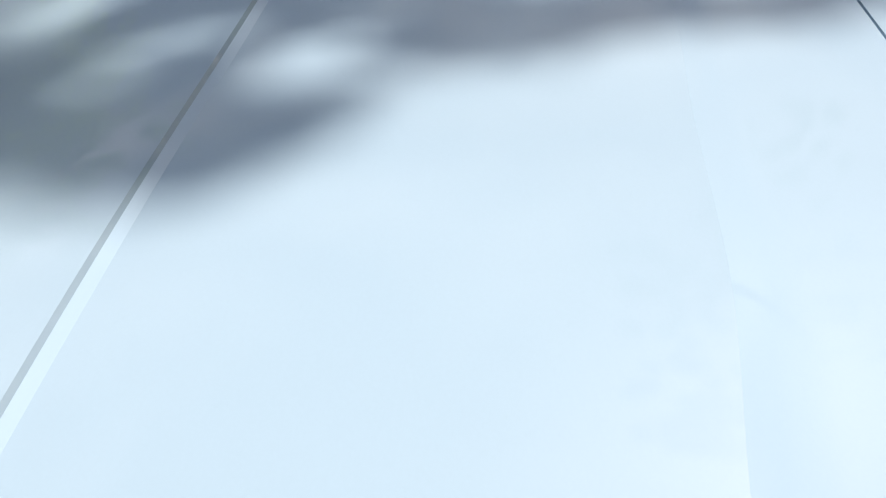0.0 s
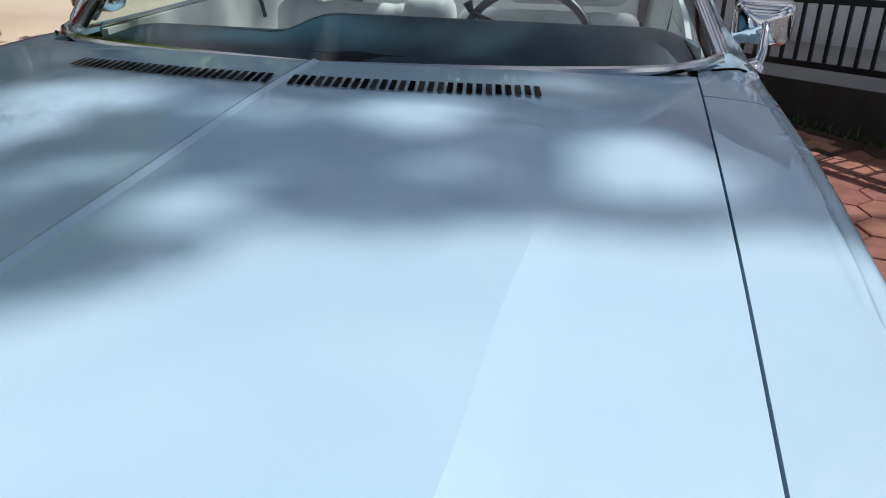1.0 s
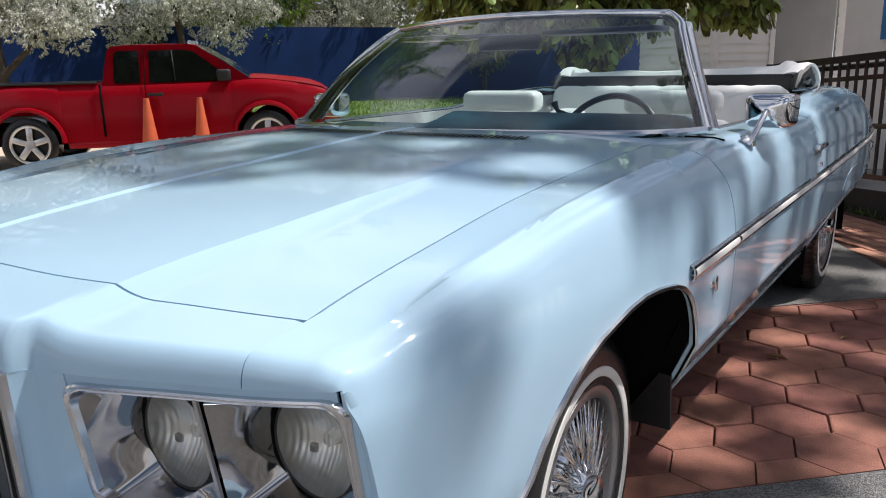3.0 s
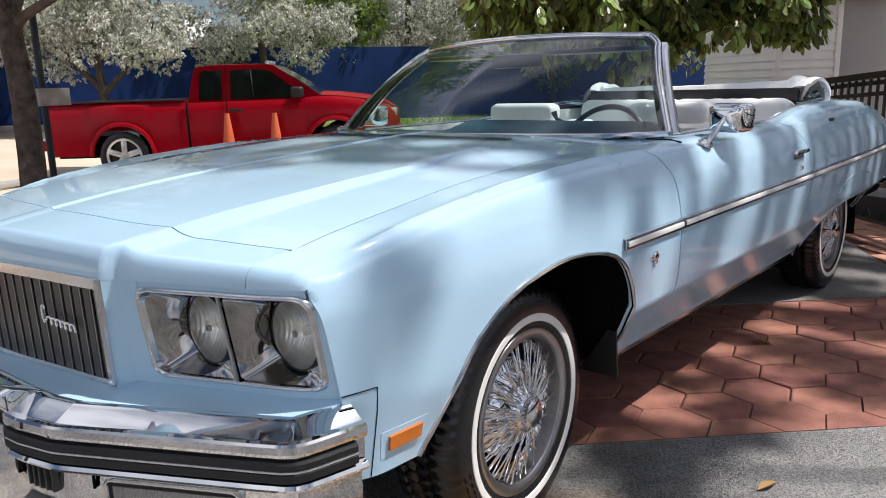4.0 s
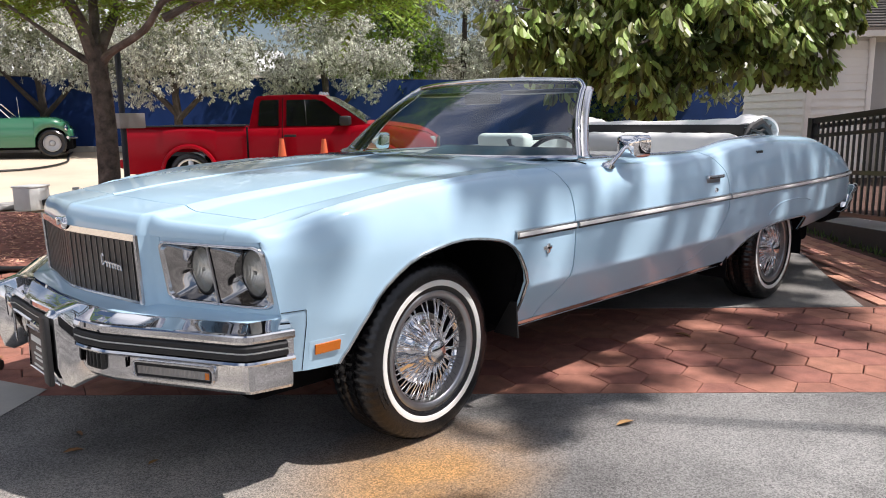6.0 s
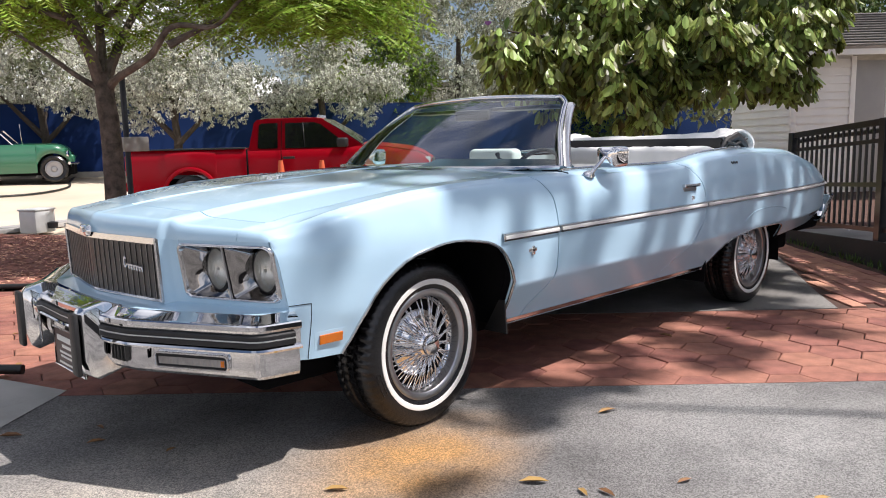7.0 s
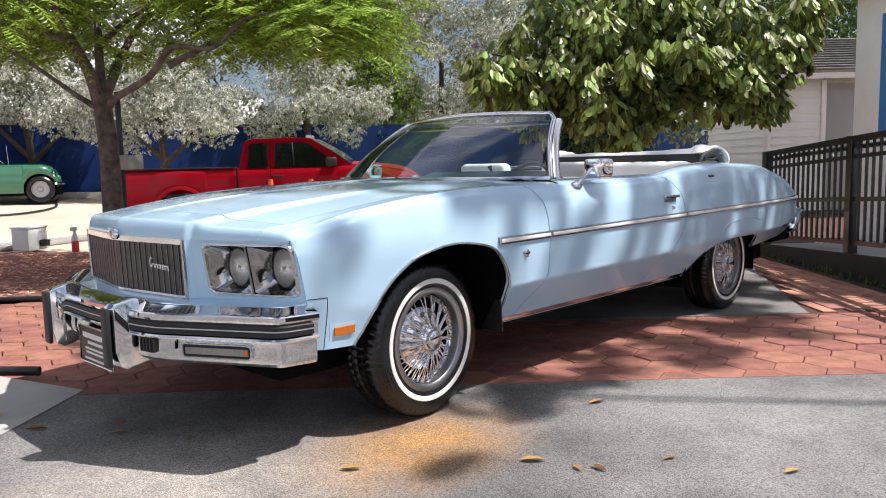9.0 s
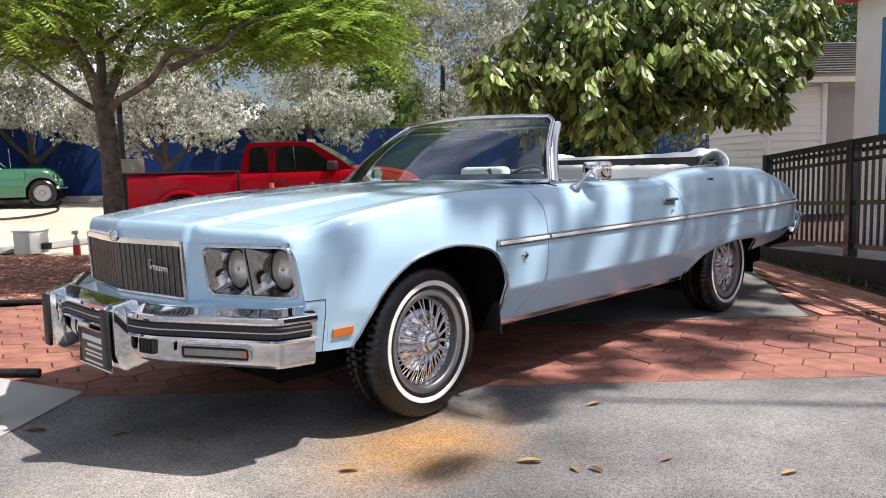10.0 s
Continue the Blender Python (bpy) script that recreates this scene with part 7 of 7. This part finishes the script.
hp = smooth_line([uv(-5, 2.70, 0.03), uv(-3.4, 2.62, 0.03), uv(-2.3, 2.66, 0.032), uv(-1.6, 2.80, 0.035), uv(-0.8, 3.1, 0.03)], 8)
part("tubing", tube(hp, 0.022, 10), HOSE, hose)
hose2 = thing("garden_hose", (0, 0, 0), label="thin black hose trailing over the sunlit lot", category="hose")
hp = smooth_line([(0.2, 11.5, rise(11.5) + 0.0), (1.2, 13.0, rise(13.0)), (2.6, 13.2, rise(13.2)), (3.6, 14.2, rise(14.2)), (4.2, 15.8, rise(15.8)), (4.8, 17.2, rise(17.2))], 8)
part("tubing", tube([(x, y, z + 0.0) for x, y, z in hp], 0.022, 8), HOSE, hose2)
pipe = thing("black_pipe", uv(-1.9, 0.02, 0.0), radians(-45), "short black pipe lying at the kerb", "pipe")
part("tubing", tube([(-0.75, 0.0, 0.105), (0.45, 0.06, 0.06)], 0.026, 10), HOSE, pipe)
part("tubing", tube([(-0.75, 0.08, 0.09), (0.35, 0.12, 0.04)], 0.02, 10), HOSE, pipe)
bucket = thing("plastic_bucket", (1.15, 7.95, rise(7.95) + 0.0), 0.5, "grey-white plastic box standing at the bed's edge", "bucket")
part("body", box(-0.17, -0.14, 0, 0.17, 0.14, 0.30, 0.02), BUCKET, bucket)
part("lid", box(-0.18, -0.15, 0.295, 0.18, 0.15, 0.32, 0.01), BUCKET, bucket)
part("lamp", lathe([(0.0, 0), (0.06, 0.0), (0.07, 0.08), (0.0, 0.09)], 14), BLACK, bucket, m=Matrix.Translation((0.08, -0.17, 0.05)))
for k, (x, y, rz, L) in enumerate(((0.6, 8.2, 0.3, 3.2), (1.9, 8.6, 0.26, 2.6))):
    pk = thing("grey_plank", (x, y, rise(y)), rz, "weathered grey board lying at the bed's edge", "plank", "boards at the bed")
    part("board", box(-L / 2, -0.12, -0.01, L / 2, 0.12, 0.05, 0.008), CONCRETE, pk)
post = thing("meter_post", (1.66, 6.05, 0), label="dark post with a small grey meter box", category="post")
part("pole", tube([(0, 0, -0.05), (0, 0, 2.05)], 0.034, 10), FENCEPOST, post)
part("box", box(-0.10, -0.16, 1.12, 0.20, 0.02, 1.29, 0.01), CONCRETE, post)
shrub = thing("small_shrub", (6.9, 13.9, rise(13.9)), label="small pale green shrub at the fence foot", category="shrub")
foliage("leaves", shrub, OVAL, sprays([((0, 0, 0.35), (0.35, 0.35, 0.3))], 60, 6, 0.12, 0.05, np.random.default_rng(3), 0.1), LEAF_FERN)
far = thing("far_house", (12.2, 30.8, 0.9), radians(-45), "white house with a ribbed metal roof beyond the fence", "house")
part("wall", box(-6, -2, 0, 6, 2, 2.2), WHITEWASH, far, smooth=False)
part("roof", grid([[(x, -2.4, 2.1), (x, 0, 3.2), (x, 2.4, 2.1)] for x in (-6.4, 0, 6.4)], 0.08), METALROOF, far, smooth=False)
rb_ = bmesh.new()
for k in range(40):
    x = -6.3 + 0.32 * k
    tube([(x, -2.4, 2.15), (x, 0, 3.25)], 0.03, 4, rb_)
part("roof_ribs", rb_, METALROOF, far)
far2 = thing("far_house", (19.5, 25.5, 0.9), radians(-45), "pale house wall seen between the trees", "house")
part("wall", box(-7, -2, 0, 7, 2, 2.6), WHITEWASH, far2, smooth=False)
part("roof", box(-7.3, -2.3, 2.55, 7.3, 2.3, 2.75), CONCRETE, far2, smooth=False)
part("tarp", box(2.0, -2.35, 1.4, 3.6, -2.1, 2.3, 0.05), BLUETRIM, far2)

# fallen leaves
rng = np.random.default_rng(12)
base = None
for k, (x, y) in enumerate([(0.23, -1.92), (-0.07, -1.72), (-0.02, -1.78), (0.95, -2.55), (-0.12, -1.55), (-0.85, -0.35), (-0.95, 0.1), (-1.02, -0.05), (0.4, -2.3), (-0.4, -2.0), (0.62, -1.35), (-1.25, 0.28), (2.3, -1.1), (-0.62, -1.1), (-1.3, 0.6), (-0.9, 1.4), (-0.5, 1.9), (-0.3, 2.4), (-0.7, 2.2), (0.0, 2.9), (-0.9, 2.6), (3.2, -2.2), (1.9, -0.9)]):
    if base is None:
        bm = bmesh.new()
        vs = [bm.verts.new(p) for p in ((-0.04, 0, 0.002), (-0.012, 0.012, 0.012), (0.02, 0.013, 0.010), (0.045, 0, 0.004), (0.02, -0.013, 0.013), (-0.012, -0.012, 0.011))]
        bm.faces.new((vs[0], vs[1], vs[2], vs[3]))
        bm.faces.new((vs[0], vs[3], vs[4], vs[5]))
        ob = base = part("fallen_leaf", bm, DRYLEAF, None)
        tagged(ob, "curled dry brown leaf on the ground", "leaf", "fallen leaves")
    else:
        ob = copy_thing(base, Matrix.Identity(4))
    s = 0.6 + 0.7 * rng.random()
    ob.matrix_basis = Matrix.Translation((x, y, 0.003)) @ Matrix.Rotation(6.28 * rng.random(), 4, "Z") @ Matrix.Scale(s, 4)

# wood chips on the bed, weeds at the ramp
lv = []
for _ in range(7000):
    p = uv(-6.5 + 6.2 * rng.random(), 2.68 + 3.4 * rng.random())
    d = unit(rng)
    d[2] *= 0.25
    sd = np.cross(d, (0, 0, 1.0)) + 0.3 * unit(rng)
    lv.append((np.array((p[0], p[1], rise(p[1]) + 0.025 + 0.03 * noise.noise(Vector(p) * 1.3))), d * 0.07, sd / np.linalg.norm(sd) * 0.022))
chips = foliage("wood_chips", None, KITE, lv, CHIPS)
tagged(chips, "scattered red and brown wood chips", "wood chips", kind="stuff")
lv = []
for _ in range(420):
    p = uv(4.28 + 0.12 * rng.random(), -1.0 + 5.6 * rng.random() ** 0.8)
    d = unit(rng) * 0.5 + np.array((0, 0, 0.8))
    lv.append((np.array((p[0], p[1], 0.0)), d * 0.09 * rng.random(), cross_of(d / np.linalg.norm(d), rng) * 0.014))
wd = foliage("weeds", None, KITE, lv, LEAF_DARK)
tagged(wd, "low weeds along the ramp's foot", "weeds", kind="stuff")
lv = []
for _ in range(9000):
    x = 7 + 16 * rng.random()
    y = 7.6 + 5 * rng.random()
    d = unit(rng) * 0.4 + np.array((0, 0, 0.8))
    lv.append((np.array((x, y, rise(y) + 0.01)), d * 0.10, cross_of(d / np.linalg.norm(d), rng) * 0.02))
gr = foliage("grass_blades", None, KITE, lv, GRASS)
tagged(gr, "short sunlit grass before the fence", "grass", kind="stuff")
rag = thing("white_rag", (6.05, -0.62, 0.20), label="crumpled white paper on the ramp edge", category="litter")
part("paper", grid([[(0.05 * i - 0.1, 0.04 * j - 0.06, 0.05 * abs(noise.noise(Vector((i * 1.7, j * 1.3, 0)))) + 0.005) for i in range(5)] for j in range(4)], 0.003), SIGNWHITE, rag, m=m45)

# ---- pavers, the nearest as pieces of their own ----


def lay(spots, outline, mat, mat_far, parent, name, thick, bevel, near, most=300):
    """One paver mesh at many spots (x, y, turn): the nearest to a point are parts, the rest one joined part."""
    spots = sorted(spots, key=lambda q: (q[0] - near[0]) ** 2 + (q[1] - near[1]) ** 2)
    bm = prism(outline, -thick, 0.0, bevel)
    one = part(name, bm, mat, parent, smooth=False)
    rg = random.Random(4)
    for i, (x, y, a) in enumerate(spots[:most]):
        ob = one if i == 0 else new(name, one.data)
        ob.parent = parent
        ob.matrix_basis = Matrix.Translation((x, y, rg.uniform(-0.003, 0.003))) @ Euler((rg.uniform(-0.006, 0.006), rg.uniform(-0.006, 0.006), a + rg.uniform(-0.012, 0.012))).to_matrix().to_4x4()
    if len(spots) > most:
        vs0 = [v.co.copy() for v in one.data.vertices]
        fs0 = [list(p.vertices) for p in one.data.polygons]
        V, F = [], []
        for x, y, a in spots[most:]:
            m = Matrix.Translation((x, y, rg.uniform(-0.003, 0.003))) @ Matrix.Rotation(a + rg.uniform(-0.012, 0.012), 4, "Z")
            b = len(V)
            V += [tuple(m @ v) for v in vs0]
            F += [[b + i for i in f] for f in fs0]
        rest = raw(name + "_field", V, F, mat_far, parent, smooth=False)
        rest["kind"] = "stuff"


FL = 0.247
CP = FL / math.sqrt(3) * 1.5
RR = FL / math.sqrt(3) - 0.003
hexo = [(RR * math.cos(k * math.pi / 3), RR * math.sin(k * math.pi / 3)) for k in range(6)]


def clip(poly, n, d):
    """The part of a polygon where n.p > d."""
    out = []
    for p, q in zip(poly, poly[1:] + poly[:1]):
        a, b = p[0] * n[0] + p[1] * n[1] - d, q[0] * n[0] + q[1] * n[1] - d
        if a >= 0:
            out.append(p)
        if a * b < 0:
            t = a / (a - b)
            out.append((p[0] + (q[0] - p[0]) * t, p[1] + (q[1] - p[1]) * t))
    return out


spots, cut_v, cut_f = [], [], []
for i in range(-42, 42):
    for j in range(-3, 12):
        a, b = i * CP, -0.045 + (j + 0.5 * (i % 2)) * FL
        if a > 4.25 or a < -6.5 or b > 2.6:
            continue
        top_b = 1.33 if a > 0.55 else 2.64  # the concrete and the bricks lie beyond
        ab = [(a + x, b + y) for x, y in hexo]
        if min(q[1] for q in ab) >= -0.165 and max(q[1] for q in ab) <= top_b:
            x, y, _ = uv(a, b)
            spots.append((x, y, radians(-45)))
            continue
        ab = clip(clip(ab, (0, 1), -0.165), (0, -1), -top_b)
        if len(ab) > 2:
            k = len(cut_v)
            n = len(ab)
            cut_v += [uv(p, q, 0.0) for p, q in ab] + [uv(p, q, -0.05) for p, q in ab]
            cut_f.append([k + m for m in range(n)])
            cut_f += [[k + m, k + (m + 1) % n, k + n + (m + 1) % n, k + n + m] for m in range(n)]
lay(spots, hexo, PAVER, PAVERS, pave_bed, "hex_paver", 0.05, 0.008, (0.6, -0.6))
cutp = raw("cut_paver_edge", cut_v, cut_f, PAVERS, pave_bed, smooth=False)
cutp["kind"] = "stuff"
bw, bl = 0.098, 0.198
rect = [(-bl / 2, -bw / 2), (bl / 2, -bw / 2), (bl / 2, bw / 2), (-bl / 2, bw / 2)]
spots = []
for i in range(-6, 30):
    for j in range(-5, 40):
        b, a = 2.42 + 0.203 * (i + 0.5 * (j % 2)), 0.7 + 0.103 * j
        if 1.44 < b < 7.2 and 0.6 < a < 4.28 and (b > 4.1 or a > 3.36 + 0.245 * (b - 1.335)):
            x, y, _ = uv(a, b)
            spots.append((x, y, radians(45)))
lay(spots, rect, BRICK, BRICKS, pave_bed, "brick_paver", 0.05, 0.005, (4.6, -1.0))
